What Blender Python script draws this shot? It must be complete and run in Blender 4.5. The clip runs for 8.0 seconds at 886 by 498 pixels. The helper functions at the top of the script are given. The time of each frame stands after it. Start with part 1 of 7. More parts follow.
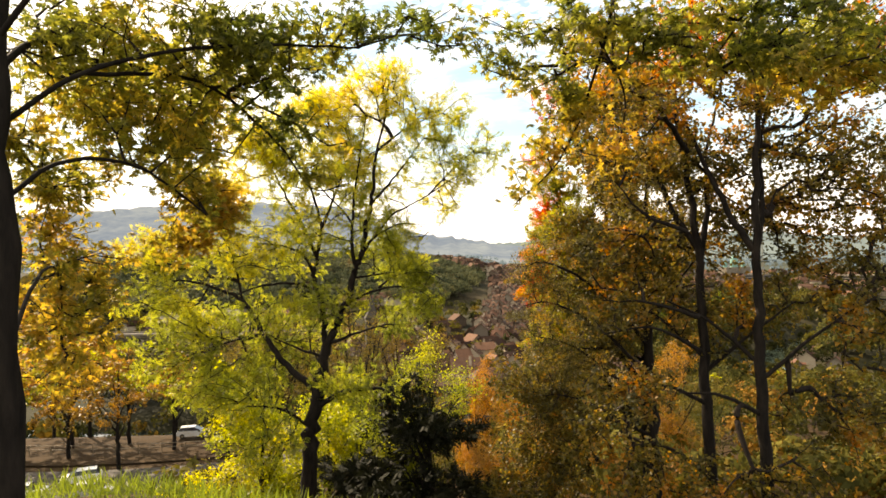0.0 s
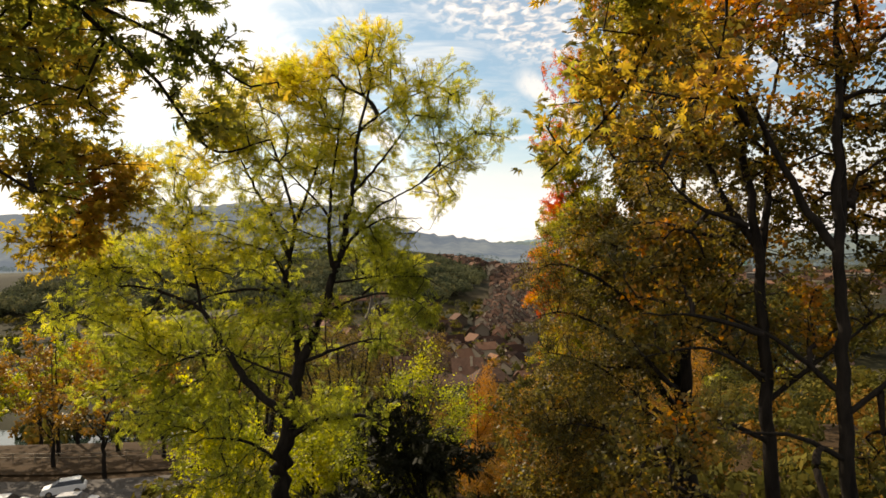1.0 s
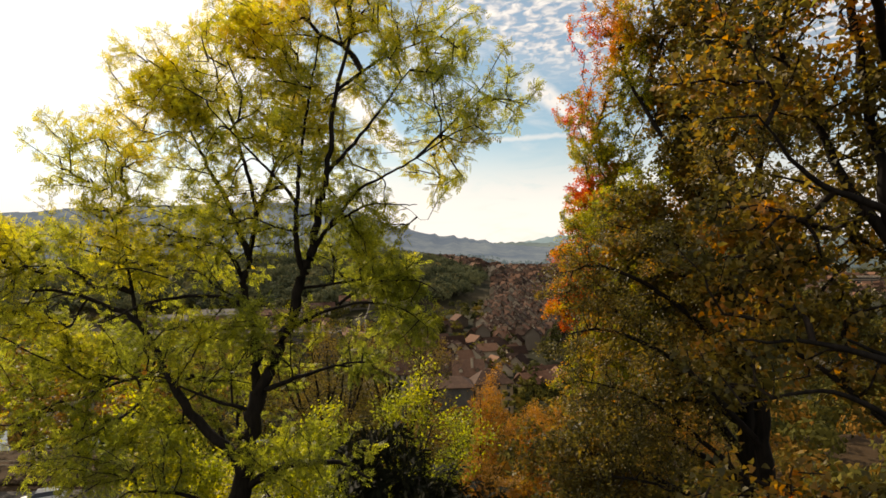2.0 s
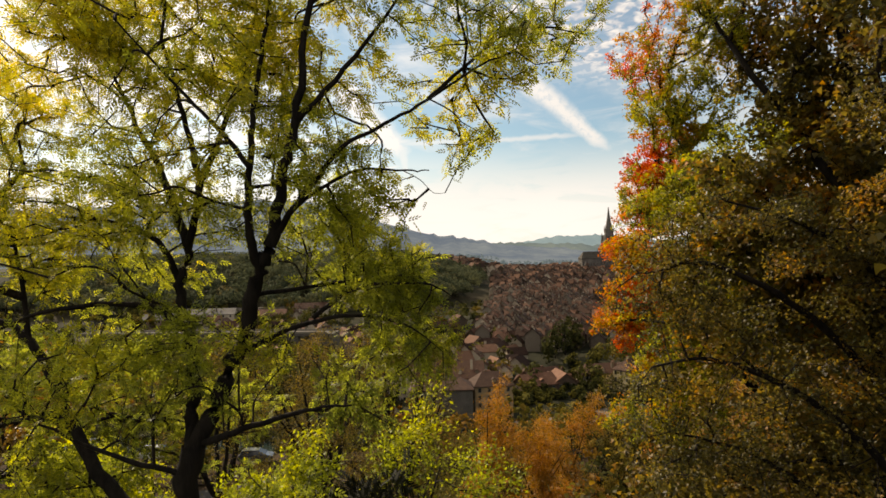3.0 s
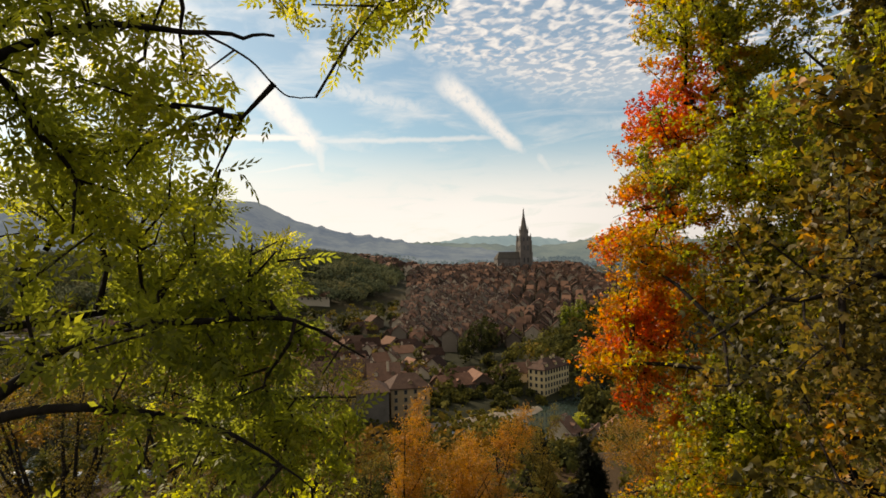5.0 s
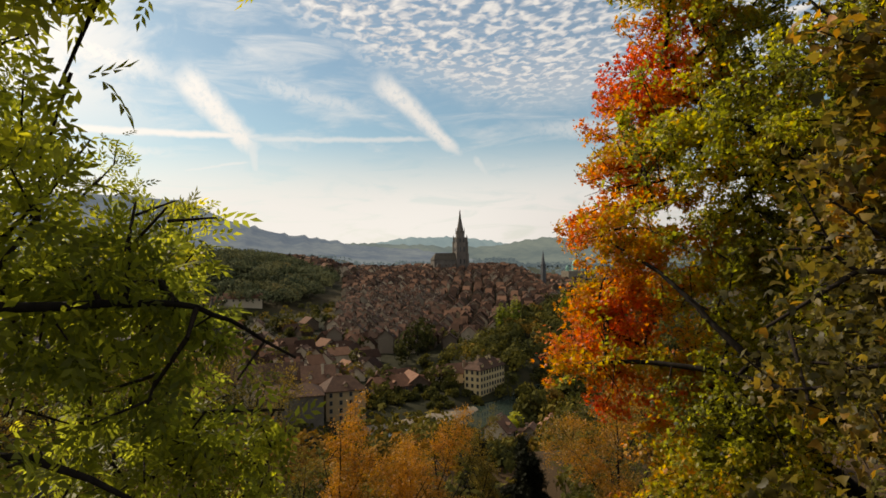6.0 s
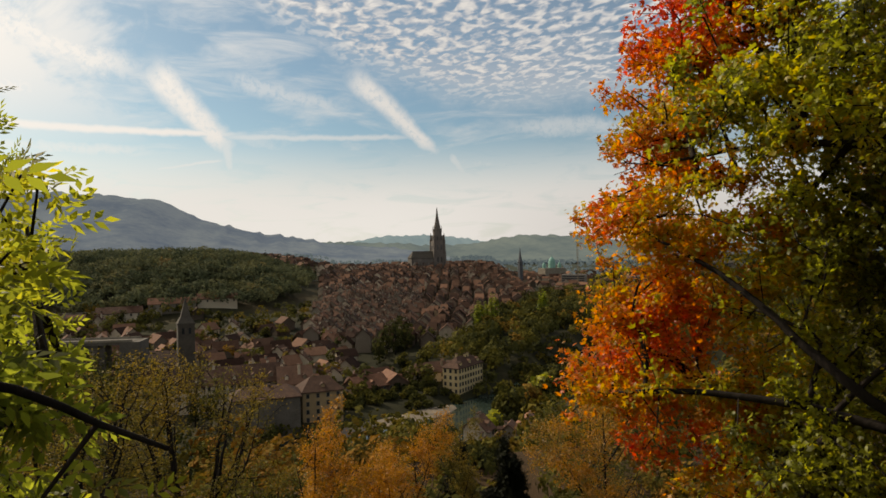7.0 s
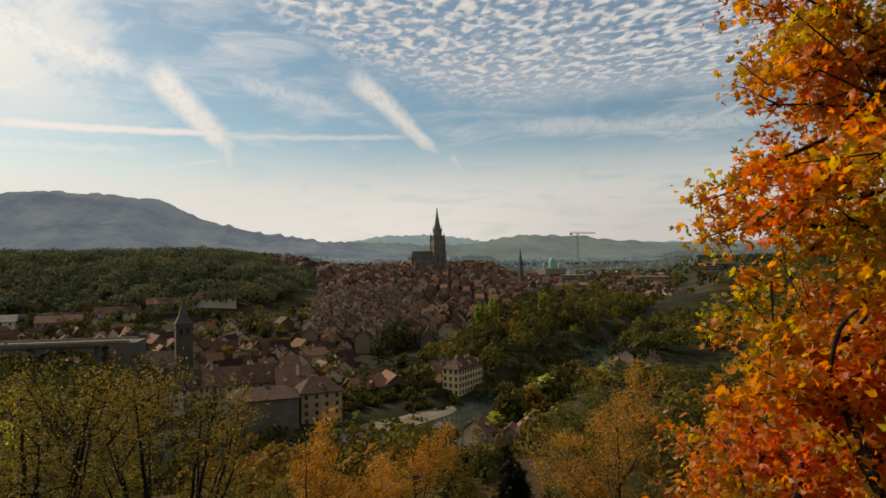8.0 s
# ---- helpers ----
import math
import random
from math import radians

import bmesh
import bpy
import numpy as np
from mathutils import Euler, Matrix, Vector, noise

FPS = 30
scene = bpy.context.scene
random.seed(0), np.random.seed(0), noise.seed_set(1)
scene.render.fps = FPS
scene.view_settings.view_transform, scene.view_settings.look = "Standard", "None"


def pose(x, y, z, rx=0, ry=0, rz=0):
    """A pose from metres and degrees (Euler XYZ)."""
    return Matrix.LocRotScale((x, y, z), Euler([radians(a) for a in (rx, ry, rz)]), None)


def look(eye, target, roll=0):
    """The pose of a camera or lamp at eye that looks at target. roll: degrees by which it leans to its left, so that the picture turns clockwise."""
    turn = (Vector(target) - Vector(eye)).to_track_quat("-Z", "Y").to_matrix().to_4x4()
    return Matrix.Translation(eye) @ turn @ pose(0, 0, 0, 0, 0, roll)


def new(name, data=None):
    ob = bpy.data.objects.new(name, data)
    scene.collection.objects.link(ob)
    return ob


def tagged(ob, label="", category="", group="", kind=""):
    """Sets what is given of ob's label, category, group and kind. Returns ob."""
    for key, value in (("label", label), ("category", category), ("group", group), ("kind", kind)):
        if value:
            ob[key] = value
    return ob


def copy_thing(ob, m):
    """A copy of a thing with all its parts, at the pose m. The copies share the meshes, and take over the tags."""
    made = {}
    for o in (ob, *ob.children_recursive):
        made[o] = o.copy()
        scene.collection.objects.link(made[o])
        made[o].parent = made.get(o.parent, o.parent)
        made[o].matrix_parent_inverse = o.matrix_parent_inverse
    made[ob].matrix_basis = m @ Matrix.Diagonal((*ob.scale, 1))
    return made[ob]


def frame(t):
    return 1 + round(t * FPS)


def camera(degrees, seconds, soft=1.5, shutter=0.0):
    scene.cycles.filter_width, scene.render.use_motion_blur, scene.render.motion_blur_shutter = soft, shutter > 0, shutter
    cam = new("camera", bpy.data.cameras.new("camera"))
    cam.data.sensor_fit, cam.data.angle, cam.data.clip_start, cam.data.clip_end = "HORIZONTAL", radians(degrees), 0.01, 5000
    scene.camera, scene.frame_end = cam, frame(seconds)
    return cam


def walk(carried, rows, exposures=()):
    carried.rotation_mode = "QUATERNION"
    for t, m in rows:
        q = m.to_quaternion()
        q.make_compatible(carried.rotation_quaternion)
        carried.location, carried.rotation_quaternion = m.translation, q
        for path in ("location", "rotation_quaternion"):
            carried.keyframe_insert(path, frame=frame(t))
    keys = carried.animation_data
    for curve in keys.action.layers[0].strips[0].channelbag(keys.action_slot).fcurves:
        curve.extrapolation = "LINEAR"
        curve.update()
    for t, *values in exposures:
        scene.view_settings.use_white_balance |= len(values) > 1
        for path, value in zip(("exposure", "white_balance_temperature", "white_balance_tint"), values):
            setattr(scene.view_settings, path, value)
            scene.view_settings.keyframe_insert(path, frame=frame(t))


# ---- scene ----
cam = camera(70.0, 8.0, soft=1.6)
PATH = [
    (0, (0.161, -0.083, 6.322), (0.124, 1.916, 6.353), -1.7),
    (0.5, (0.207, 1.53, 6.355), (0.169, 3.529, 6.382), -1.8),
    (1, (0.234, 3.244, 6.374), (0.194, 5.243, 6.402), -1.8),
    (1.5, (0.285, 4.969, 6.378), (0.242, 6.968, 6.407), -1.6),
    (3, (-0.297, 11.211, 6.249), (-0.336, 13.211, 6.278), -1.2),
    (3.5, (-0.296, 12.521, 6.301), (-0.331, 14.521, 6.325), -0.7),
    (4, (-0.307, 13.861, 6.291), (-0.272, 15.86, 6.316), -0.7),
    (4.5, (-0.337, 14.872, 6.232), (-0.193, 16.866, 6.256), -0.9),
    (5, (-0.135, 16.281, 6.272), (0.087, 18.268, 6.295), -0.9),
    (5.2, (-0.115, 16.62, 6.235), (0.134, 18.604, 6.258), -0.9),
    (6.3, (-0.137, 17.778, 6.071), (0.332, 19.722, 6.092), -0.9),
    (6.5, (-0.058, 18.128, 6.071), (0.426, 20.069, 6.089), -1.1),
    (7, (0.12, 18.984, 6.081), (0.61, 20.923, 6.098), -1.1),
    (7.5, (0.356, 20.078, 6.101), (0.846, 22.017, 6.118), -1.1),
    (8, (0.642, 21.447, 6.123), (1.132, 23.386, 6.14), -1.0),
]
walk(cam, [(t, look(eye, target, roll)) for t, eye, target, roll in PATH],
     exposures=[(0, 1.3, 7700, 13), (0.8, 0.66, 7400, 13), (1.5, 0.33, 7200, 13), (3.5, 0.28, 7200, 13), (5.0, 0.2, 7100, 12), (6.5, -0.03, 6900, 11), (8, -0.2, 6900, 11)])

# ---------------------------------------------------------------- light
SUN_AZ, SUN_EL = -43.0, 37.0          # degrees from +y towards +x, degrees above the horizon


def way(az, el):
    a, e = radians(az), radians(el)
    return Vector((math.sin(a) * math.cos(e), math.cos(a) * math.cos(e), math.sin(e)))


sun_data = bpy.data.lights.new("sun", "SUN")
sun_data.energy, sun_data.angle, sun_data.color = 4.6, radians(0.6), (1.0, 0.88, 0.7)
sun = new("sun", sun_data)
sun.matrix_basis = look(way(SUN_AZ, SUN_EL) * 100, (0, 0, 0))


class Nodes:
    """Shortcuts for building a node tree."""

    def __init__(self, tree):
        self.tree = tree

    def add(self, kind, **values):
        n = self.tree.nodes.new(kind)
        for key, value in values.items():
            if key == "operation":
                n.operation = value
            elif key == "blend_type":
                n.blend_type = value
            elif key == "data_type":
                n.data_type = value
        return n

    def put(self, socket, value):
        if isinstance(value, bpy.types.NodeSocket):
            self.tree.links.new(value, socket)
        elif isinstance(value, (tuple, list)) and len(value) == 3 and socket.type == "RGBA":
            socket.default_value = (*value, 1)
        else:
            socket.default_value = value

    def math(self, op, a, b=0.0, c=0.0, clamp=False):
        n = self.tree.nodes.new("ShaderNodeMath")
        n.operation, n.use_clamp = op, clamp
        self.put(n.inputs[0], a), self.put(n.inputs[1], b), self.put(n.inputs[2], c)
        return n.outputs[0]

    def step(self, v, lo, hi, out_lo=0.0, out_hi=1.0):
        n = self.tree.nodes.new("ShaderNodeMapRange")
        n.interpolation_type = "SMOOTHSTEP"
        for i, x in enumerate((v, lo, hi, out_lo, out_hi)):
            self.put(n.inputs[i], x)
        return n.outputs[0]

    def noise(self, vector, scale, detail=4.0, rough=0.55, distort=0.0):
        n = self.tree.nodes.new("ShaderNodeTexNoise")
        if vector is not None:
            self.put(n.inputs["Vector"], vector)
        self.put(n.inputs["Scale"], scale), self.put(n.inputs["Detail"], detail)
        self.put(n.inputs["Roughness"], rough), self.put(n.inputs["Distortion"], distort)
        return n.outputs[0]

    def mix(self, f, a, b, blend="MIX"):
        n = self.tree.nodes.new("ShaderNodeMix")
        n.data_type, n.blend_type = "RGBA", blend
        self.put(n.inputs[0], f), self.put(n.inputs[6], a), self.put(n.inputs[7], b)
        return n.outputs[2]

    def ramp(self, f, stops):
        n = self.tree.nodes.new("ShaderNodeValToRGB")
        e = n.color_ramp.elements
        while len(e) < len(stops):
            e.new(0.5)
        for el, (p, c) in zip(e, stops):
            el.position, el.color = p, (*c, 1)
        self.put(n.inputs[0], f)
        return n.outputs[0]

    def xyz(self, x, y, z=0.0):
        n = self.tree.nodes.new("ShaderNodeCombineXYZ")
        for i, v in enumerate((x, y, z)):
            self.put(n.inputs[i], v)
        return n.outputs[0]


def build_sky():
    """Autumn afternoon: hazy blue with cirrus streaks, contrails and a field of altocumulus."""
    world = bpy.data.worlds.new("sky")
    world.use_nodes = True
    scene.world = world
    tree = world.node_tree
    tree.nodes.clear()
    k = Nodes(tree)
    sky = tree.nodes.new("ShaderNodeTexSky")
    sky.sky_type, sky.sun_disc = "NISHITA", False
    sky.sun_elevation, sky.sun_rotation = radians(SUN_EL), radians(SUN_AZ)
    sky.air_density, sky.dust_density, sky.ozone_density, sky.altitude = 1.0, 1.6, 1.5, 550
    coord = tree.nodes.new("ShaderNodeTexCoord").outputs["Generated"]
    sep = tree.nodes.new("ShaderNodeSeparateXYZ")
    tree.links.new(coord, sep.inputs[0])
    x, y, z = sep.outputs
    deg = 57.29578
    az = k.math("MULTIPLY", k.math("ARCTAN2", x, y), deg)
    el = k.math("MULTIPLY", k.math("ARCSINE", z), deg)
    plane = k.math("MAXIMUM", z, 0.03)
    flat = k.xyz(k.math("DIVIDE", x, plane), k.math("DIVIDE", y, plane))
    dome = k.xyz(az, el)
    wob = k.math("SUBTRACT", k.noise(dome, 0.28, 5, 0.6), 0.5)
    wob2 = k.math("SUBTRACT", k.noise(dome, 1.1, 4, 0.65), 0.5)

    grainy = k.noise(dome, 1.7, 5, 0.65, 0.4)

    def streak(a0, e0, a1, e1, half, soft, power, taper=0.0, torn_by=0.0):
        """A torn band from one direction to another; taper: how much it narrows on the way."""
        ca, ce = (a0 + a1) / 2, (e0 + e1) / 2
        length = math.hypot(a1 - a0, e1 - e0)
        ux, uy = (a1 - a0) / length, (e1 - e0) / length
        da, de = k.math("SUBTRACT", az, ca), k.math("SUBTRACT", el, ce)
        along = k.math("ADD", k.math("MULTIPLY", da, ux), k.math("MULTIPLY", de, uy))
        across = k.math("ADD", k.math("MULTIPLY", da, -uy), k.math("MULTIPLY", de, ux))
        across = k.math("ADD", across, k.math("MULTIPLY", wob, soft * 1.6))
        across = k.math("ADD", across, k.math("MULTIPLY", wob2, soft * 0.9))
        slim = k.math("MAXIMUM", 0.15, k.math("SUBTRACT", 1.0, k.math("MULTIPLY", along, taper / length)))
        body = k.step(k.math("DIVIDE", k.math("ABSOLUTE", across), slim), half + soft, half * 0.2)
        ends = k.step(k.math("ABSOLUTE", k.math("ADD", along, k.math("MULTIPLY", wob, 2.0))), length / 2, length / 2 * 0.5)
        band = k.math("MULTIPLY", k.math("MULTIPLY", body, ends), power)
        if torn_by:
            band = k.math("MULTIPLY", band, k.step(grainy, 0.3, 0.55, 1.0 - torn_by, 1.0))
        return band

    # altocumulus ripples above a bent lower edge
    edge = k.math("ADD", 12.0, k.math("MULTIPLY", k.math("POWER", k.math("MAXIMUM", k.math("SUBTRACT", 19.0, az), 0.0), 1.6), 0.06))
    edge = k.math("ADD", edge, k.math("MULTIPLY", wob, 3.2))
    field = k.step(el, edge, k.math("ADD", edge, 4.0))
    squash = tree.nodes.new("ShaderNodeMapping")
    tree.links.new(flat, squash.inputs[0])
    squash.inputs["Rotation"].default_value = (0, 0, radians(25))
    squash.inputs["Scale"].default_value = (1.1, 0.74, 1)
    puffs = k.noise(squash.outputs[0], 16.0, 2.5, 0.5, 0.4)
    body = k.step(puffs, 0.36, 0.58)
    sheet = k.step(k.noise(flat, 1.3, 3, 0.6), 0.3, 0.6, 0.4, 0.9)
    alto = k.math("MULTIPLY", field, k.math("MAXIMUM", body, k.math("MULTIPLY", sheet, k.step(el, 20.0, 12.5, 0.2, 1.0))))
    # thin cirrus veils
    long = tree.nodes.new("ShaderNodeMapping")
    tree.links.new(dome, long.inputs[0])
    long.inputs["Scale"].default_value = (0.05, 0.24, 1)
    long.inputs["Rotation"].default_value = (0, 0, radians(-4))
    veil = k.step(k.noise(long.outputs[0], 1.9, 7, 0.62, 0.6), 0.42, 0.76, 0.0, 0.6)
    toward = k.step(az, 2.0, -24.0)
    high = k.step(el, 5.0, 16.0)
    torn = k.step(k.math("ADD", k.noise(dome, 0.11, 6, 0.6, 0.7), k.math("MULTIPLY", toward, 0.25)), 0.56, 0.74)
    bright = k.math("MULTIPLY", k.math("MULTIPLY", toward, high), torn)
    low = k.math("MULTIPLY", k.step(el, 11.5, 4.2, 0.0, 0.97), k.step(k.noise(long.outputs[0], 3.1, 6, 0.6, 0.8), 0.32, 0.5, 0.74, 1.0))
    cloud = k.math("MAXIMUM", alto, veil)
    for band in (streak(-11.4, 16.4, -3.4, 8.4, 1.0, 0.75, 1.0, 0.5, 0.3), streak(-4.6, 10.4, -4.2, 6.9, 0.25, 0.5, 0.6), streak(5.4, 16.7, 14.6, 8.4, 0.72, 0.55, 0.95, 0.9, 0.35),
                 streak(14.6, 9.4, 16.6, 6.6, 0.3, 0.4, 0.6), streak(-25.0, 10.3, -1.0, 10.6, 0.28, 0.28, 1.0, 0.8), streak(-8.0, 10.3, 14.0, 10.6, 0.1, 0.3, 0.6, 0.4),
                 streak(-11.5, 7.2, -3.6, 8.6, 0.08, 0.25, 0.7), streak(33.0, 9.0, 42.0, 12.8, 0.08, 0.3, 0.5), streak(-6.0, 15.6, 7.0, 12.4, 0.25, 0.9, 0.5, 0.0, 0.6),
                 streak(-30.0, 8.6, -8.0, 8.9, 0.3, 0.6, 0.6, 0.0, 0.4), streak(16.0, 11.4, 48.0, 10.2, 0.3, 0.9, 0.5, 0.0, 0.5), streak(10.0, 8.2, 40.0, 7.4, 0.2, 0.7, 0.5, 0.0, 0.5),
                 streak(-34.0, 21.0, -9.0, 14.2, 1.1, 1.6, 0.95, 0.9, 0.4), streak(-40.0, 13.5, -14.0, 13.0, 0.9, 1.2, 0.9, 0.7, 0.4)):
        cloud = k.math("MAXIMUM", cloud, band)
    cloud = k.math("MAXIMUM", cloud, k.math("MULTIPLY", bright, 0.95))
    cloud = k.math("MAXIMUM", cloud, low)
    cloud = k.math("MINIMUM", cloud, 1.0)
    # the veils scatter more light towards the sun
    near_sun = tree.nodes.new("ShaderNodeVectorMath")
    near_sun.operation = "DOT_PRODUCT"
    tree.links.new(coord, near_sun.inputs[0])
    near_sun.inputs[1].default_value = way(SUN_AZ, SUN_EL)
    glow = k.step(near_sun.outputs["Value"], 0.55, 0.98)
    lit = k.mix(glow, (7.7, 7.6, 7.4), (10.6, 10.3, 9.8))
    lit = k.mix(k.step(el, 9.0, 2.0), lit, k.mix(k.step(az, 8.0, 36.0), (8.7, 8.5, 8.2), (6.5, 6.3, 6.2)))
    shade = k.mix(k.math("MULTIPLY", field, k.step(puffs, 0.72, 0.46)), lit, (4.9, 5.3, 5.9))
    colour = k.mix(cloud, k.mix(1.0, sky.outputs[0], (0.86, 1.0, 0.94), "MULTIPLY"), shade)
    back = tree.nodes.new("ShaderNodeBackground")
    back.inputs["Strength"].default_value = 0.1
    tree.links.new(colour, back.inputs["Color"])
    out = tree.nodes.new("ShaderNodeOutputWorld")
    tree.links.new(back.outputs[0], out.inputs["Surface"])


build_sky()

# ---------------------------------------------------------------- materials


def material(name):
    m = bpy.data.materials.new(name)
    m.use_nodes = True
    tree = m.node_tree
    k = Nodes(tree)
    bsdf = tree.nodes["Principled BSDF"]
    return m, k, bsdf


def position(k):
    return k.tree.nodes.new("ShaderNodeNewGeometry").outputs["Position"]


def local(k):
    return k.tree.nodes.new("ShaderNodeTexCoord").outputs["Object"]


def bump(k, bsdf, height, strength, distance):
    n = k.tree.nodes.new("ShaderNodeBump")
    n.inputs["Strength"].default_value, n.inputs["Distance"].default_value = strength, distance
    k.put(n.inputs["Height"], height)
    k.tree.links.new(n.outputs[0], bsdf.inputs["Normal"])


def leaf_material(name, stops, seep=0.5, rough=0.5, spread=0.35, gloss=0.35):
    """Leaves: the tone stored on each leaf picks its colour; light passes through the blade."""
    m, k, bsdf = material(name)
    tree = k.tree
    tone = tree.nodes.new("ShaderNodeAttribute")
    tone.attribute_name = "tone"
    isle = tree.nodes.new("ShaderNodeNewGeometry").outputs["Random Per Island"]
    f = k.math("ADD", tone.outputs["Fac"], k.math("MULTIPLY", k.math("SUBTRACT", isle, 0.5), spread * 0.5), clamp=True)
    colour = k.ramp(f, stops)
    val = k.math("ADD", 0.75, k.math("MULTIPLY", isle, 0.5))
    hsv = tree.nodes.new("ShaderNodeHueSaturation")
    k.put(hsv.inputs["Value"], val)
    k.put(hsv.inputs["Color"], colour)
    colour = hsv.outputs[0]
    k.put(bsdf.inputs["Base Color"], colour)
    bsdf.inputs["Roughness"].default_value = rough
    bsdf.inputs["Specular IOR Level"].default_value = gloss
    trans = tree.nodes.new("ShaderNodeBsdfTranslucent")
    sat = tree.nodes.new("ShaderNodeHueSaturation")
    sat.inputs["Saturation"].default_value, sat.inputs["Value"].default_value = 1.06, 1.75
    k.put(sat.inputs["Color"], colour)
    k.put(trans.inputs["Color"], sat.outputs[0])
    mix = tree.nodes.new("ShaderNodeMixShader")
    mix.inputs[0].default_value = seep
    tree.links.new(bsdf.outputs[0], mix.inputs[1])
    tree.links.new(trans.outputs[0], mix.inputs[2])
    tree.links.new(mix.outputs[0], tree.nodes["Material Output"].inputs["Surface"])
    return m


def bark_material(name, dark, light, scale=9.0):
    m, k, bsdf = material(name)
    stretch = k.tree.nodes.new("ShaderNodeMapping")
    k.put(stretch.inputs[0], position(k))
    stretch.inputs["Scale"].default_value = (1, 1, 0.22)
    fur = k.noise(stretch.outputs[0], scale, 6, 0.65, 0.4)
    blot = k.noise(position(k), 1.6, 3)
    c = k.ramp(k.math("ADD", k.math("MULTIPLY", fur, 0.7), k.math("MULTIPLY", blot, 0.3)), [(0.36, dark), (0.64, light)])
    k.put(bsdf.inputs["Base Color"], c)
    bsdf.inputs["Roughness"].default_value = 0.9
    bsdf.inputs["Specular IOR Level"].default_value = 0.12
    bump(k, bsdf, fur, 0.8, 0.03)
    return m


def mottled(name, a, b, scale, rough=0.85, fine=6.0, relief=0.3, depth=0.02, tint=0.0):
    """Two-scale mottled surface; tint: how much each object's own random number shifts it."""
    m, k, bsdf = material(name)
    p = position(k)
    big, small = k.noise(p, scale, 4), k.noise(p, scale * fine, 5, 0.65)
    f = k.math("ADD", k.math("MULTIPLY", big, 0.6), k.math("MULTIPLY", small, 0.4))
    if tint:
        rnd = k.tree.nodes.new("ShaderNodeObjectInfo").outputs["Random"]
        f = k.math("ADD", f, k.math("MULTIPLY", k.math("SUBTRACT", rnd, 0.5), tint))
    k.put(bsdf.inputs["Base Color"], k.ramp(f, [(0.32, a), (0.68, b)]))
    bsdf.inputs["Roughness"].default_value = rough
    bsdf.inputs["Specular IOR Level"].default_value = 0.25
    if relief:
        bump(k, bsdf, small, relief, depth)
    return m


def roof_material(name, a, b, c):
    """Old clay tiles: courses, patches of replaced tiles, dirt; each roof has its own age."""
    m, k, bsdf = material(name)
    p = local(k)
    rnd = k.tree.nodes.new("ShaderNodeObjectInfo").outputs["Random"]
    patch = k.noise(p, 0.5, 4, 0.6)
    grain = k.noise(p, 7.0, 4, 0.7)
    f = k.math("ADD", k.math("MULTIPLY", patch, 0.5), k.math("MULTIPLY", grain, 0.25))
    f = k.math("ADD", f, k.math("MULTIPLY", k.math("SUBTRACT", rnd, 0.35), 0.42))
    k.put(bsdf.inputs["Base Color"], k.ramp(f, [(0.18, a), (0.45, b), (0.72, c)]))
    bsdf.inputs["Roughness"].default_value = 0.75
    wave = k.tree.nodes.new("ShaderNodeTexWave")
    wave.bands_direction = "Z"
    k.put(wave.inputs["Vector"], p)
    wave.inputs["Scale"].default_value, wave.inputs["Distortion"].default_value = 1.1, 0.6
    bump(k, bsdf, k.math("ADD", wave.outputs[1], grain), 0.5, 0.08)
    bsdf.inputs["Specular IOR Level"].default_value = 0.12
    return m


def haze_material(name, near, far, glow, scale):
    """Distant wooded hill; emission stands in for the haze of kilometres of air."""
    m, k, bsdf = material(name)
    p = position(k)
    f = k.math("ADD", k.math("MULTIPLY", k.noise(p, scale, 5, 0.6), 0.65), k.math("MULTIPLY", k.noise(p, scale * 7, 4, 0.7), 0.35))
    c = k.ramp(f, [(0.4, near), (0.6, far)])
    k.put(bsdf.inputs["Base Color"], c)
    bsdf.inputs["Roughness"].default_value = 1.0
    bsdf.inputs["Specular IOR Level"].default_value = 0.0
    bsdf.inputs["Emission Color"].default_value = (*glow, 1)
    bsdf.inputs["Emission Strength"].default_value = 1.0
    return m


ASH_LEAF = leaf_material("ash_leaf", [(0.0, (0.09, 0.11, 0.02)), (0.4, (0.23, 0.24, 0.028)), (0.75, (0.4, 0.34, 0.03)), (1.0, (0.45, 0.3, 0.03))], 0.69)
MAPLE_LEAF = leaf_material("maple_leaf", [(0.0, (0.06, 0.06, 0.012)), (0.22, (0.25, 0.26, 0.022)), (0.38, (0.34, 0.26, 0.018)), (0.58, (0.44, 0.165, 0.014)),
                                          (0.8, (0.48, 0.08, 0.016)), (1.0, (0.4, 0.024, 0.016))], 0.57, 0.45)
CHESTNUT_LEAF = leaf_material("chestnut_leaf", [(0.0, (0.065, 0.08, 0.015)), (0.4, (0.19, 0.18, 0.028)), (0.7, (0.31, 0.215, 0.032)), (1.0, (0.3, 0.14, 0.03))], 0.64)
# autumn brown, darkened too for the shade on the crowns' backlit side
BROWN_LEAF = leaf_material("fading_shaded_maple_leaf", [(0.0, (0.06, 0.055, 0.014)), (0.25, (0.155, 0.115, 0.019)), (0.45, (0.27, 0.14, 0.02)), (0.65, (0.4, 0.15, 0.018)), (1.0, (0.42, 0.05, 0.02))], 0.5)
GOLD_LEAF = leaf_material("golden_leaf", [(0.0, (0.07, 0.055, 0.012)), (0.5, (0.22, 0.12, 0.018)), (1.0, (0.36, 0.16, 0.016))], 0.42)
LIME_LEAF = leaf_material("lime_leaf", [(0.0, (0.06, 0.085, 0.012)), (0.5, (0.26, 0.27, 0.02)), (1.0, (0.45, 0.38, 0.025))], 0.55)
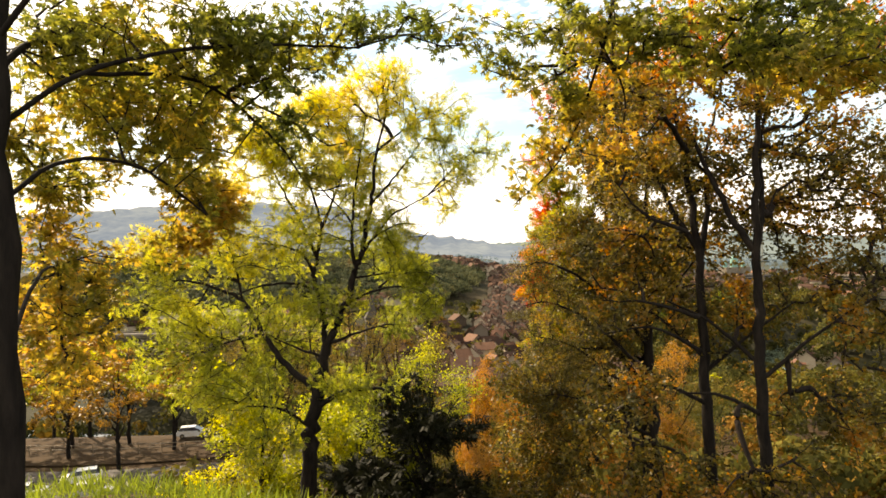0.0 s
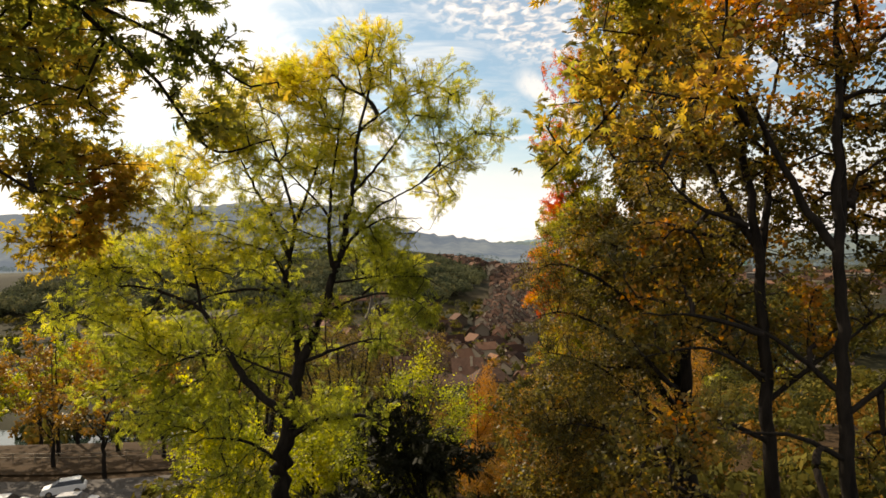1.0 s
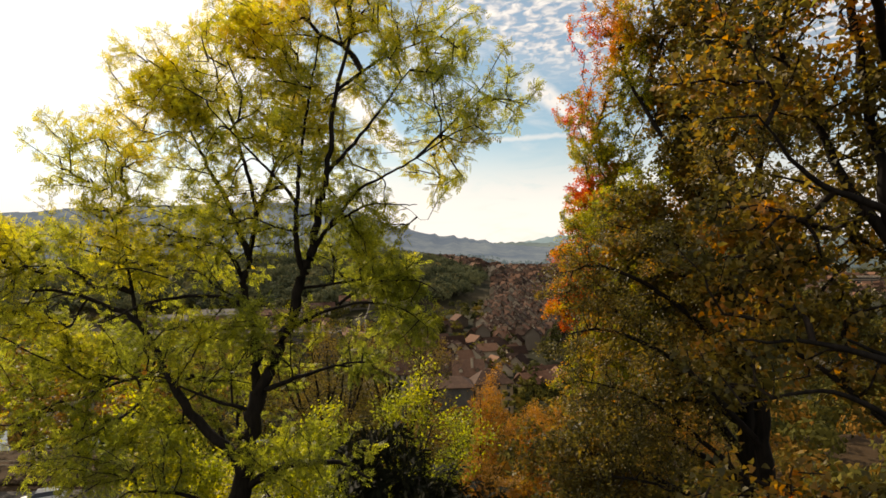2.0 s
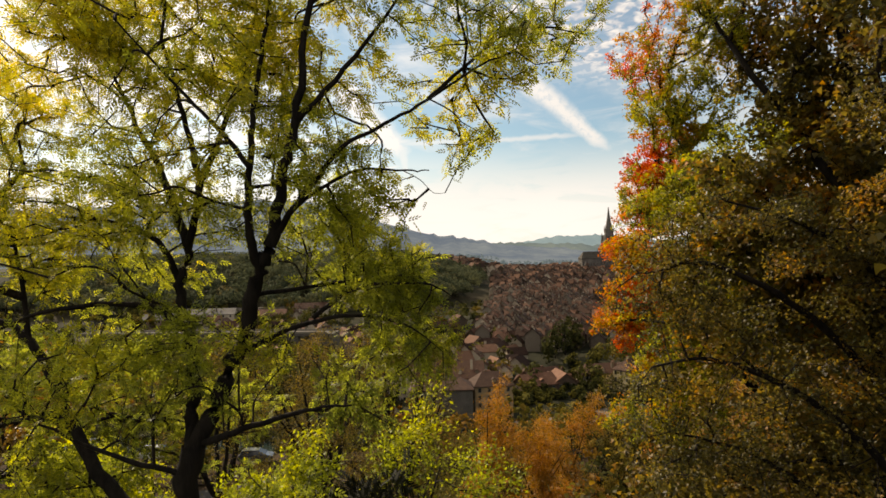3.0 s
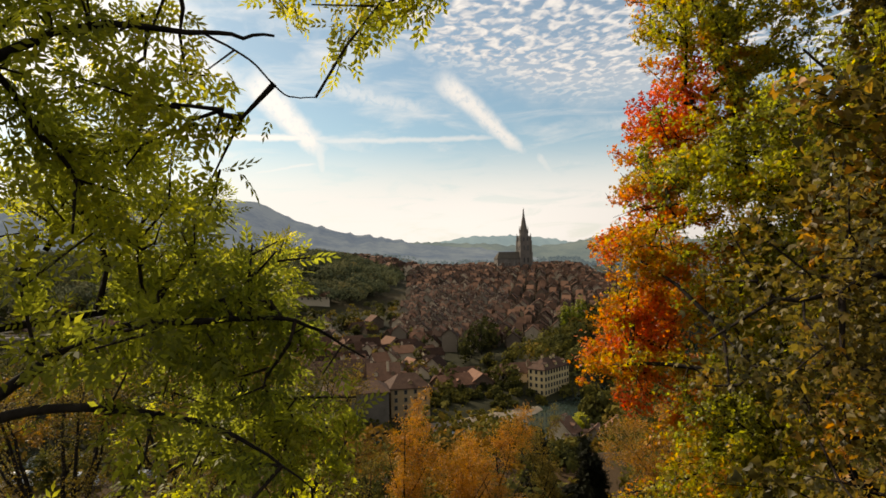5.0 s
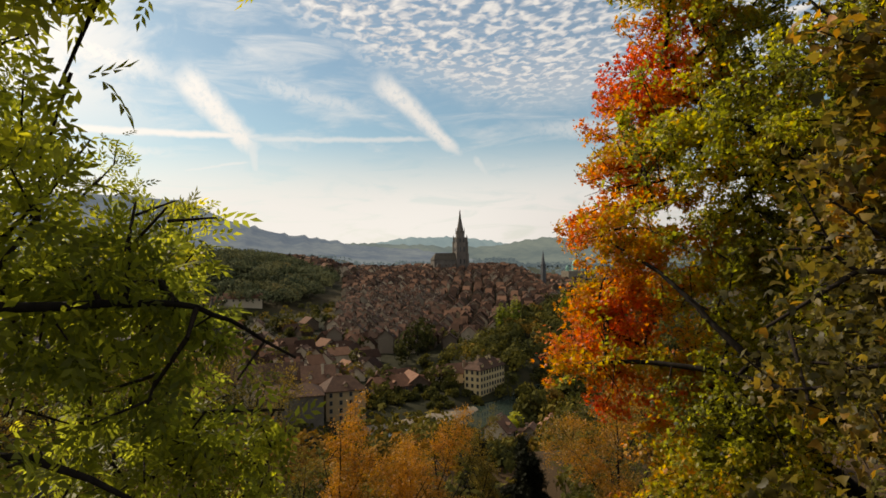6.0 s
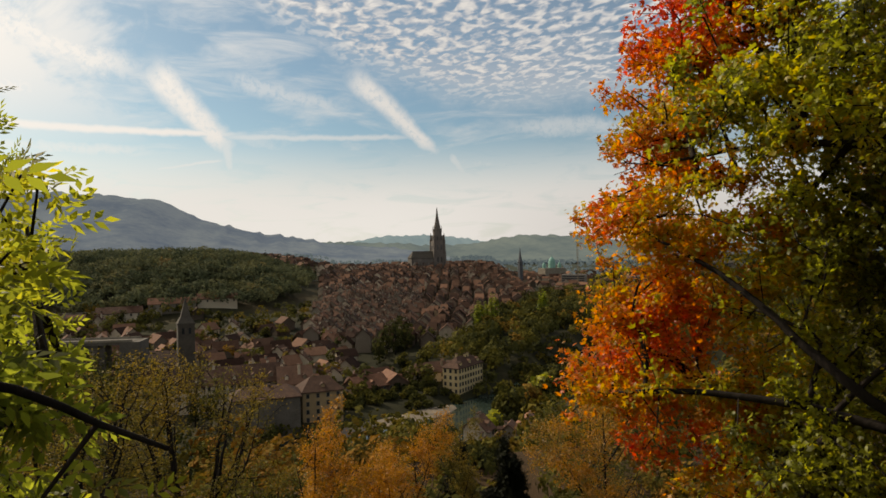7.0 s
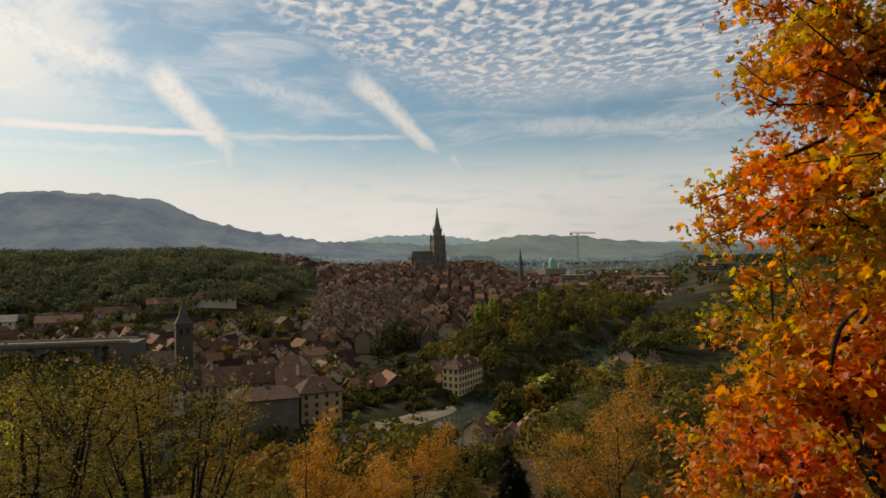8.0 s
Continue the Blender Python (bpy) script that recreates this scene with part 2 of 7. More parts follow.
OLIVE_LEAF = leaf_material("olive_leaf", [(0.0, (0.03, 0.04, 0.01)), (0.5, (0.078, 0.074, 0.015)), (1.0, (0.18, 0.12, 0.02))], 0.35, 0.6, 0.35, 0.12)
DARK_LEAF = leaf_material("evergreen_leaf", [(0.0, (0.007, 0.008, 0.004)), (1.0, (0.019, 0.021, 0.008))], 0.1, 0.7, 0.35, 0.1)
TOWN_LEAF = leaf_material("town_tree_leaf", [(0.0, (0.018, 0.021, 0.008)), (0.4, (0.048, 0.048, 0.013)), (0.7, (0.105, 0.09, 0.017)), (1.0, (0.19, 0.095, 0.018))], 0.2, 0.9, 0.14, 0.05)
# lighter and bluer than the town leaves: distance haze mixed into the leaf colour
HAZY_WOOD_LEAF = leaf_material("hazy_mixed_wood_leaf", [(0.0, (0.032, 0.042, 0.024)), (0.45, (0.085, 0.092, 0.046)), (0.75, (0.125, 0.118, 0.05)), (1.0, (0.17, 0.115, 0.045))], 0.2, 0.9, 0.12, 0.05)
GRASS = leaf_material("grass_blade", [(0.0, (0.06, 0.085, 0.012)), (1.0, (0.17, 0.2, 0.025))], 0.45)
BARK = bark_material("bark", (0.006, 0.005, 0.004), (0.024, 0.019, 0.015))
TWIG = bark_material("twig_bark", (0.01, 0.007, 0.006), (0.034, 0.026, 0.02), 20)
OCHRE = mottled("ochre_render", (0.34, 0.24, 0.12), (0.25, 0.17, 0.09), 0.4)
ROOF = roof_material("clay_roof", (0.028, 0.015, 0.01), (0.066, 0.036, 0.023), (0.155, 0.083, 0.052))
ROOF_RED = roof_material("red_tile_roof", (0.05, 0.024, 0.014), (0.115, 0.055, 0.032), (0.22, 0.11, 0.066))
PLASTER = mottled("plaster", (0.14, 0.113, 0.083), (0.43, 0.36, 0.26), 0.25, 0.9, 8, 0.1, 0.02, 0.7)
SANDSTONE = mottled("sandstone", (0.13, 0.11, 0.08), (0.25, 0.215, 0.165), 0.3, 0.9, 8, 0.3, 0.1)
MINSTER = mottled("weathered_sandstone", (0.07, 0.06, 0.052), (0.16, 0.14, 0.12), 0.12, 0.9, 9, 0.5, 0.3)
CREAM = mottled("cream_plaster", (0.4, 0.3, 0.145), (0.54, 0.42, 0.22), 0.3, 0.85, 8, 0.1, 0.02)
DULL_STONE = mottled("dull_sandstone", (0.04, 0.034, 0.026), (0.085, 0.072, 0.055), 0.3, 0.9, 8, 0.3, 0.1)
GREY_RENDER = mottled("stained_render", (0.07, 0.06, 0.047), (0.125, 0.108, 0.086), 0.2, 0.9, 8, 0.2, 0.03)
TIMBER = mottled("dark_timber", (0.05, 0.032, 0.022), (0.11, 0.07, 0.045), 0.8, 0.8)
SLATE = mottled("slate", (0.04, 0.042, 0.046), (0.08, 0.082, 0.088), 0.4, 0.6, 8, 0.2, 0.03)
COPPER = mottled("green_copper", (0.12, 0.25, 0.2), (0.2, 0.36, 0.3), 0.5, 0.6)
CONCRETE = mottled("concrete", (0.13, 0.115, 0.095), (0.24, 0.215, 0.18), 0.25, 0.9, 10, 0.2, 0.02)
ASPHALT = mottled("asphalt", (0.03, 0.027, 0.024), (0.075, 0.064, 0.054), 0.35, 0.85, 30, 0.3, 0.01)
GRAVEL = mottled("gravel", (0.09, 0.072, 0.05), (0.2, 0.16, 0.115), 0.3, 0.9, 20, 0.4, 0.05)
WHITE = mottled("white_paint", (0.62, 0.61, 0.58), (0.78, 0.77, 0.74), 0.5, 0.5, 6, 0.05)
STEEL = mottled("painted_steel", (0.16, 0.13, 0.09), (0.25, 0.2, 0.13), 0.5, 0.5)
RUBBER = mottled("rubber", (0.015, 0.015, 0.015), (0.03, 0.03, 0.03), 3.0, 0.85)


def island_mottled(name, a, b, c):
    """Many joined houses: each its own shade."""
    m, k, bsdf = material(name)
    isle = k.tree.nodes.new("ShaderNodeNewGeometry").outputs["Random Per Island"]
    g = k.noise(position(k), 0.5, 4, 0.65)
    k.put(bsdf.inputs["Base Color"], k.ramp(k.math("ADD", k.math("MULTIPLY", isle, 0.65), k.math("MULTIPLY", g, 0.35)), [(0.1, a), (0.5, b), (0.9, c)]))
    bsdf.inputs["Roughness"].default_value = 0.85
    bsdf.inputs["Specular IOR Level"].default_value = 0.12
    bump(k, bsdf, g, 0.4, 0.3)
    return m


ROOF_FAR = island_mottled("distant_tiles", (0.018, 0.008, 0.005), (0.055, 0.028, 0.017), (0.21, 0.11, 0.066))
PLASTER_FAR = island_mottled("distant_plaster", (0.025, 0.018, 0.012), (0.15, 0.115, 0.083), (0.56, 0.47, 0.34))


def glass_material():
    m, k, bsdf = material("window_glass")
    rnd = k.tree.nodes.new("ShaderNodeObjectInfo").outputs["Random"]
    k.put(bsdf.inputs["Base Color"], k.ramp(rnd, [(0.0, (0.012, 0.014, 0.017)), (1.0, (0.04, 0.042, 0.045))]))
    bsdf.inputs["Roughness"].default_value = 0.12
    return m


GLASS = glass_material()


def car_paint(name, colour):
    m, k, bsdf = material(name)
    dust = k.noise(local(k), 3.0, 5)
    k.put(bsdf.inputs["Base Color"], k.mix(k.step(dust, 0.45, 0.8, 0.0, 0.35), colour, (0.3, 0.27, 0.23)))
    bsdf.inputs["Roughness"].default_value = 0.28
    bsdf.inputs["Coat Weight"].default_value = 0.6
    return m


def ground_material():
    """Leaf-strewn earth and rough grass near by, parkland and gardens further off."""
    m, k, bsdf = material("leafy_ground")
    p = position(k)
    big, mid, fine = k.noise(p, 0.05, 4), k.noise(p, 0.7, 5, 0.6), k.noise(p, 9.0, 4, 0.7)
    earth = k.ramp(fine, [(0.3, (0.03, 0.02, 0.012)), (0.55, (0.075, 0.046, 0.02)), (0.75, (0.16, 0.085, 0.028))])
    grass = k.ramp(fine, [(0.3, (0.018, 0.024, 0.008)), (0.7, (0.05, 0.055, 0.014))])
    c = k.mix(k.step(k.math("ADD", k.math("MULTIPLY", big, 0.6), k.math("MULTIPLY", mid, 0.4)), 0.44, 0.56), earth, grass)
    sep = k.tree.nodes.new("ShaderNodeSeparateXYZ")
    k.put(sep.inputs[0], p)
    litter = k.ramp(fine, [(0.3, (0.022, 0.014, 0.008)), (0.55, (0.05, 0.031, 0.014)), (0.75, (0.12, 0.062, 0.022))])
    c = k.mix(k.step(sep.outputs[1], 52.0, 60.0), c, litter)
    meadow = k.ramp(k.noise(p, 0.012, 5, 0.6), [(0.35, (0.014, 0.014, 0.007)), (0.52, (0.026, 0.025, 0.011)), (0.7, (0.06, 0.044, 0.022))])
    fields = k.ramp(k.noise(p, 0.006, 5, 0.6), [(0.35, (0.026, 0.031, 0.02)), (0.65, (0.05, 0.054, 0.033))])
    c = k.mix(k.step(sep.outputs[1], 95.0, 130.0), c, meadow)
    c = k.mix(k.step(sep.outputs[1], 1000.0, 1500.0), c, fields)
    k.put(bsdf.inputs["Base Color"], c)
    bsdf.inputs["Roughness"].default_value = 0.95
    bsdf.inputs["Specular IOR Level"].default_value = 0.1
    bump(k, bsdf, k.math("ADD", mid, fine), 0.6, 0.06)
    return m


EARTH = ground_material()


def water_material():
    m, k, bsdf = material("river_water")
    p = position(k)
    bsdf.inputs["Base Color"].default_value = (0.02, 0.03, 0.024, 1)
    bsdf.inputs["Specular IOR Level"].default_value = 0.3
    bsdf.inputs["Roughness"].default_value = 0.08
    bump(k, bsdf, k.noise(p, 0.45, 5, 0.6, 0.5), 0.08, 0.06)
    return m


WATER = water_material()

# ---------------------------------------------------------------- building helpers


def thing(name, m, label, category, group="", kind=""):
    ob = new(name)
    ob.empty_display_size = 0.2
    ob.matrix_basis = m
    return tagged(ob, label, category, group, kind)


def link_mesh(name, mesh, mat, parent=None, label=""):
    mesh.materials.append(mat)
    ob = new(name, mesh)
    if parent is not None:
        ob.parent = parent
    if label:
        ob["label"] = label
    return ob


def part(name, bm, mat, parent=None, label=""):
    """One mesh object from a bmesh, under a thing or a part."""
    mesh = bpy.data.meshes.new(name)
    bmesh.ops.recalc_face_normals(bm, faces=bm.faces)
    bm.to_mesh(mesh)
    bm.free()
    return link_mesh(name, mesh, mat, parent, label)


def bulk(name, verts, faces, mat, parent=None, tone=None, label="", smooth=False):
    """A mesh object from arrays: verts (n, 3), faces (m, k)."""
    mesh = bpy.data.meshes.new(name)
    n, (m, k) = len(verts), faces.shape
    mesh.vertices.add(n)
    mesh.vertices.foreach_set("co", np.ascontiguousarray(verts, dtype=np.float32).ravel())
    mesh.loops.add(m * k)
    mesh.loops.foreach_set("vertex_index", np.ascontiguousarray(faces, dtype=np.int32).ravel())
    mesh.polygons.add(m)
    mesh.polygons.foreach_set("loop_start", np.arange(0, m * k, k, dtype=np.int32))
    if smooth:
        mesh.polygons.foreach_set("use_smooth", np.ones(m, dtype=bool))
    mesh.update(calc_edges=True)
    if tone is not None:
        layer = mesh.attributes.new("tone", "FLOAT", "FACE")
        layer.data.foreach_set("value", np.ascontiguousarray(tone, dtype=np.float32))
    return link_mesh(name, mesh, mat, parent, label)


def box(bm, x0, x1, y0, y1, z0, z1):
    v = [bm.verts.new(p) for p in ((x0, y0, z0), (x1, y0, z0), (x1, y1, z0), (x0, y1, z0), (x0, y0, z1), (x1, y0, z1), (x1, y1, z1), (x0, y1, z1))]
    for f in ((3, 2, 1, 0), (4, 5, 6, 7), (0, 1, 5, 4), (1, 2, 6, 5), (2, 3, 7, 6), (3, 0, 4, 7)):
        bm.faces.new([v[i] for i in f])


def prism(bm, outline, y0, y1):
    """An outline in x, z drawn along y."""
    a = [bm.verts.new((x, y0, z)) for x, z in outline]
    b = [bm.verts.new((x, y1, z)) for x, z in outline]
    bm.faces.new(a)
    bm.faces.new(b[::-1])
    for i in range(len(a)):
        j = (i + 1) % len(a)
        bm.faces.new((a[i], a[j], b[j], b[i]))


def spindle(bm, rings, sides, x=0.0, y=0.0, turn=0.0):
    """A turned form: rings of (radius, z); a radius of 0 closes it in a point."""
    rows = []
    for r, z in rings:
        if r <= 0:
            rows.append([bm.verts.new((x, y, z))])
        else:
            rows.append([bm.verts.new((x + r * math.cos(2 * math.pi * i / sides + turn), y + r * math.sin(2 * math.pi * i / sides + turn), z)) for i in range(sides)])
    for a, b in zip(rows, rows[1:]):
        for i in range(sides):
            j = (i + 1) % sides
            if len(a) == 1 and len(b) == 1:
                continue
            if len(b) == 1:
                bm.faces.new((a[i], a[j], b[0]))
            elif len(a) == 1:
                bm.faces.new((a[0], b[j], b[i]))
            else:
                bm.faces.new((a[i], a[j], b[j], b[i]))
    for row, flip in ((rows[0], True), (rows[-1], False)):
        if len(row) > 2:
            bm.faces.new(row[::-1] if flip else row)


def tubes(paths, sides):
    """Tapered tubes along paths of ((k, 3) points, (k,) radii): one vertex and one face array."""
    vs, fs, base = [], [], 0
    ang = np.arange(sides) * (2 * math.pi / sides)
    ring = np.stack([np.cos(ang), np.sin(ang)], 1)
    for pts, rad in paths:
        pts = np.asarray(pts, float)
        d = np.gradient(pts, axis=0)
        d /= np.linalg.norm(d, axis=1)[:, None] + 1e-9
        ref = np.where(np.abs(d[:, 2:3]) > 0.9, np.array([[1.0, 0, 0]]), np.array([[0, 0, 1.0]]))
        u = np.cross(d, ref)
        u /= np.linalg.norm(u, axis=1)[:, None] + 1e-9
        w = np.cross(d, u)
        rad = np.asarray(rad, float)
        v = pts[:, None] + rad[:, None, None] * (ring[None, :, :1] * u[:, None] + ring[None, :, 1:] * w[:, None])
        k = len(pts)
        vs.append(v.reshape(-1, 3))
        i = np.arange(k - 1)[:, None] * sides
        j, j2 = np.arange(sides)[None], (np.arange(sides)[None] + 1) % sides
        f = np.stack([i + j, i + j2, i + sides + j2, i + sides + j], -1).reshape(-1, 4) + base
        fs.append(f)
        base += k * sides
    return np.concatenate(vs), np.concatenate(fs)


def spline(points, per=6):
    """A smooth line through a few points (Catmull-Rom)."""
    p = np.asarray(points, float)
    p = np.vstack([2 * p[0] - p[1], p, 2 * p[-1] - p[-2]])
    out = []
    for i in range(1, len(p) - 2):
        for s in np.arange(per) / per:
            a, b, c, d = p[i - 1:i + 3]
            out.append(0.5 * (2 * b + (c - a) * s + (2 * a - 5 * b + 4 * c - d) * s * s + (3 * b - a - 3 * c + d) * s ** 3))
    out.append(p[-2])
    return np.array(out)


# ---------------------------------------------------------------- trees


def in_blobs(rng, blobs, count, shell=0.45, keep=None):
    """Points in a union of ellipsoids (x, y, z, rx, ry, rz), more of them near the skin."""
    w = np.array([b[3] * b[4] * b[5] for b in blobs]) ** 0.75
    pick = rng.choice(len(blobs), count * 2, p=w / w.sum())
    b = np.array(blobs, float)[pick]
    d = rng.normal(size=(count * 2, 3))
    d /= np.linalg.norm(d, axis=1)[:, None]
    r = rng.random(count * 2) ** shell
    p = b[:, :3] + d * b[:, 3:] * r[:, None]
    if keep is not None:
        p = p[keep(p)]
    return p[:count]


def grow(rng, limbs, targets, stride=0.35, thick=0.006, droop=0.1):
    """Let branches find every target from the given limbs. limbs: (points, r0, r1). Returns the limbs' tubes, the branches' tubes, and the
    branch tips as (points along the last stretch)."""
    limb_paths, nodes, plen, load = [], [], [], []
    for pts, r0, r1 in limbs:
        line = spline(pts)
        line[1:-1] += rng.normal(size=(len(line) - 2, 3)) * 0.025 * r0 / 0.15
        limb_paths.append((line, np.linspace(r0, r1, len(line))))
        seg = np.concatenate([[0], np.cumsum(np.linalg.norm(np.diff(line, axis=0), axis=1))])
        cut = int(len(line) * 0.25) if len(limb_paths) > 1 else int(len(line) * 0.6)
        for q, s in zip(line[cut:], seg[cut:]):
            nodes.append(q), plen.append(s * 0.5)
    room = len(nodes) + len(targets) * 14
    pos = np.zeros((room, 3))
    n = len(nodes)
    pos[:n] = nodes
    length = np.zeros(room)
    length[:n] = plen
    parent = np.full(room, -1)
    heading = np.zeros((room, 3))
    first = np.min(np.linalg.norm(targets[:, None] - pos[None, :n:3], axis=2), axis=1)
    chains = []
    for t in targets[np.argsort(first)]:
        gap = t - pos[:n]
        d = np.linalg.norm(gap, axis=1)
        bend = d - np.einsum("ij,ij->i", gap, heading[:n])          # rather straight on than back
        lift = np.maximum(0, pos[:n, 2] - t[2]) * 0.35          # rather from below than from above
        i = int(np.argmin(d + 0.18 * length[:n] + lift + 0.22 * bend * (parent[:n] >= 0)))
        dist = d[i]
        steps = max(1, min(12, int(round(dist / stride))))
        a, ids = pos[i].copy(), [i]
        side = rng.normal(size=3) * dist * 0.09
        for s in range(1, steps + 1):
            f = s / steps
            q = a + (t - a) * f + side * math.sin(math.pi * f)
            q[2] += droop * dist * math.sin(math.pi * f)
            q += rng.normal(size=3) * 0.02
            pos[n], length[n], parent[n] = q, length[i] + dist * f, ids[-1]
            h = q - pos[ids[-1]]
            heading[n] = h / (np.linalg.norm(h) + 1e-9)
            ids.append(n)
            n += 1
            if n >= room:
                break
        chains.append(ids)
        if n >= room - 14:
            break
    load = np.zeros(n)
    for ids in chains:
        load[ids[-1]] += 1
    for i in range(n - 1, -1, -1):
        if parent[i] >= 0:
            load[parent[i]] += load[i]
    rad = thick * np.maximum(load, 1) ** 0.42
    branches, tips = [], []
    for ids in chains:
        p = pos[ids]
        r = rad[ids].copy()
        r[0] = r[1] if len(r) > 1 else r[0]
        r[-1] *= 0.6
        if parent[ids[0]] >= 0 and len(p) > 1:                         # leave the parent in its own direction
            lead = np.linalg.norm(p[1] - p[0])
            p[1] = p[1] + 0.25 * lead * heading[ids[0]]
        if len(p) > 2 and r[0] > 0.008:
            fine = spline(p, 3)
            branches.append((fine, np.interp(np.linspace(0, len(p) - 1, len(fine)), np.arange(len(p)), r)))
        else:
            branches.append((p, r))
        tips.append(p[max(0, len(p) - 4):])
    return limb_paths, branches, tips


def leaf_sites(rng, tips, each, spread):
    """Places and outward directions for leaves along the branch tips."""
    ps, ds = [], []
    for p in tips:
        k = rng.poisson(each)
        if k == 0 or len(p) < 2:
            continue
        f = rng.random(k) ** 0.7 * (len(p) - 1)
        i = np.minimum(f.astype(int), len(p) - 2)
        q = p[i] + (p[i + 1] - p[i]) * (f - i)[:, None]
        d = (p[-1] - p[0])
        d = d / (np.linalg.norm(d) + 1e-6)
        ps.append(q + rng.normal(size=(k, 3)) * spread)
        ds.append(d + rng.normal(size=(k, 3)) * 0.75)
    p, d = np.concatenate(ps), np.concatenate(ds)
    d[:, 2] -= 0.15
    return p, d / (np.linalg.norm(d, axis=1)[:, None] + 1e-9)


def scatter(rng, template, faces, p, d, size, jitter=0.3, flat=0.6, roll=0.7, facing=None):
    """Copies of a leaf template (its stalk along +x, its blade facing +z) at p, pointing along d."""
    n = len(p)
    up = np.array([0, 0, 1.0]) * flat + rng.normal(size=(n, 3)) * roll
    if facing is not None:
        up = facing + rng.normal(size=(n, 3)) * roll
    y = np.cross(up, d)
    y /= np.linalg.norm(y, axis=1)[:, None] + 1e-9
    z = np.cross(d, y)
    s = size * (1 + (rng.random(n) - 0.5) * 2 * jitter)
    basis = np.stack([d, y, z], 1) * s[:, None, None]
    v = np.einsum("vi,nij->nvj", template, basis) + p[:, None]
    f = faces[None] + (np.arange(n) * len(template))[:, None, None]
    return v.reshape(-1, 3), f.reshape(-1, faces.shape[1])


def blade(x, y, ang, length, width, fold=0.12):
    """One folded leaflet of two triangles a side: a kite with its tip along ang."""
    c, s = math.cos(ang), math.sin(ang)
    pts = [(0, 0, 0), (0.45 * length, width / 2, fold * width), (length, 0, -0.1 * length), (0.45 * length, -width / 2, fold * width)]
    return [(x + px * c - py * s, y + px * s + py * c, pz) for px, py, pz in pts]


def ash_template():
    """A pinnate leaf: three pairs of leaflets and one at the end, unit length."""
    v = []
    for i in range(3):
        x = 0.22 + 0.22 * i
        for side in (1, -1):
            v += blade(x, 0.01 * side, side * radians(52 - 5 * i), 0.36, 0.145)
    v += blade(0.84, 0, 0, 0.34, 0.14)
    v = np.array(v)
    v[:, 2] -= 0.12 * v[:, 0] ** 2
    return v, np.arange(len(v)).reshape(-1, 4)


def palm_template(fingers, span, length, width):
    """A palmate leaf of separate leaflets."""
    v = []
    for i in range(fingers):
        a = radians(-span / 2 + span * i / (fingers - 1))
        v += blade(0.02, 0, a, length * (0.72 + 0.28 * math.cos(a)), width)
    v = np.array(v)
    v[:, 2] -= 0.25 * (v[:, 0] ** 2 + v[:, 1] ** 2)
    return v, np.arange(len(v)).reshape(-1, 4)


def maple_template():
    """A lobed maple leaf: a long middle lobe and two side lobes, folded along the veins."""
    v = [(0, 0, 0)]
    for a, r, z in ((-112, 0.5, -0.05), (-58, 0.88, -0.12), (-24, 0.36, 0.05), (0, 1.0, -0.16), (24, 0.36, 0.05), (58, 0.88, -0.12), (112, 0.5, -0.05)):
        v.append((r * math.cos(radians(a)) * 0.66 + 0.16, r * math.sin(radians(a)) * 0.66, z))
    return np.array(v), np.array([(0, 1, 2, 3), (0, 3, 4, 5), (0, 5, 6, 7)])


def maple_small_template():
    """The same leaf for boughs that are never near: two folded halves with three points."""
    v = np.array([(0, 0, 0), (0.1, -0.5, -0.06), (0.55, -0.2, 0.05), (0.85, 0, -0.15), (0.55, 0.2, 0.05), (0.1, 0.5, -0.06)])
    return v, np.array([(0, 1, 2, 3), (0, 3, 4, 5)])


def oval_template():
    v = np.array([(0, 0, 0), (0.45, 0.27, 0.06), (1, 0, -0.08), (0.45, -0.27, 0.06)])
    return v, np.array([[0, 1, 2, 3]])


def tuft_template(rng, blades):
    """A tuft of broad leaf planes lying in one loose layer, for crowns that stay far away."""
    v = []
    for i in range(blades):
        a = rng.random() * 6.283
        c, sn = math.cos(a), math.sin(a)
        o = rng.normal(size=3) * np.array([0.38, 0.38, 0.12])
        for px, py in ((-0.5, 0), (0, 0.34), (0.5, 0), (0, -0.34)):
            v.append((o[0] + px * c - py * sn, o[1] + px * sn + py * c, o[2] + rng.normal() * 0.1))
    return np.array(v), np.arange(len(v)).reshape(-1, 4)


def tangent(rng, out):
    d = np.cross(out, rng.normal(size=out.shape))
    return d / (np.linalg.norm(d, axis=1)[:, None] + 1e-9)


def tones(points, per, rng, fn, patch=1.2, amount=0.5):
    """A colour tone for every leaf, drifting over the crown in patches."""
    t = np.array([noise.noise(Vector(q) / patch) for q in points]) * amount
    t = t + fn(points) + rng.normal(size=len(points)) * 0.06
    return np.repeat(np.clip(t, 0, 1), per)


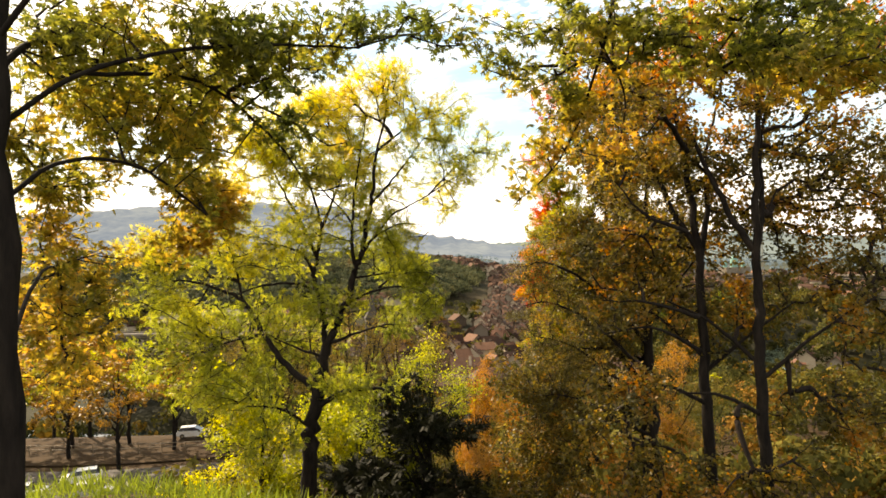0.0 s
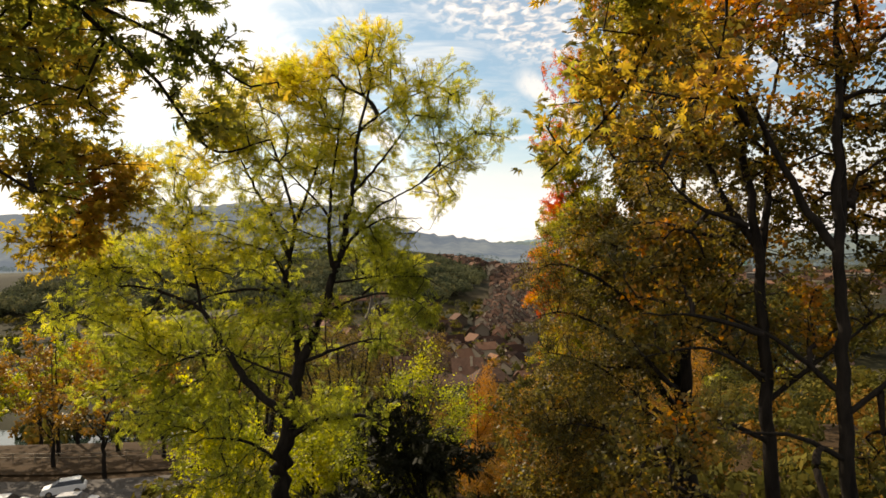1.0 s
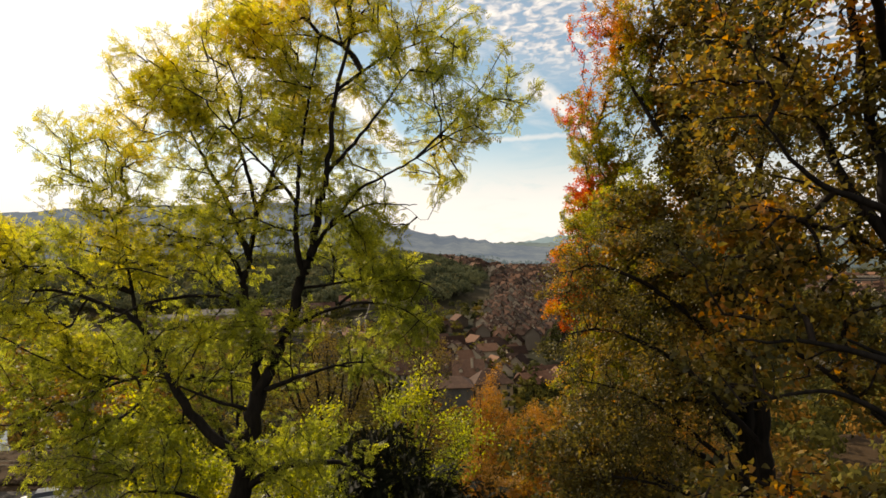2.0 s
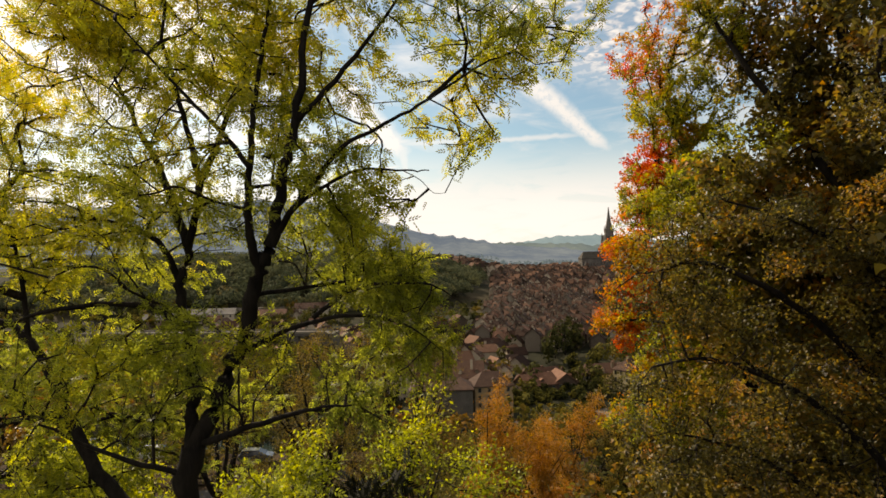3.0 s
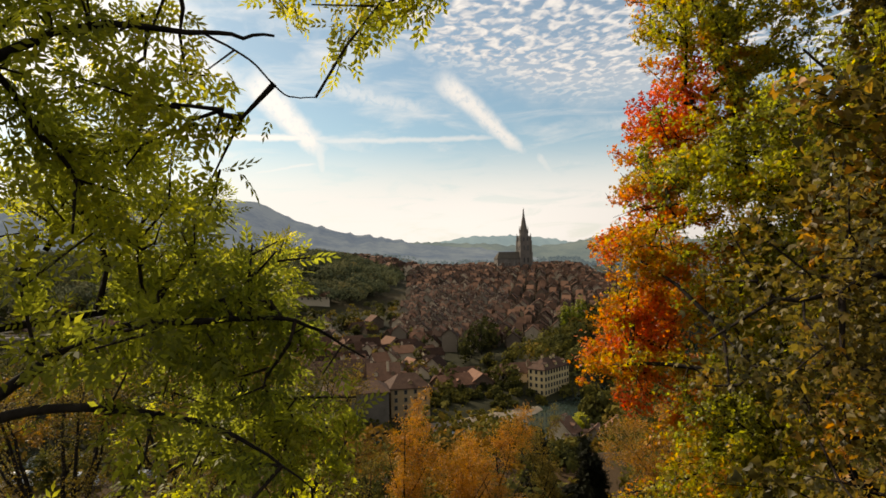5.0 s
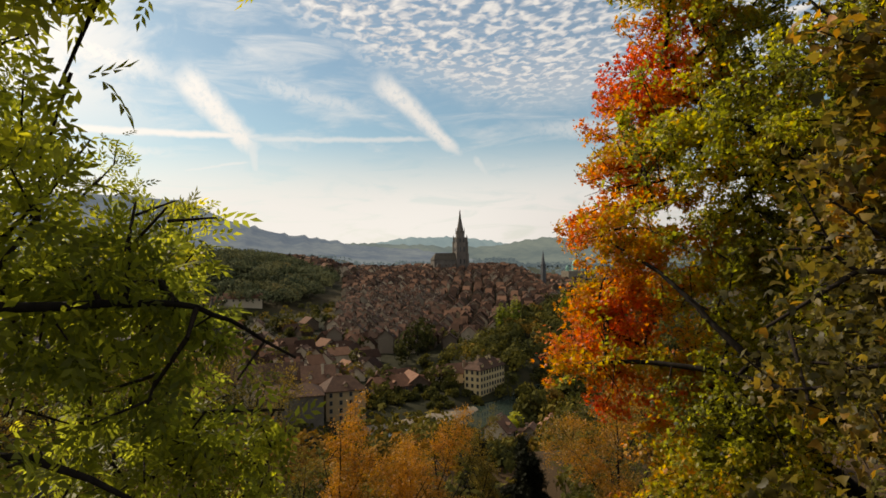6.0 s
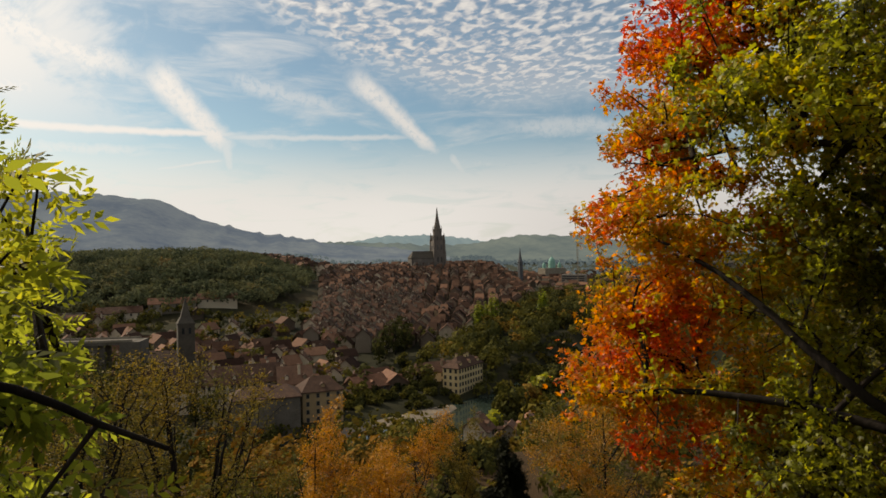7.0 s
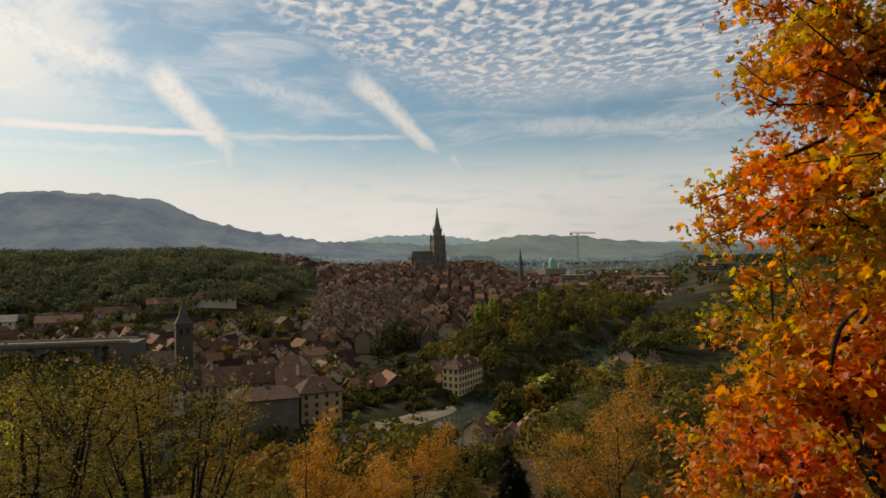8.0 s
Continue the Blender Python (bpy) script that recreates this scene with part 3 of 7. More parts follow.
def make_tree(name, label, m, limbs, blobs, count, each, template, size, mat, tone, rng, keep=None, stride=0.35, thick=0.006,
              spread=0.06, patch=1.2, amount=0.5, shell=0.45, inner=None, group="", sides=7, bark=None, flat=0.6, roll=0.7, droop=0.1, jitter=0.3):
    """A tree: trunk, main limbs as parts, fine branches and a crown of single leaves."""
    tree = thing(name, m, label, "tree", group)
    targets = in_blobs(rng, blobs, count, shell, keep)
    limb_paths, branches, tips = grow(rng, limbs, targets, stride, thick, droop)
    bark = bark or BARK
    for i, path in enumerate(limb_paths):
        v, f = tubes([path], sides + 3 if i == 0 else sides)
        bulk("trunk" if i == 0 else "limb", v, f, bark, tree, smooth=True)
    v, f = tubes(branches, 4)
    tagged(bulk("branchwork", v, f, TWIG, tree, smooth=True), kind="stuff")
    p, d = leaf_sites(rng, tips, each, spread)
    if keep is not None:
        ok = keep(p)
        p, d = p[ok], d[ok]
    if inner:
        q = in_blobs(rng, blobs, inner[0], 0.6, inner[2] if len(inner) > 2 else keep)
        e = rng.normal(size=q.shape) - np.array([0, 0, 0.4])
        e /= np.linalg.norm(e, axis=1)[:, None]
        vi, fi = scatter(rng, *template, q, e, inner[1], jitter, flat, roll)
    v, f = scatter(rng, *template, p, d, size, jitter, flat, roll)
    if inner:
        f = np.concatenate([f, fi + len(v)])
        v, p = np.concatenate([v, vi]), np.concatenate([p, q])
    crown = bulk("crown", v, f, mat, tree, tones(p, len(template[1]), rng, tone, patch, amount))
    tagged(crown, kind="stuff")
    return tree


# ---------------------------------------------------------------- the lie of the land


def ramp_to(v, xs, zs):
    return np.interp(v, xs, zs)


def smooth(v, a, b):
    t = np.clip((v - a) / (b - a), 0, 1)
    return t * t * (3 - 2 * t)


RIVER = [(-420, 330), (-240, 262), (-90, 238), (20, 250), (80, 278), (150, 342), (222, 428), (306, 500), (420, 590), (620, 720)]
_river = spline(np.array([(*p, 0.0) for p in RIVER]), 8)[:, :2]


def river_distance(x, y):
    a, b = _river[:-1], _river[1:]
    ab = b - a
    best = np.full(np.shape(x), 1e9)
    for p, q in zip(a, ab):
        t = np.clip(((x - p[0]) * q[0] + (y - p[1]) * q[1]) / (q @ q), 0, 1)
        best = np.minimum(best, np.hypot(x - p[0] - t * q[0], y - p[1] - t * q[1]))
    return best


WATER_Z = -62.0


def height(x, y):
    """Height of the ground: terrace, wooded slope, road ledge, river, the town's spur, the hills' feet."""
    x, y = np.asarray(x, float), np.asarray(y, float)
    z = ramp_to(y, (-80, 9, 12.5, 15, 20, 30, 45, 58, 64, 92, 105, 150, 205, 235, 300, 340, 420, 690, 975, 1400, 5000),
                (2.2, 1.5, 1.2, -0.2, -3.4, -7.5, -12.5, -16.8, -17.6, -18.2, -25, -47, -58, -60, -58.5, -55, -49, -30, -19, -22, -30))
    z = z + 1.2 * np.sin(x * 0.045 + 1.3) * np.sin(y * 0.03) * smooth(y, 100, 250)
    z = z + 0.25 * np.sin(x * 0.5) * np.sin(y * 0.41 + 1) * (1 - smooth(y, 50, 64))
    z = z + 1.0 * np.exp(-((x + 7.0) / 3.4) ** 2 - ((y - 11.4) / 1.8) ** 2)
    # wooded bank south of the river loop, with a plateau behind it
    left = smooth(-x + 0.1 * y, 20, 150) * smooth(y, 500, 700)
    z = z + left * (1.5 - z)
    # hillside beyond the river on the north bank
    right = smooth(x - 0.62 * y, 20, 170) * smooth(y, 150, 320)
    z = z + right * (-18 - z) * 0.8
    # the spur of the old town falls away to the river on its north side
    axis = (x - 45) * 0.95 - (y - 385) * 0.31
    side = smooth(axis, 62, 150) * smooth(y, 330, 420) * (1 - right)
    z = z + side * (-52 - z)
    d = river_distance(x, y)
    bed = 1 - smooth(d, 13, 28)
    return z + bed * (WATER_Z - 2.5 - z)


def hgt(x, y):
    return float(height(np.array([x]), np.array([y]))[0])


def clearing(x, y, wide=0.0):
    """The open lane down the slope to the houses on the near bank."""
    return (y > 78) & (y < 215) & (x > 0.279 * y - 5.4 - wide) & (x < 0.372 * y - 7.5 + wide)


def build_ground():
    xs = np.unique(np.concatenate([-np.geomspace(3, 4950, 95)[::-1], np.linspace(-3, 3, 7), np.geomspace(3, 4950, 95)]))
    ys = np.unique(np.concatenate([-np.geomspace(2, 600, 24)[::-1], np.linspace(-2, 110, 70), np.geomspace(112, 4950, 150)]))
    gx, gy = np.meshgrid(xs, ys)
    gz = height(gx, gy)
    v = np.stack([gx, gy, gz], -1).reshape(-1, 3)
    nx, ny = len(xs), len(ys)
    i = (np.arange(ny - 1)[:, None] * nx + np.arange(nx - 1)[None]).reshape(-1)
    f = np.stack([i, i + 1, i + nx + 1, i + nx], 1)
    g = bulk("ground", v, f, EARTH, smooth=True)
    tagged(g, "leaf-strewn hillside falling to the river and old town", "ground", kind="structure")
    # river sheet
    d = np.gradient(_river, axis=0)
    d /= np.linalg.norm(d, axis=1)[:, None]
    nrm = np.stack([d[:, 1], -d[:, 0]], 1)
    rows = np.stack([_river + nrm * o for o in (-25, -12, 0, 12, 25)], 1)
    v = np.concatenate([rows, np.full(rows.shape[:2] + (1,), WATER_Z)], -1).reshape(-1, 3)
    k = len(_river)
    i = (np.arange(k - 1)[:, None] * 5 + np.arange(4)[None]).reshape(-1)
    w = bulk("water", v, np.stack([i, i + 1, i + 6, i + 5], 1), WATER)
    tagged(w, "calm grey-green river curving round the old town", "river", kind="structure")


build_ground()


def hill(name, label, crest, depth, mat, foot=-40.0, seed=1, rough=1.0, step=22.0):
    """A far ridge: crest as (x, y, z) points; it falls towards the viewer and away behind."""
    rng = np.random.default_rng(seed)
    line = spline(crest, 10)
    seg = np.concatenate([[0], np.cumsum(np.linalg.norm(np.diff(line[:, :2], axis=0), axis=1))])
    s = np.arange(0, seg[-1], step)
    line = np.stack([np.interp(s, seg, line[:, i]) for i in range(3)], 1)
    for q in line:
        q[2] += rough * (9 * noise.noise(Vector((q[0] / 160, seed, 0))) + 4 * noise.noise(Vector((q[0] / 55, seed, 3)))) + rng.random() ** 3 * 15 * rough
    prof = np.array([0, 0.08, 0.2, 0.36, 0.54, 0.74, 1.0])
    fall = np.array([1, 0.97, 0.86, 0.66, 0.42, 0.18, 0.0])
    rows = []
    for a, b in zip(prof, fall):
        q = line.copy()
        q[:, 1] -= depth * a
        q[:, 2] = foot + (line[:, 2] - foot) * b
        q[:, 2] += np.array([noise.noise(Vector((p[0] / 120, p[1] / 120, seed))) for p in q]) * 9 * b * (a > 0) * rough
        rows.append(q)
    back = line.copy()
    back[:, 1] += 250
    back[:, 2] = foot
    grid = np.stack([back] + rows, 0)
    r, c = grid.shape[:2]
    i = (np.arange(r - 1)[:, None] * c + np.arange(c - 1)[None]).reshape(-1)
    ob = bulk(name, grid.reshape(-1, 3), np.stack([i, i + 1, i + c + 1, i + c], 1), mat, smooth=False)
    return tagged(ob, label, "hill", kind="structure")


# the third colour glows: air haze painted onto each ridge
HAZE_1 = haze_material("hazy_wooded_hill", (0.018, 0.028, 0.034), (0.085, 0.095, 0.08), (0.1, 0.118, 0.15), 0.0045)
HAZE_2 = haze_material("hazy_far_hill", (0.045, 0.055, 0.045), (0.09, 0.1, 0.075), (0.075, 0.098, 0.11), 0.004)
HAZE_3 = haze_material("hazy_farthest_hill", (0.06, 0.08, 0.08), (0.1, 0.12, 0.11), (0.14, 0.19, 0.21), 0.004)
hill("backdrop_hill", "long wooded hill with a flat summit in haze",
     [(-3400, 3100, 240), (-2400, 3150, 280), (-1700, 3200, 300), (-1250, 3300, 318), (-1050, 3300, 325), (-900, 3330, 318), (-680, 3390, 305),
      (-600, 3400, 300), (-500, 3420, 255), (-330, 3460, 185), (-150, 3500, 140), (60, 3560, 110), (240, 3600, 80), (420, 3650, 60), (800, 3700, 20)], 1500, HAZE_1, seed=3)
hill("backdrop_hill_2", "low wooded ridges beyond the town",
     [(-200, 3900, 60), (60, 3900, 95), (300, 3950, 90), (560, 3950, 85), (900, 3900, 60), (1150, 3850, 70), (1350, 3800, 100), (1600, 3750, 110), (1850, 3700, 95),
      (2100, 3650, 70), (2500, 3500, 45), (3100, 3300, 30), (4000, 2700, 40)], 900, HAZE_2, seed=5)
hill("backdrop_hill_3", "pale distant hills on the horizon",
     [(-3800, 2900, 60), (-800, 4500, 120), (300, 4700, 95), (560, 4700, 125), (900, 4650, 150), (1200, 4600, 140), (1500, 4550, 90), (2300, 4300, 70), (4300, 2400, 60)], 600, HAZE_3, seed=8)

# ---------------------------------------------------------------- the trees along the terrace
OVAL, MAPLE, MAPLE_SMALL, ASHL = oval_template(), maple_template(), maple_small_template(), ash_template()
CHEST = palm_template(7, 220, 1.0, 0.27)


def build_ash():
    rng = np.random.default_rng(11)
    limbs = [
        ([(-5.05, 20.4, -4.2), (-4.8, 20.3, -1.1), (-4.6, 20.2, 0.8), (-4.35, 20.1, 2.2), (-4.0, 20.0, 3.7)], 0.3, 0.16),
        # the straighter stem and its forks
        ([(-4.05, 20.0, 3.6), (-4.15, 20.4, 4.5), (-4.35, 20.7, 5.2), (-4.55, 20.9, 5.9), (-4.45, 21.0, 6.5), (-4.29, 21.0, 7.45), (-4.55, 21.1, 8.6), (-4.9, 21.2, 9.8), (-5.3, 21.3, 11.0)], 0.115, 0.016),
        ([(-4.55, 20.9, 5.95), (-4.9, 20.9, 6.6), (-5.6, 21.0, 6.9), (-6.6, 21.2, 7.05)], 0.06, 0.015),
        ([(-4.29, 21.0, 7.4), (-3.9, 21.0, 8.3), (-3.5, 21.0, 9.4), (-3.3, 21.1, 10.6)], 0.06, 0.012),
        ([(-4.46, 21.0, 6.5), (-5.0, 21.4, 7.6), (-5.7, 21.7, 8.8), (-6.2, 21.8, 9.8)], 0.08, 0.015),
        # the leaning stem and its forks
        ([(-4.0, 20.0, 3.65), (-3.3, 19.95, 5.05), (-3.0, 19.75, 6.0), (-2.72, 19.65, 6.6), (-2.6, 19.65, 7.4), (-2.4, 19.65, 8.2), (-2.25, 19.7, 9.5), (-1.9, 19.8, 11.0), (-1.75, 19.7, 12.3)], 0.13, 0.018),
        ([(-2.42, 19.65, 8.1), (-1.6, 19.7, 9.0), (-0.7, 19.6, 10.1)], 0.05, 0.012),
        ([(-2.74, 19.66, 6.55), (-2.45, 19.6, 6.95), (-2.1, 19.5, 7.33), (-1.75, 19.4, 7.72), (-1.3, 19.4, 7.95), (-0.6, 19.3, 8.3), (0.1, 19.4, 8.75), (0.55, 19.5, 8.95)], 0.048, 0.008),
        ([(-2.45, 19.6, 6.95), (-2.0, 19.6, 7.26), (-1.53, 19.6, 7.45), (-0.97, 19.6, 7.43), (-0.62, 19.6, 7.42)], 0.032, 0.007),
        ([(-0.98, 19.6, 7.43), (-0.75, 19.62, 7.3), (-0.58, 19.64, 7.13), (-0.42, 19.66, 7.12)], 0.007, 0.003),
        ([(-2.95, 19.73, 6.1), (-3.02, 19.55, 6.7), (-3.0, 19.5, 7.5), (-2.9, 19.5, 8.4), (-2.7, 19.5, 9.6), (-2.5, 19.6, 10.8)], 0.07, 0.012),
        ([(-2.98, 19.45, 7.5), (-3.3, 19.3, 7.95), (-3.8, 19.2, 8.5), (-4.6, 19.2, 9.4)], 0.04, 0.01),
        ([(-0.6, 19.3, 8.3), (0.3, 20.2, 9.3), (0.9, 21.0, 9.9)], 0.03, 0.008),
        ([(-2.2, 19.8, 9.8), (-1.2, 20.2, 10.6), (-0.1, 20.6, 11.1)], 0.04, 0.01),
        # long boughs that arch over the slope
        ([(-3.3, 20.0, 5.0), (-2.5, 20.0, 5.35), (-1.7, 19.9, 5.48), (-1.0, 19.9, 5.35), (-0.5, 20.0, 4.95)], 0.046, 0.004),
        ([(-2.3, 20.0, 5.45), (-1.75, 20.1, 5.85), (-1.2, 20.3, 5.9), (-0.66, 20.6, 5.85), (-0.2, 20.9, 5.55)], 0.036, 0.007),
        ([(-3.05, 19.8, 5.8), (-2.2, 20.5, 5.9), (-1.6, 21.4, 5.9), (-1.0, 22.4, 5.6)], 0.036, 0.007),
        ([(-4.4, 20.75, 5.3), (-5.0, 20.5, 5.65), (-6.2, 20.2, 5.6), (-7.3, 20.3, 5.2)], 0.06, 0.015),
        ([(-4.35, 20.1, 2.2), (-5.6, 20.4, 3.2), (-6.4, 20.8, 4.3), (-7.1, 21.0, 5.2), (-8.4, 21.2, 5.7), (-9.6, 21.3, 5.9)], 0.12, 0.025),
        ([(-6.3, 20.7, 4.0), (-7.6, 21.6, 3.7), (-9.2, 22.4, 3.2)], 0.06, 0.02),
        ([(-4.4, 20.1, 1.7), (-3.5, 19.9, 2.2), (-2.4, 19.7, 2.35), (-1.7, 19.7, 2.0)], 0.1, 0.025),
        ([(-4.0, 20.0, 3.7), (-3.2, 19.7, 4.0), (-2.3, 19.5, 4.3), (-1.7, 19.5, 4.35)], 0.06, 0.012),
        ([(-4.05, 20.0, 3.3), (-4.9, 19.6, 3.7), (-6.0, 19.4, 4.3)], 0.05, 0.012),
        ([(-4.5, 20.1, 1.0), (-5.4, 19.6, 1.8), (-6.3, 19.2, 2.0)], 0.06, 0.02),
        ([(-7.0, 21.0, 5.1), (-7.3, 21.2, 6.4), (-7.8, 21.4, 7.6)], 0.05, 0.012),
    ]
    blobs = [(-2.0, 19.8, 11.2, 1.5, 1.7, 1.5), (-0.4, 19.7, 10.0, 1.7, 1.6, 1.5), (-3.6, 20.4, 10.4, 1.7, 2.0, 1.5), (-5.6, 21.5, 9.7, 2.0, 2.2, 1.4),
             (-7.3, 21.5, 8.0, 1.9, 2.0, 1.2), (-8.8, 21.5, 6.3, 2.0, 2.2, 1.4), (-9.0, 22.0, 4.4, 2.0, 2.0, 1.1), (-6.0, 21.0, 6.8, 2.2, 2.6, 1.5),
             (-3.3, 20.5, 7.9, 2.2, 2.6, 1.7), (-1.0, 20.4, 6.1, 1.2, 1.6, 0.8), (-0.9, 20.4, 8.2, 1.3, 1.3, 0.8), (-0.9, 21.8, 5.9, 1.1, 1.4, 0.8), (-0.4, 22.4, 5.6, 0.8, 0.8, 0.6), (-6.6, 20.6, 3.0, 1.8, 1.8, 1.2),
             (-1.5, 20.0, 4.4, 1.2, 1.2, 0.8), (-3.0, 19.7, 2.4, 1.6, 1.4, 0.9), (-6.0, 19.4, 1.2, 1.6, 1.4, 1.2), (0.5, 19.8, 8.9, 1.0, 1.0, 0.8),
             (-1.2, 19.8, 5.8, 0.8, 0.5, 0.4), (-4.6, 20.0, 5.0, 2.0, 1.6, 0.9), (-9.5, 22.0, 7.2, 1.4, 1.6, 0.9), (-6.3, 21.6, 10.2, 1.3, 1.5, 0.9), (-4.4, 21.0, 11.2, 1.3, 1.5, 0.9),
             (-2.2, 21.4, 6.7, 1.4, 1.5, 0.8), (-3.0, 21.0, 9.4, 1.6, 1.8, 1.2), (-7.6, 22.6, 4.6, 2.2, 1.8, 1.0), (-1.6, 22.0, 5.0, 1.4, 1.2, 0.8), (-5.2, 22.4, 3.4, 2.0, 1.4, 1.0)]
    # outer clumps of the crown, and the sprays round the leaning boughs
    blobs += [(1.1, 21.3, 10.0, 1.0, 1.1, 0.8), (0.3, 20.8, 11.0, 1.1, 1.1, 0.8), (-2.0, 20.5, 12.1, 1.3, 1.3, 0.8), (-4.3, 21.0, 11.7, 1.4, 1.4, 0.8), (-6.4, 21.5, 10.8, 1.4, 1.5, 0.9),
              (-8.3, 22.0, 9.4, 1.6, 1.6, 0.8), (-10.2, 21.2, 6.9, 1.3, 1.6, 0.8), (-10.0, 20.8, 5.4, 1.5, 1.6, 1.0), (-9.4, 20.8, 3.4, 1.6, 1.6, 1.0), (-8.0, 20.6, 2.2, 1.5, 1.4, 0.9),
              (-2.1, 24.6, 6.8, 0.8, 0.7, 0.5), (-2.4, 23.6, 5.8, 1.0, 0.9, 0.7)]
    blobs += [(-1.1, 19.7, 7.1, 0.6, 0.5, 0.45), (-0.9, 19.5, 7.75, 0.7, 0.5, 0.35), (-0.3, 19.5, 8.1, 0.6, 0.5, 0.4), (-1.7, 19.5, 7.4, 0.6, 0.5, 0.4), (-1.9, 19.9, 6.9, 0.6, 0.6, 0.4),
              (-1.4, 20.6, 5.4, 0.9, 0.8, 0.6), (-1.8, 20.2, 4.9, 0.9, 0.8, 0.6), (-1.2, 21.0, 6.2, 0.7, 0.7, 0.4), (-1.6, 20.8, 4.2, 1.0, 0.9, 0.6)]
    blobs += 2 * [(-0.6, 22.2, 5.7, 0.4, 0.5, 0.4), (-0.85, 22.5, 5.5, 0.6, 0.6, 0.5), (-1.0, 22.0, 6.0, 0.5, 0.5, 0.35), (-0.7, 22.1, 5.2, 0.5, 0.5, 0.4), (-0.8, 21.8, 4.8, 0.6, 0.5, 0.4), (-1.5, 22.3, 5.9, 0.6, 0.6, 0.5)]

    def keep(p):
        depth = 0.97 * (p[:, 1] - 18.13) + 0.24 * (p[:, 0] + 0.06)
        gap = (p[:, 0] > -0.2 - 0.37 * (p[:, 1] - 18.1)) & (p[:, 1] < 23.6) & (p[:, 2] > 6.0 + 0.13 * depth) & (p[:, 2] < 6.2 + 0.42 * (p[:, 1] - 18.1))
        x, y, z = p.T
        clump = np.sin(2.3 * x + 0.9 * z) + np.sin(2.1 * y - 0.9 * x + 1) + np.sin(2.7 * z + 0.6 * y + 2) > -0.75 - 0.6 * np.clip(z - 8.0, 0, 1)
        bare = (z < 5.35) & (z > 3.2) & (x > -3.2) & (y < 21.2) & (np.sin(3.1 * x + 2.0 * z) + np.sin(2.9 * y + 1.5 * z) < 0.0)
        brushed = (y > 20.6) & (z > 6.0) & (z < 7.6) & (x > -0.8)
        return ~gap & clump & ~bare & ~brushed & (p[:, 0] < 0.35 - 0.5 * np.maximum(0, p[:, 1] - 21.0) + 2.2 * np.clip(p[:, 2] - 8.2, 0, 1)) & (p[:, 0] < -0.28 + 0.16 * np.maximum(0, p[:, 1] - 20.5) + 3.0 * np.maximum(0, p[:, 2] - 7.3)) & (p[:, 1] > 18.2)

    def tone(p):
        return 0.36 + 0.05 * (p[:, 2] - 6) + 0.02 * (-p[:, 0] - 4)

    make_tree("ash_tree", "tall ash tree with yellow-green pinnate leaves and dark forked trunk", pose(0, 0, 0), limbs, blobs, 3600, 14, ASHL, 0.175, ASH_LEAF, tone, rng,
              keep=keep, thick=0.008, spread=0.07, patch=1.5, amount=0.4, shell=0.5, inner=(700, 0.18, lambda p: keep(p) & (p[:, 0] < -2.4)))


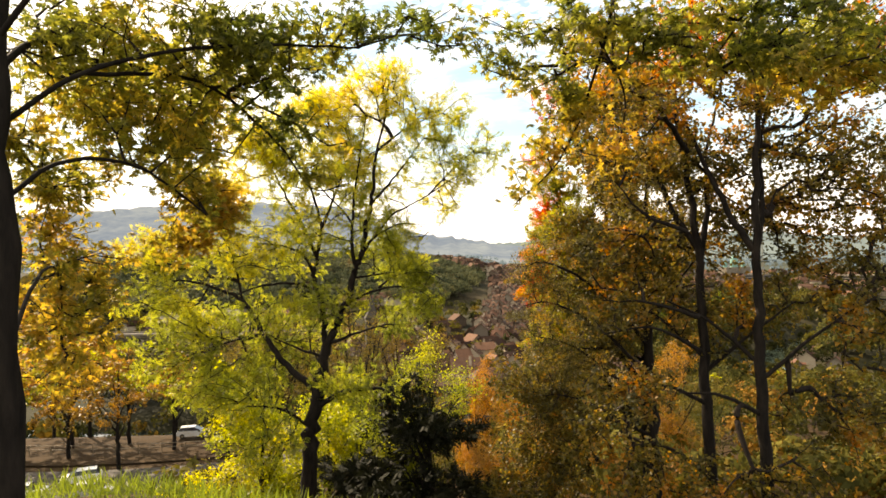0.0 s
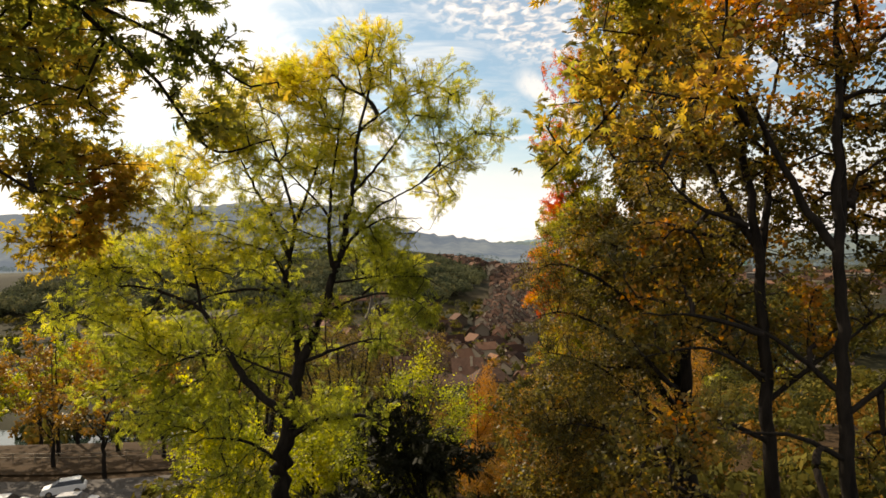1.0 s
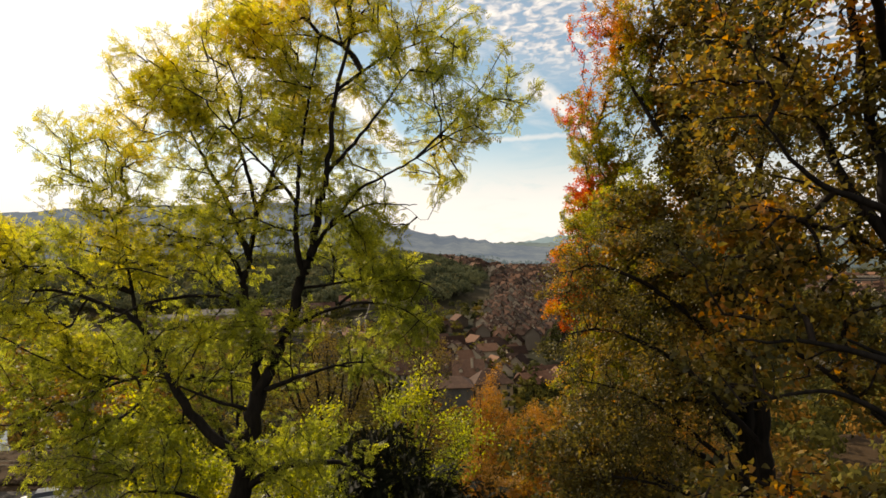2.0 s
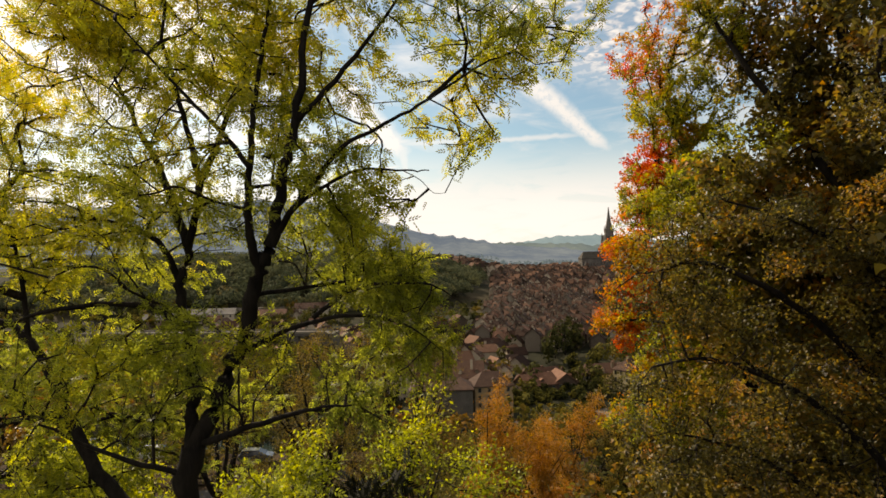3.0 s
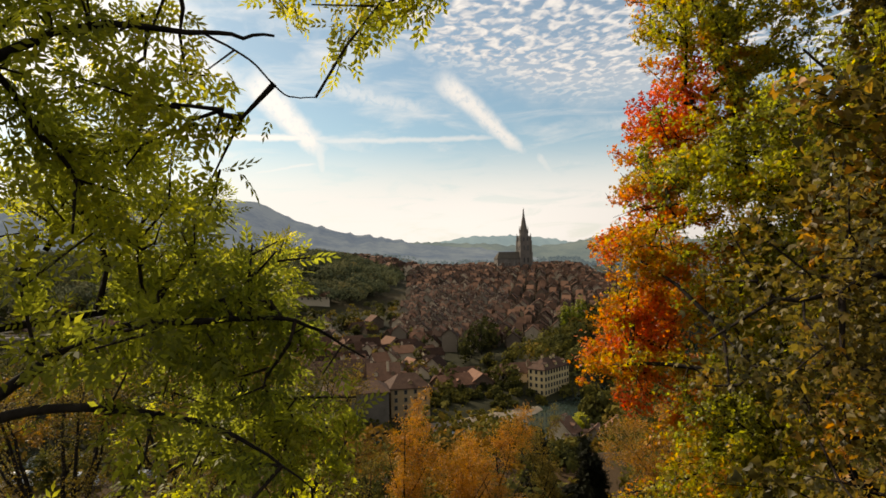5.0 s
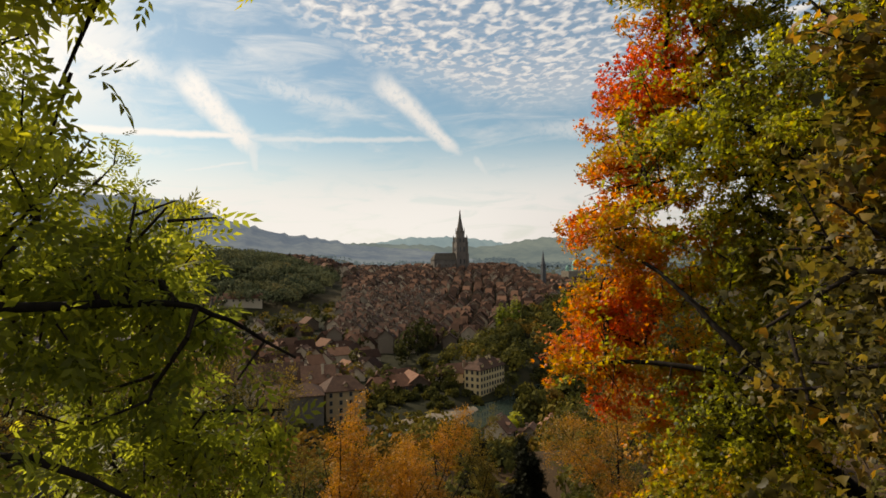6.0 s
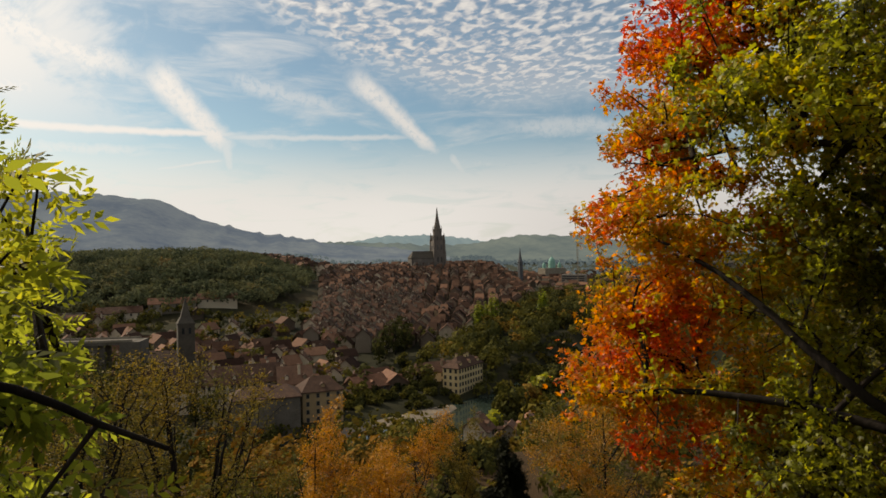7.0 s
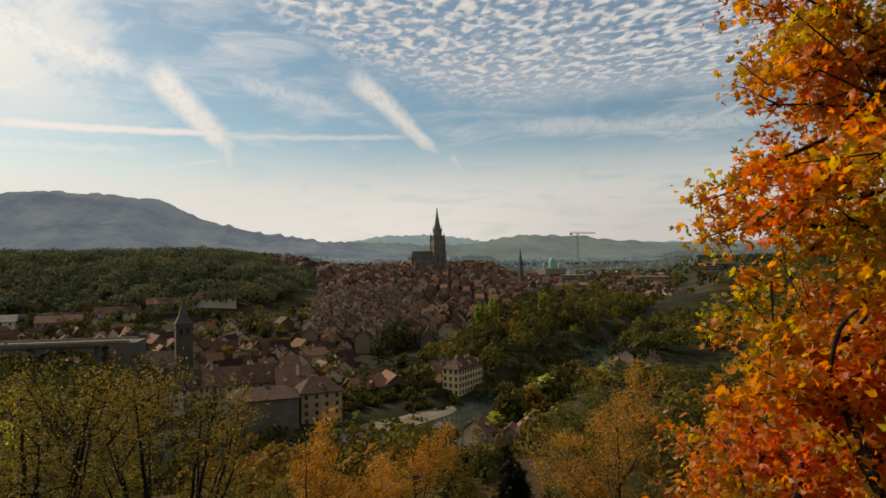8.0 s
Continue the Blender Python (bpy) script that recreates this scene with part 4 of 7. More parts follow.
def build_maple_b():
    rng = np.random.default_rng(23)
    limbs = [
        ([(6.6, 21.6, -5.5), (6.5, 21.4, -1), (6.45, 21.3, 2.0), (6.5, 21.4, 5), (6.3, 21.6, 8), (6.0, 21.8, 12.5)], 0.3, 0.06),
        ([(6.45, 21.3, 1.6), (5.6, 22.3, 3.2), (4.6, 23.0, 4.2), (3.7, 23.6, 4.9), (3.0, 23.9, 5.3)], 0.12, 0.02),
        ([(6.45, 21.3, 2.6), (4.7, 21.6, 4.2), (3.7, 22.2, 5.1), (3.3, 22.9, 5.8), (3.05, 23.7, 6.25)], 0.062, 0.01),
        ([(4.0, 22.0, 4.85), (3.5, 22.7, 5.0), (2.9, 23.3, 5.0), (2.7, 23.7, 4.9)], 0.04, 0.01),
        ([(6.5, 21.4, 4.8), (5.4, 22.2, 6.2), (4.4, 22.9, 7.2), (3.6, 23.5, 7.9)], 0.09, 0.015),
        ([(4.8, 22.6, 6.8), (3.9, 23.2, 6.9), (3.2, 23.7, 6.8)], 0.04, 0.01),
        ([(6.45, 21.3, 1.2), (5.0, 22.4, 2.0), (3.9, 23.1, 2.6), (3.0, 23.3, 2.8)], 0.08, 0.02),
        ([(6.4, 21.5, 6.6), (5.4, 22.4, 8.8), (4.7, 23.0, 10.4), (4.4, 23.4, 11.6)], 0.09, 0.02),
        ([(6.45, 21.3, 2.4), (5.2, 20.4, 3.2), (4.0, 19.9, 3.4)], 0.08, 0.02),
        ([(6.5, 21.4, 5.0), (5.4, 20.9, 5.6), (4.4, 21.2, 6.2), (3.7, 21.7, 6.7)], 0.07, 0.015),
        ([(6.5, 21.3, 0.2), (4.9, 20.8, 1.2), (3.4, 20.5, 2.0), (2.4, 20.3, 2.3)], 0.08, 0.02),
        ([(5.4, 20.9, 5.6), (4.6, 21.4, 7.2), (4.0, 21.9, 8.2)], 0.05, 0.012),
    ]
    blobs = [(3.1, 23.75, 6.4, 0.75, 0.75, 0.55), (3.05, 23.75, 5.5, 0.8, 0.75, 0.42), (3.5, 23.75, 7.6, 0.75, 0.75, 0.8), (3.0, 23.75, 4.95, 0.8, 0.75, 0.45), (3.6, 23.9, 5.9, 0.7, 0.55, 0.6), (4.3, 21.4, 7.2, 1.2, 1.1, 1.2), (3.4, 22.6, 7.2, 0.9, 0.8, 0.7),
             (4.2, 23.2, 6.0, 1.3, 1.0, 1.0), (4.3, 23.4, 7.9, 1.2, 0.9, 1.0), (4.3, 23.4, 9.8, 1.6, 1.2, 1.2), (5.0, 23.4, 11.8, 1.5, 1.2, 1.2), (6.2, 23.0, 13.8, 1.9, 1.6, 1.5),
             (4.0, 23.2, 4.6, 1.4, 1.0, 0.8), (3.8, 23.0, 3.0, 1.5, 1.2, 0.9), (4.2, 22.5, 1.2, 1.8, 1.5, 1.2), (2.6, 20.6, 2.2, 1.5, 1.2, 1.1), (3.0, 20.8, 0.2, 1.8, 1.4, 1.4),
             (5.2, 21.6, 8.8, 1.7, 1.5, 1.6), (5.2, 21.4, 5.8, 1.6, 1.4, 1.5), (4.9, 20.8, 3.6, 1.4, 1.2, 1.2), (7.2, 22.2, 10.5, 1.8, 1.8, 2.0), (7.2, 22.4, 6.4, 1.5, 1.5, 1.8), (5.6, 21.0, 11.5, 1.6, 1.5, 1.6),
             (4.0, 23.2, 8.9, 1.2, 1.0, 0.9), (5.2, 22.8, 9.9, 1.5, 1.2, 1.1), (6.4, 22.6, 8.6, 1.4, 1.2, 1.0), (6.9, 23.0, 12.0, 1.6, 1.3, 1.2), (4.1, 23.6, 12.0, 1.1, 1.0, 1.0),
             (2.75, 21.9, 6.6, 0.8, 0.6, 0.6), (2.8, 21.8, 5.6, 0.8, 0.6, 0.6), (3.0, 21.9, 7.6, 0.8, 0.6, 0.6), (3.3, 21.6, 4.6, 1.0, 0.7, 0.8), (3.9, 21.4, 5.4, 1.0, 0.7, 0.9), (4.0, 21.3, 6.6, 1.0, 0.7, 0.8),
             (3.35, 24.1, 7.15, 0.6, 0.6, 0.35), (3.8, 24.4, 6.9, 0.7, 0.6, 0.4), (3.5, 24.4, 6.3, 0.7, 0.6, 0.35), (3.4, 24.3, 5.75, 0.7, 0.6, 0.3), (3.9, 24.5, 7.7, 0.8, 0.6, 0.5), (3.3, 24.4, 5.1, 0.8, 0.6, 0.35),
             (5.2, 23.4, 6.4, 1.3, 0.9, 1.1), (6.3, 23.6, 7.4, 1.3, 1.0, 1.1), (6.0, 23.2, 5.0, 1.3, 0.9, 0.9),
             (2.9, 21.4, -1.6, 2.0, 1.5, 1.2), (5.8, 20.9, 7.6, 1.3, 0.8, 1.5), (6.8, 20.9, 6.0, 1.2, 0.8, 1.5), (7.0, 21.0, 9.2, 1.3, 0.8, 1.3), (3.6, 22.4, 4.2, 1.0, 0.9, 0.7)]

    def keep(p):
        x, y, z = p.T
        # how far each tier of boughs reaches out
        edge = np.interp(z, (3.9, 4.3, 4.65, 5.3, 5.62, 5.82, 6.05, 6.45, 6.8, 7.1, 7.45, 8.0, 8.5, 9.2, 10.0, 11.0, 12.0), (3.3, 2.8, 2.58, 2.55, 2.75, 3.25, 2.78, 2.76, 3.0, 3.05, 3.17, 3.25, 3.35, 3.35, 2.95, 2.9, 3.4))
        edge = edge - 0.13 + 0.1 * np.sin(7.1 * z + 2.0 * y) * np.sin(5.3 * y + 1.0)
        edge = edge - 0.2 * np.clip(24.2 - y, 0, 1.4) + 0.22 * np.maximum(0, 22.7 - y)
        pocket = (np.sin(4.6 * z + 1.3 * x + 0.8) * np.sin(3.7 * y + 2.1 * x) > 0.8) & (x < edge + 0.8)
        low = np.clip((4.2 - z) / 0.8, 0, 1)
        # boughs lie in tiers that droop outwards, with gaps between
        tier = np.sin(2 * math.pi * (z + 0.3 * (3.5 - x) + 0.12 * np.sin(2.3 * y + x)) / 0.52 + 1.0) + 0.6 * np.sin(3.1 * x + 2.2 * y + 1.7 * z)
        pocket = pocket | ((tier < -0.95) & (z > 4.3) & (z < 9.5) & (y > 22.6) & (x < edge + 1.6))
        thin = (z > 7.2) & (x > 3.4) & (np.sin(2.9 * x + 1.1 * z) + np.sin(2.6 * y + 2.3 * z + x) + np.sin(3.3 * z + 1.9 * x + 2) < np.where(y < 22.5, -0.3, -0.9 * (z > 8.2) - 9 * (z <= 8.2)))
        pocket = pocket | thin
        return (x > edge * (1 - low) + 0.8 * low) & ((z < 4.6) | ((y > 20.4) & (y < 25.3))) & ~pocket

    def tone(p):
        x, y, z = p.T
        lit = np.clip((y - 22.9) / 0.5, 0, 1) * np.clip((4.6 - x) / 0.8, 0, 1)

        def zone(z0, rz):
            return np.exp(-((z - z0) / rz) ** 2)

        # tiers of red, yellow-green and orange boughs one above the other
        far = lit * (0.32 + 0.3 * zone(8.05, 0.45) - 0.16 * zone(7.3, 0.2) * np.clip((24.6 - y) / 0.4, 0, 1) + 0.06 * zone(6.5, 0.3) + 0.22 * zone(5.2, 0.28) + 0.2 * zone(4.5, 0.25) - 0.2 * zone(9.0, 0.4) + 0.2 * zone(9.9, 0.5) + 0.5 * zone(11.8, 0.8))
        warm = 0.32 * np.clip((10.6 - z) / -0.8, 0, 1) * np.clip((5.2 - x) / 1.0, 0, 1)
        ember = 0.4 * np.exp(-((x - 2.9) / 0.5) ** 2 - ((y - 22.6) / 0.6) ** 2 - ((z - 4.2) / 0.35) ** 2)
        return 0.2 + far + np.maximum(warm - far, 0) + ember + 0.06 * zone(3.7, 0.5) - 0.08 * np.clip((6.3 - z) / 2.5, 0, 1)

    def at_rim(p):
        # the lit edge, where the leaves are small and crowded
        return keep(p) & (p[:, 0] < 5.0) & ((p[:, 1] > 21.3) | (p[:, 2] > 7.8)) & (p[:, 2] > 3.0) & (p[:, 2] < 13.0)

    def elsewhere(p):
        return keep(p) & ~at_rim(p)

    # outside the lit edge the browner leaf paints in the crown's shaded side
    tree = make_tree("maple_tree", "maple tree with green leaves turning orange and red", pose(0, 0, 0), limbs, blobs, 4100, 23, MAPLE_SMALL, 0.1, BROWN_LEAF, lambda p: tone(p) + 0.01, rng,
                     keep=elsewhere, thick=0.0055, spread=0.1, patch=0.8, amount=0.38, shell=0.42, inner=(2600, 0.13, lambda p: elsewhere(p) & (p[:, 0] > 4.6) & (p[:, 1] < 21.9) & (p[:, 2] < 7.5)))
    edge_blobs = [q for q in blobs if q[1] > 22.3 and 2.9 < q[2] < 13]
    targets = in_blobs(rng, edge_blobs + [blobs[5], blobs[18]], 4300, 0.5, at_rim)
    _, branches, tips = grow(rng, limbs[1:6], targets, 0.25, 0.004, 0.1)
    v, f = tubes(branches, 4)
    tagged(bulk("branchwork", v, f, TWIG, tree, smooth=True), kind="stuff")
    p, d = leaf_sites(rng, tips, 44, 0.05)
    ok = keep(p)
    p, d = p[ok], d[ok]
    v, f = scatter(rng, *MAPLE, p, d, 0.05, 0.4, 0.6, 0.6)
    tagged(bulk("crown", v, f, MAPLE_LEAF, tree, tones(p, 3, rng, tone, 0.6, 0.28)), kind="stuff")


def build_maple_a(seed, x, y, lean, blobs, label, red, keep, extra=()):
    rng = np.random.default_rng(seed)
    limbs = [
        ([(x + 0.15, y, -2.5), (x + 0.05, y, 1.5), (x, y, 4.0), (x + lean * 0.1, y, 6.4), (x + lean * 0.5, y + 0.1, 8.6), (x + lean, y + 0.2, 11.0)], 0.165, 0.05),
        ([(x, y, 6.3), (x - 0.6, y + 0.2, 7.4), (x - 1.1, y + 0.4, 8.8), (x - 1.5, y + 0.6, 10)], 0.095, 0.025),
        ([(x, y, 6.2), (x + 0.35, y + 0.3, 7.4), (x + 0.4, y + 0.4, 8.9), (x + 0.9, y + 0.5, 10.6)], 0.095, 0.025),
        ([(x, y, 3.6), (x - 1.0, y + 0.4, 4.6), (x - 1.9, y + 0.8, 5.1)], 0.06, 0.02),
        ([(x, y, 2.4), (x - 1.0, y - 0.2, 2.9), (x - 2.0, y - 0.2, 3.0)], 0.06, 0.02),
        ([(x, y, 3.2), (x + 1.1, y - 0.3, 4.2), (x + 2.2, y - 0.4, 5.0)], 0.06, 0.02),
    ] + list(extra)

    def tone(p):
        return 0.2 + red * np.clip((p[:, 2] - 9.0) / 2.5, 0, 1) + 0.06 * np.clip((2.5 - p[:, 2]) / 2, 0, 1)

    make_tree("maple_tree", label, pose(0, 0, 0), limbs, blobs, 1100, 20, MAPLE_SMALL, 0.11, BROWN_LEAF, tone, rng,
              keep=keep, thick=0.011, spread=0.1, patch=1.0, amount=0.5, shell=0.45, inner=(900, 0.12, lambda p: keep(p) & (p[:, 1] > 15.9)))


def build_chestnut():
    rng = np.random.default_rng(5)
    limbs = [
        ([(-3.93, 5.6, 0.5), (-3.95, 5.6, 3.5), (-3.98, 5.6, 6.5), (-4.1, 5.7, 8.3), (-4.0, 5.9, 10.5)], 0.19, 0.1),
        ([(-4.35, 5.6, 7.4), (-3.5, 6.0, 8.2), (-2.7, 6.5, 8.6), (-1.8, 7.0, 8.8), (-0.9, 7.2, 8.8)], 0.03, 0.012),
        ([(-4.35, 5.6, 6.6), (-3.9, 6.3, 7.4), (-3.5, 7.2, 7.5), (-3.1, 8.2, 7.0)], 0.03, 0.012),
        ([(-4.3, 5.7, 8.2), (-2.8, 5.5, 9.6), (-1.2, 5.4, 9.9), (0.4, 5.6, 9.6), (1.4, 5.9, 9.4)], 0.03, 0.012),
        ([(-4.3, 5.7, 8.0), (-4.6, 7.2, 9.0), (-4.5, 8.8, 9.0), (-4.2, 10.4, 8.3)], 0.05, 0.012),
        ([(-4.3, 5.6, 7.6), (-5.4, 6.8, 8.4), (-6.6, 8.2, 8.4)], 0.06, 0.015),
        ([(-4.5, 8.8, 9.0), (-4.8, 10.0, 9.0), (-4.6, 10.8, 8.2), (-4.3, 11.0, 7.2)], 0.03, 0.012),
        ([(-0.4, 5.4, 9.8), (1.6, 6.0, 9.9), (3.0, 7.0, 9.4), (3.9, 8.0, 8.8)], 0.04, 0.01),
        ([(-4.55, 8.0, 9.05), (-3.6, 8.6, 9.0), (-2.4, 9.0, 8.5), (-1.6, 9.0, 8.0)], 0.035, 0.01),
        ([(-4.0, 5.6, 5.4), (-4.6, 7.0, 6.2), (-5.1, 8.2, 6.3), (-5.5, 8.9, 5.4)], 0.028, 0.008),
        ([(-5.9, 7.4, 8.4), (-6.3, 9.2, 8.1), (-6.6, 10.5, 7.0), (-6.8, 11.0, 5.0)], 0.028, 0.008),
        # hanging shoots
        ([(-3.5, 6.2, 8.3), (-2.8, 7.3, 8.5), (-2.1, 8.0, 7.9), (-1.7, 8.2, 7.3), (-1.2, 8.2, 7.35)], 0.025, 0.007),
        ([(1.0, 5.7, 9.5), (2.0, 7.0, 9.3), (2.0, 8.2, 8.5), (1.6, 8.5, 7.6), (0.95, 8.4, 7.0)], 0.03, 0.007),
        ([(2.0, 7.6, 8.9), (2.5, 8.4, 8.4), (2.4, 8.7, 7.5)], 0.02, 0.006),
    ]
    blobs = [(-3.0, 7.2, 8.9, 1.1, 1.2, 0.6), (-2.0, 7.6, 8.9, 0.9, 1.0, 0.5), (-3.6, 8.2, 8.0, 1.0, 1.1, 0.7), (-4.4, 8.4, 8.6, 1.1, 1.2, 0.9), (-1.0, 7.6, 9.2, 0.8, 0.8, 0.3), (0.1, 7.4, 9.1, 0.7, 0.7, 0.3),
             (0.9, 7.8, 8.8, 0.45, 0.5, 0.4), (-6.2, 8.8, 8.0, 1.2, 1.6, 1.4), (1.8, 7.6, 9.2, 0.8, 0.7, 0.35), (3.4, 7.8, 9.0, 1.1, 0.8, 0.6), (4.6, 8.0, 8.8, 0.9, 0.8, 0.7),
             (-5.3, 8.8, 6.2, 0.8, 1.0, 0.9), (-3.2, 6.4, 10.0, 1.6, 1.4, 0.6), (-5.5, 8.8, 5.2, 0.7, 1.0, 0.9), (-3.5, 8.6, 7.2, 0.5, 0.7, 0.5),
             (-4.2, 10.6, 8.9, 0.8, 0.7, 0.6), (-4.3, 10.7, 7.9, 0.8, 0.7, 0.6), (-3.9, 10.7, 7.3, 0.6, 0.6, 0.5), (-4.5, 10.8, 6.8, 0.6, 0.6, 0.5), (-2.2, 9.0, 8.35, 0.55, 0.4, 0.35), (-1.65, 9.0, 8.0, 0.35, 0.35, 0.25), (-3.6, 9.0, 8.9, 0.9, 0.7, 0.6), (-5.2, 9.6, 8.9, 0.8, 0.8, 0.7),
             (-2.0, 8.0, 7.9, 0.35, 0.3, 0.25), (-1.6, 8.1, 7.5, 0.28, 0.25, 0.18), (-2.4, 7.8, 8.2, 0.3, 0.3, 0.2),
             (1.5, 8.5, 7.8, 0.45, 0.4, 0.5), (1.9, 8.4, 8.2, 0.5, 0.5, 0.5), (1.05, 8.4, 7.2, 0.25, 0.3, 0.3), (2.3, 8.6, 7.7, 0.5, 0.5, 0.4), (1.5, 8.5, 8.7, 0.6, 0.5, 0.4), (-3.8, 7.2, 8.75, 1.0, 0.8, 0.5), (-2.4, 7.2, 8.85, 0.9, 0.8, 0.4), (-1.2, 7.2, 8.95, 0.8, 0.7, 0.3), (2.2, 7.4, 8.95, 0.8, 0.7, 0.35), (3.8, 7.4, 8.6, 1.2, 0.7, 0.5),
             (-6.6, 10.6, 6.6, 0.8, 0.7, 1.3), (-6.8, 11.0, 4.9, 0.9, 0.7, 1.1), (-6.2, 10.4, 7.9, 0.9, 0.8, 0.6), (5.2, 8.6, 8.9, 1.0, 0.8, 0.6), (2.9, 7.6, 8.9, 0.8, 0.7, 0.4), (-2.6, 9.4, 9.4, 0.9, 0.7, 0.5), (-4.6, 7.6, 9.2, 1.2, 1.0, 0.6),
             (6.0, 8.8, 9.4, 1.2, 0.9, 0.7), (4.4, 7.6, 9.3, 1.1, 0.8, 0.5), (5.6, 8.2, 8.7, 1.0, 0.8, 0.4)]
    blobs += [(-4.2, 10.6, 8.8, 0.8, 0.7, 0.6), (-4.3, 10.7, 7.9, 0.8, 0.7, 0.6), (-3.9, 10.7, 7.3, 0.6, 0.6, 0.5), (-4.5, 10.8, 6.8, 0.6, 0.6, 0.5)]

    def keep(p):
        return (p[:, 2] > 7.5 - 0.9 * np.maximum(0, -p[:, 0] - 2.2)) | (p[:, 0] > 0.45) | (p[:, 1] > 10) | ((p[:, 0] < -1.2) & (p[:, 2] > 7.15))

    def tone(p):
        return 0.47 + 0.05 * (7.5 - p[:, 2]) - 0.2 * ((p[:, 0] > -2.6) & (p[:, 0] < 0.4)) + 0.16 * ((p[:, 0] > 0.4) & (p[:, 2] < 8.6)) + 0.14 * (p[:, 1] > 10) - 0.1 * (p[:, 2] > 8.5)

    make_tree("chestnut_tree", "horse chestnut with browning palmate leaves and dark trunk", pose(0, 0, 0), limbs, blobs, 2350, 9, CHEST, 0.088, CHESTNUT_LEAF, tone, rng,
              keep=keep, thick=0.007, spread=0.08, patch=0.9, amount=0.5, shell=0.5, flat=0.9, roll=0.5)


def build_maple_c():
    """The middle maple: drooping boughs of brown leaves that reach towards the path."""
    rng = np.random.default_rng(29)
    limbs = [
        ([(6.2, 19.8, -4.2), (6.15, 19.8, 0), (6.1, 19.8, 3.0), (6.15, 19.8, 6.0), (6.3, 19.7, 9.5)], 0.24, 0.05),
        ([(6.1, 19.8, 3.4), (5.0, 19.7, 4.8), (3.9, 19.6, 5.7), (2.9, 19.5, 6.1), (2.2, 19.5, 6.0)], 0.075, 0.012),
        ([(6.1, 19.8, 4.6), (5.2, 19.6, 5.9), (4.2, 19.5, 6.6), (3.2, 19.4, 6.9)], 0.065, 0.012),
        ([(6.1, 19.8, 2.4), (5.0, 19.4, 3.6), (3.9, 19.2, 4.5), (2.9, 19.3, 4.9), (2.2, 19.4, 4.8)], 0.07, 0.012),
        ([(6.1, 19.8, 1.4), (4.9, 19.8, 2.6), (3.7, 19.9, 3.5), (2.6, 20.0, 3.8)], 0.07, 0.012),
        ([(6.1, 19.8, 0.6), (4.8, 19.5, 1.4), (3.6, 19.3, 2.0), (2.4, 19.3, 2.1)], 0.06, 0.012),
        ([(6.1, 19.8, 5.6), (5.4, 19.3, 7.2), (4.9, 19.0, 8.4)], 0.06, 0.012),
        ([(6.1, 19.8, 4.0), (6.9, 19.2, 5.4), (7.7, 18.8, 6.6)], 0.06, 0.012),
    ]
    blobs = [(2.5, 19.5, 6.2, 0.8, 0.7, 0.45), (2.3, 19.5, 5.5, 0.8, 0.7, 0.4), (3.4, 19.5, 6.7, 1.0, 0.8, 0.4), (3.3, 19.4, 5.3, 1.0, 0.8, 0.6), (2.5, 19.7, 4.5, 0.9, 0.8, 0.5), (4.4, 19.4, 6.2, 1.1, 0.8, 0.9),
             (4.3, 19.3, 4.4, 1.1, 0.9, 0.8), (3.0, 19.8, 3.6, 1.1, 0.9, 0.5), (2.8, 19.5, 2.4, 1.2, 1.0, 0.7), (4.2, 19.5, 2.8, 1.2, 1.0, 0.8), (5.6, 19.3, 6.6, 1.0, 0.9, 0.9), (5.3, 19.0, 8.2, 1.1, 0.9, 0.8),
             (7.0, 19.2, 7.2, 1.2, 1.0, 1.0), (6.4, 19.3, 9.0, 1.2, 1.0, 0.9), (3.4, 19.6, 1.2, 1.3, 1.1, 0.8), (5.4, 19.4, 4.6, 1.0, 0.8, 0.9), (7.3, 19.2, 4.6, 1.1, 0.9, 1.0)]

    def keep(p):
        x, y, z = p.T
        tier = np.sin(2 * math.pi * (z + 0.25 * (4 - x) + 0.1 * np.sin(2.1 * y + x)) / 0.6) + 0.6 * np.sin(2.7 * x + 2.0 * y + z)
        edge = 1.75 + 0.15 * np.sin(5.1 * z + 1.0) + 0.9 * np.clip(z - 6.3, 0, 1) - 0.2 * np.clip(4.6 - z, 0, 1.5)
        return (x > edge) & (tier > -0.8) & (y > 18.7) & (y < 20.4)

    # the low tone puts the ash's shade on these boughs into the leaf colour
    make_tree("maple_tree", "maple tree with drooping boughs of brown and olive leaves", pose(0, 0, 0), limbs, blobs, 1500, 36, MAPLE, 0.052, BROWN_LEAF, lambda p: 0.12 + 0.05 * np.clip(p[:, 2] - 6.0, 0, 1), rng,
              keep=keep, thick=0.006, spread=0.08, patch=0.8, amount=0.45, shell=0.45)


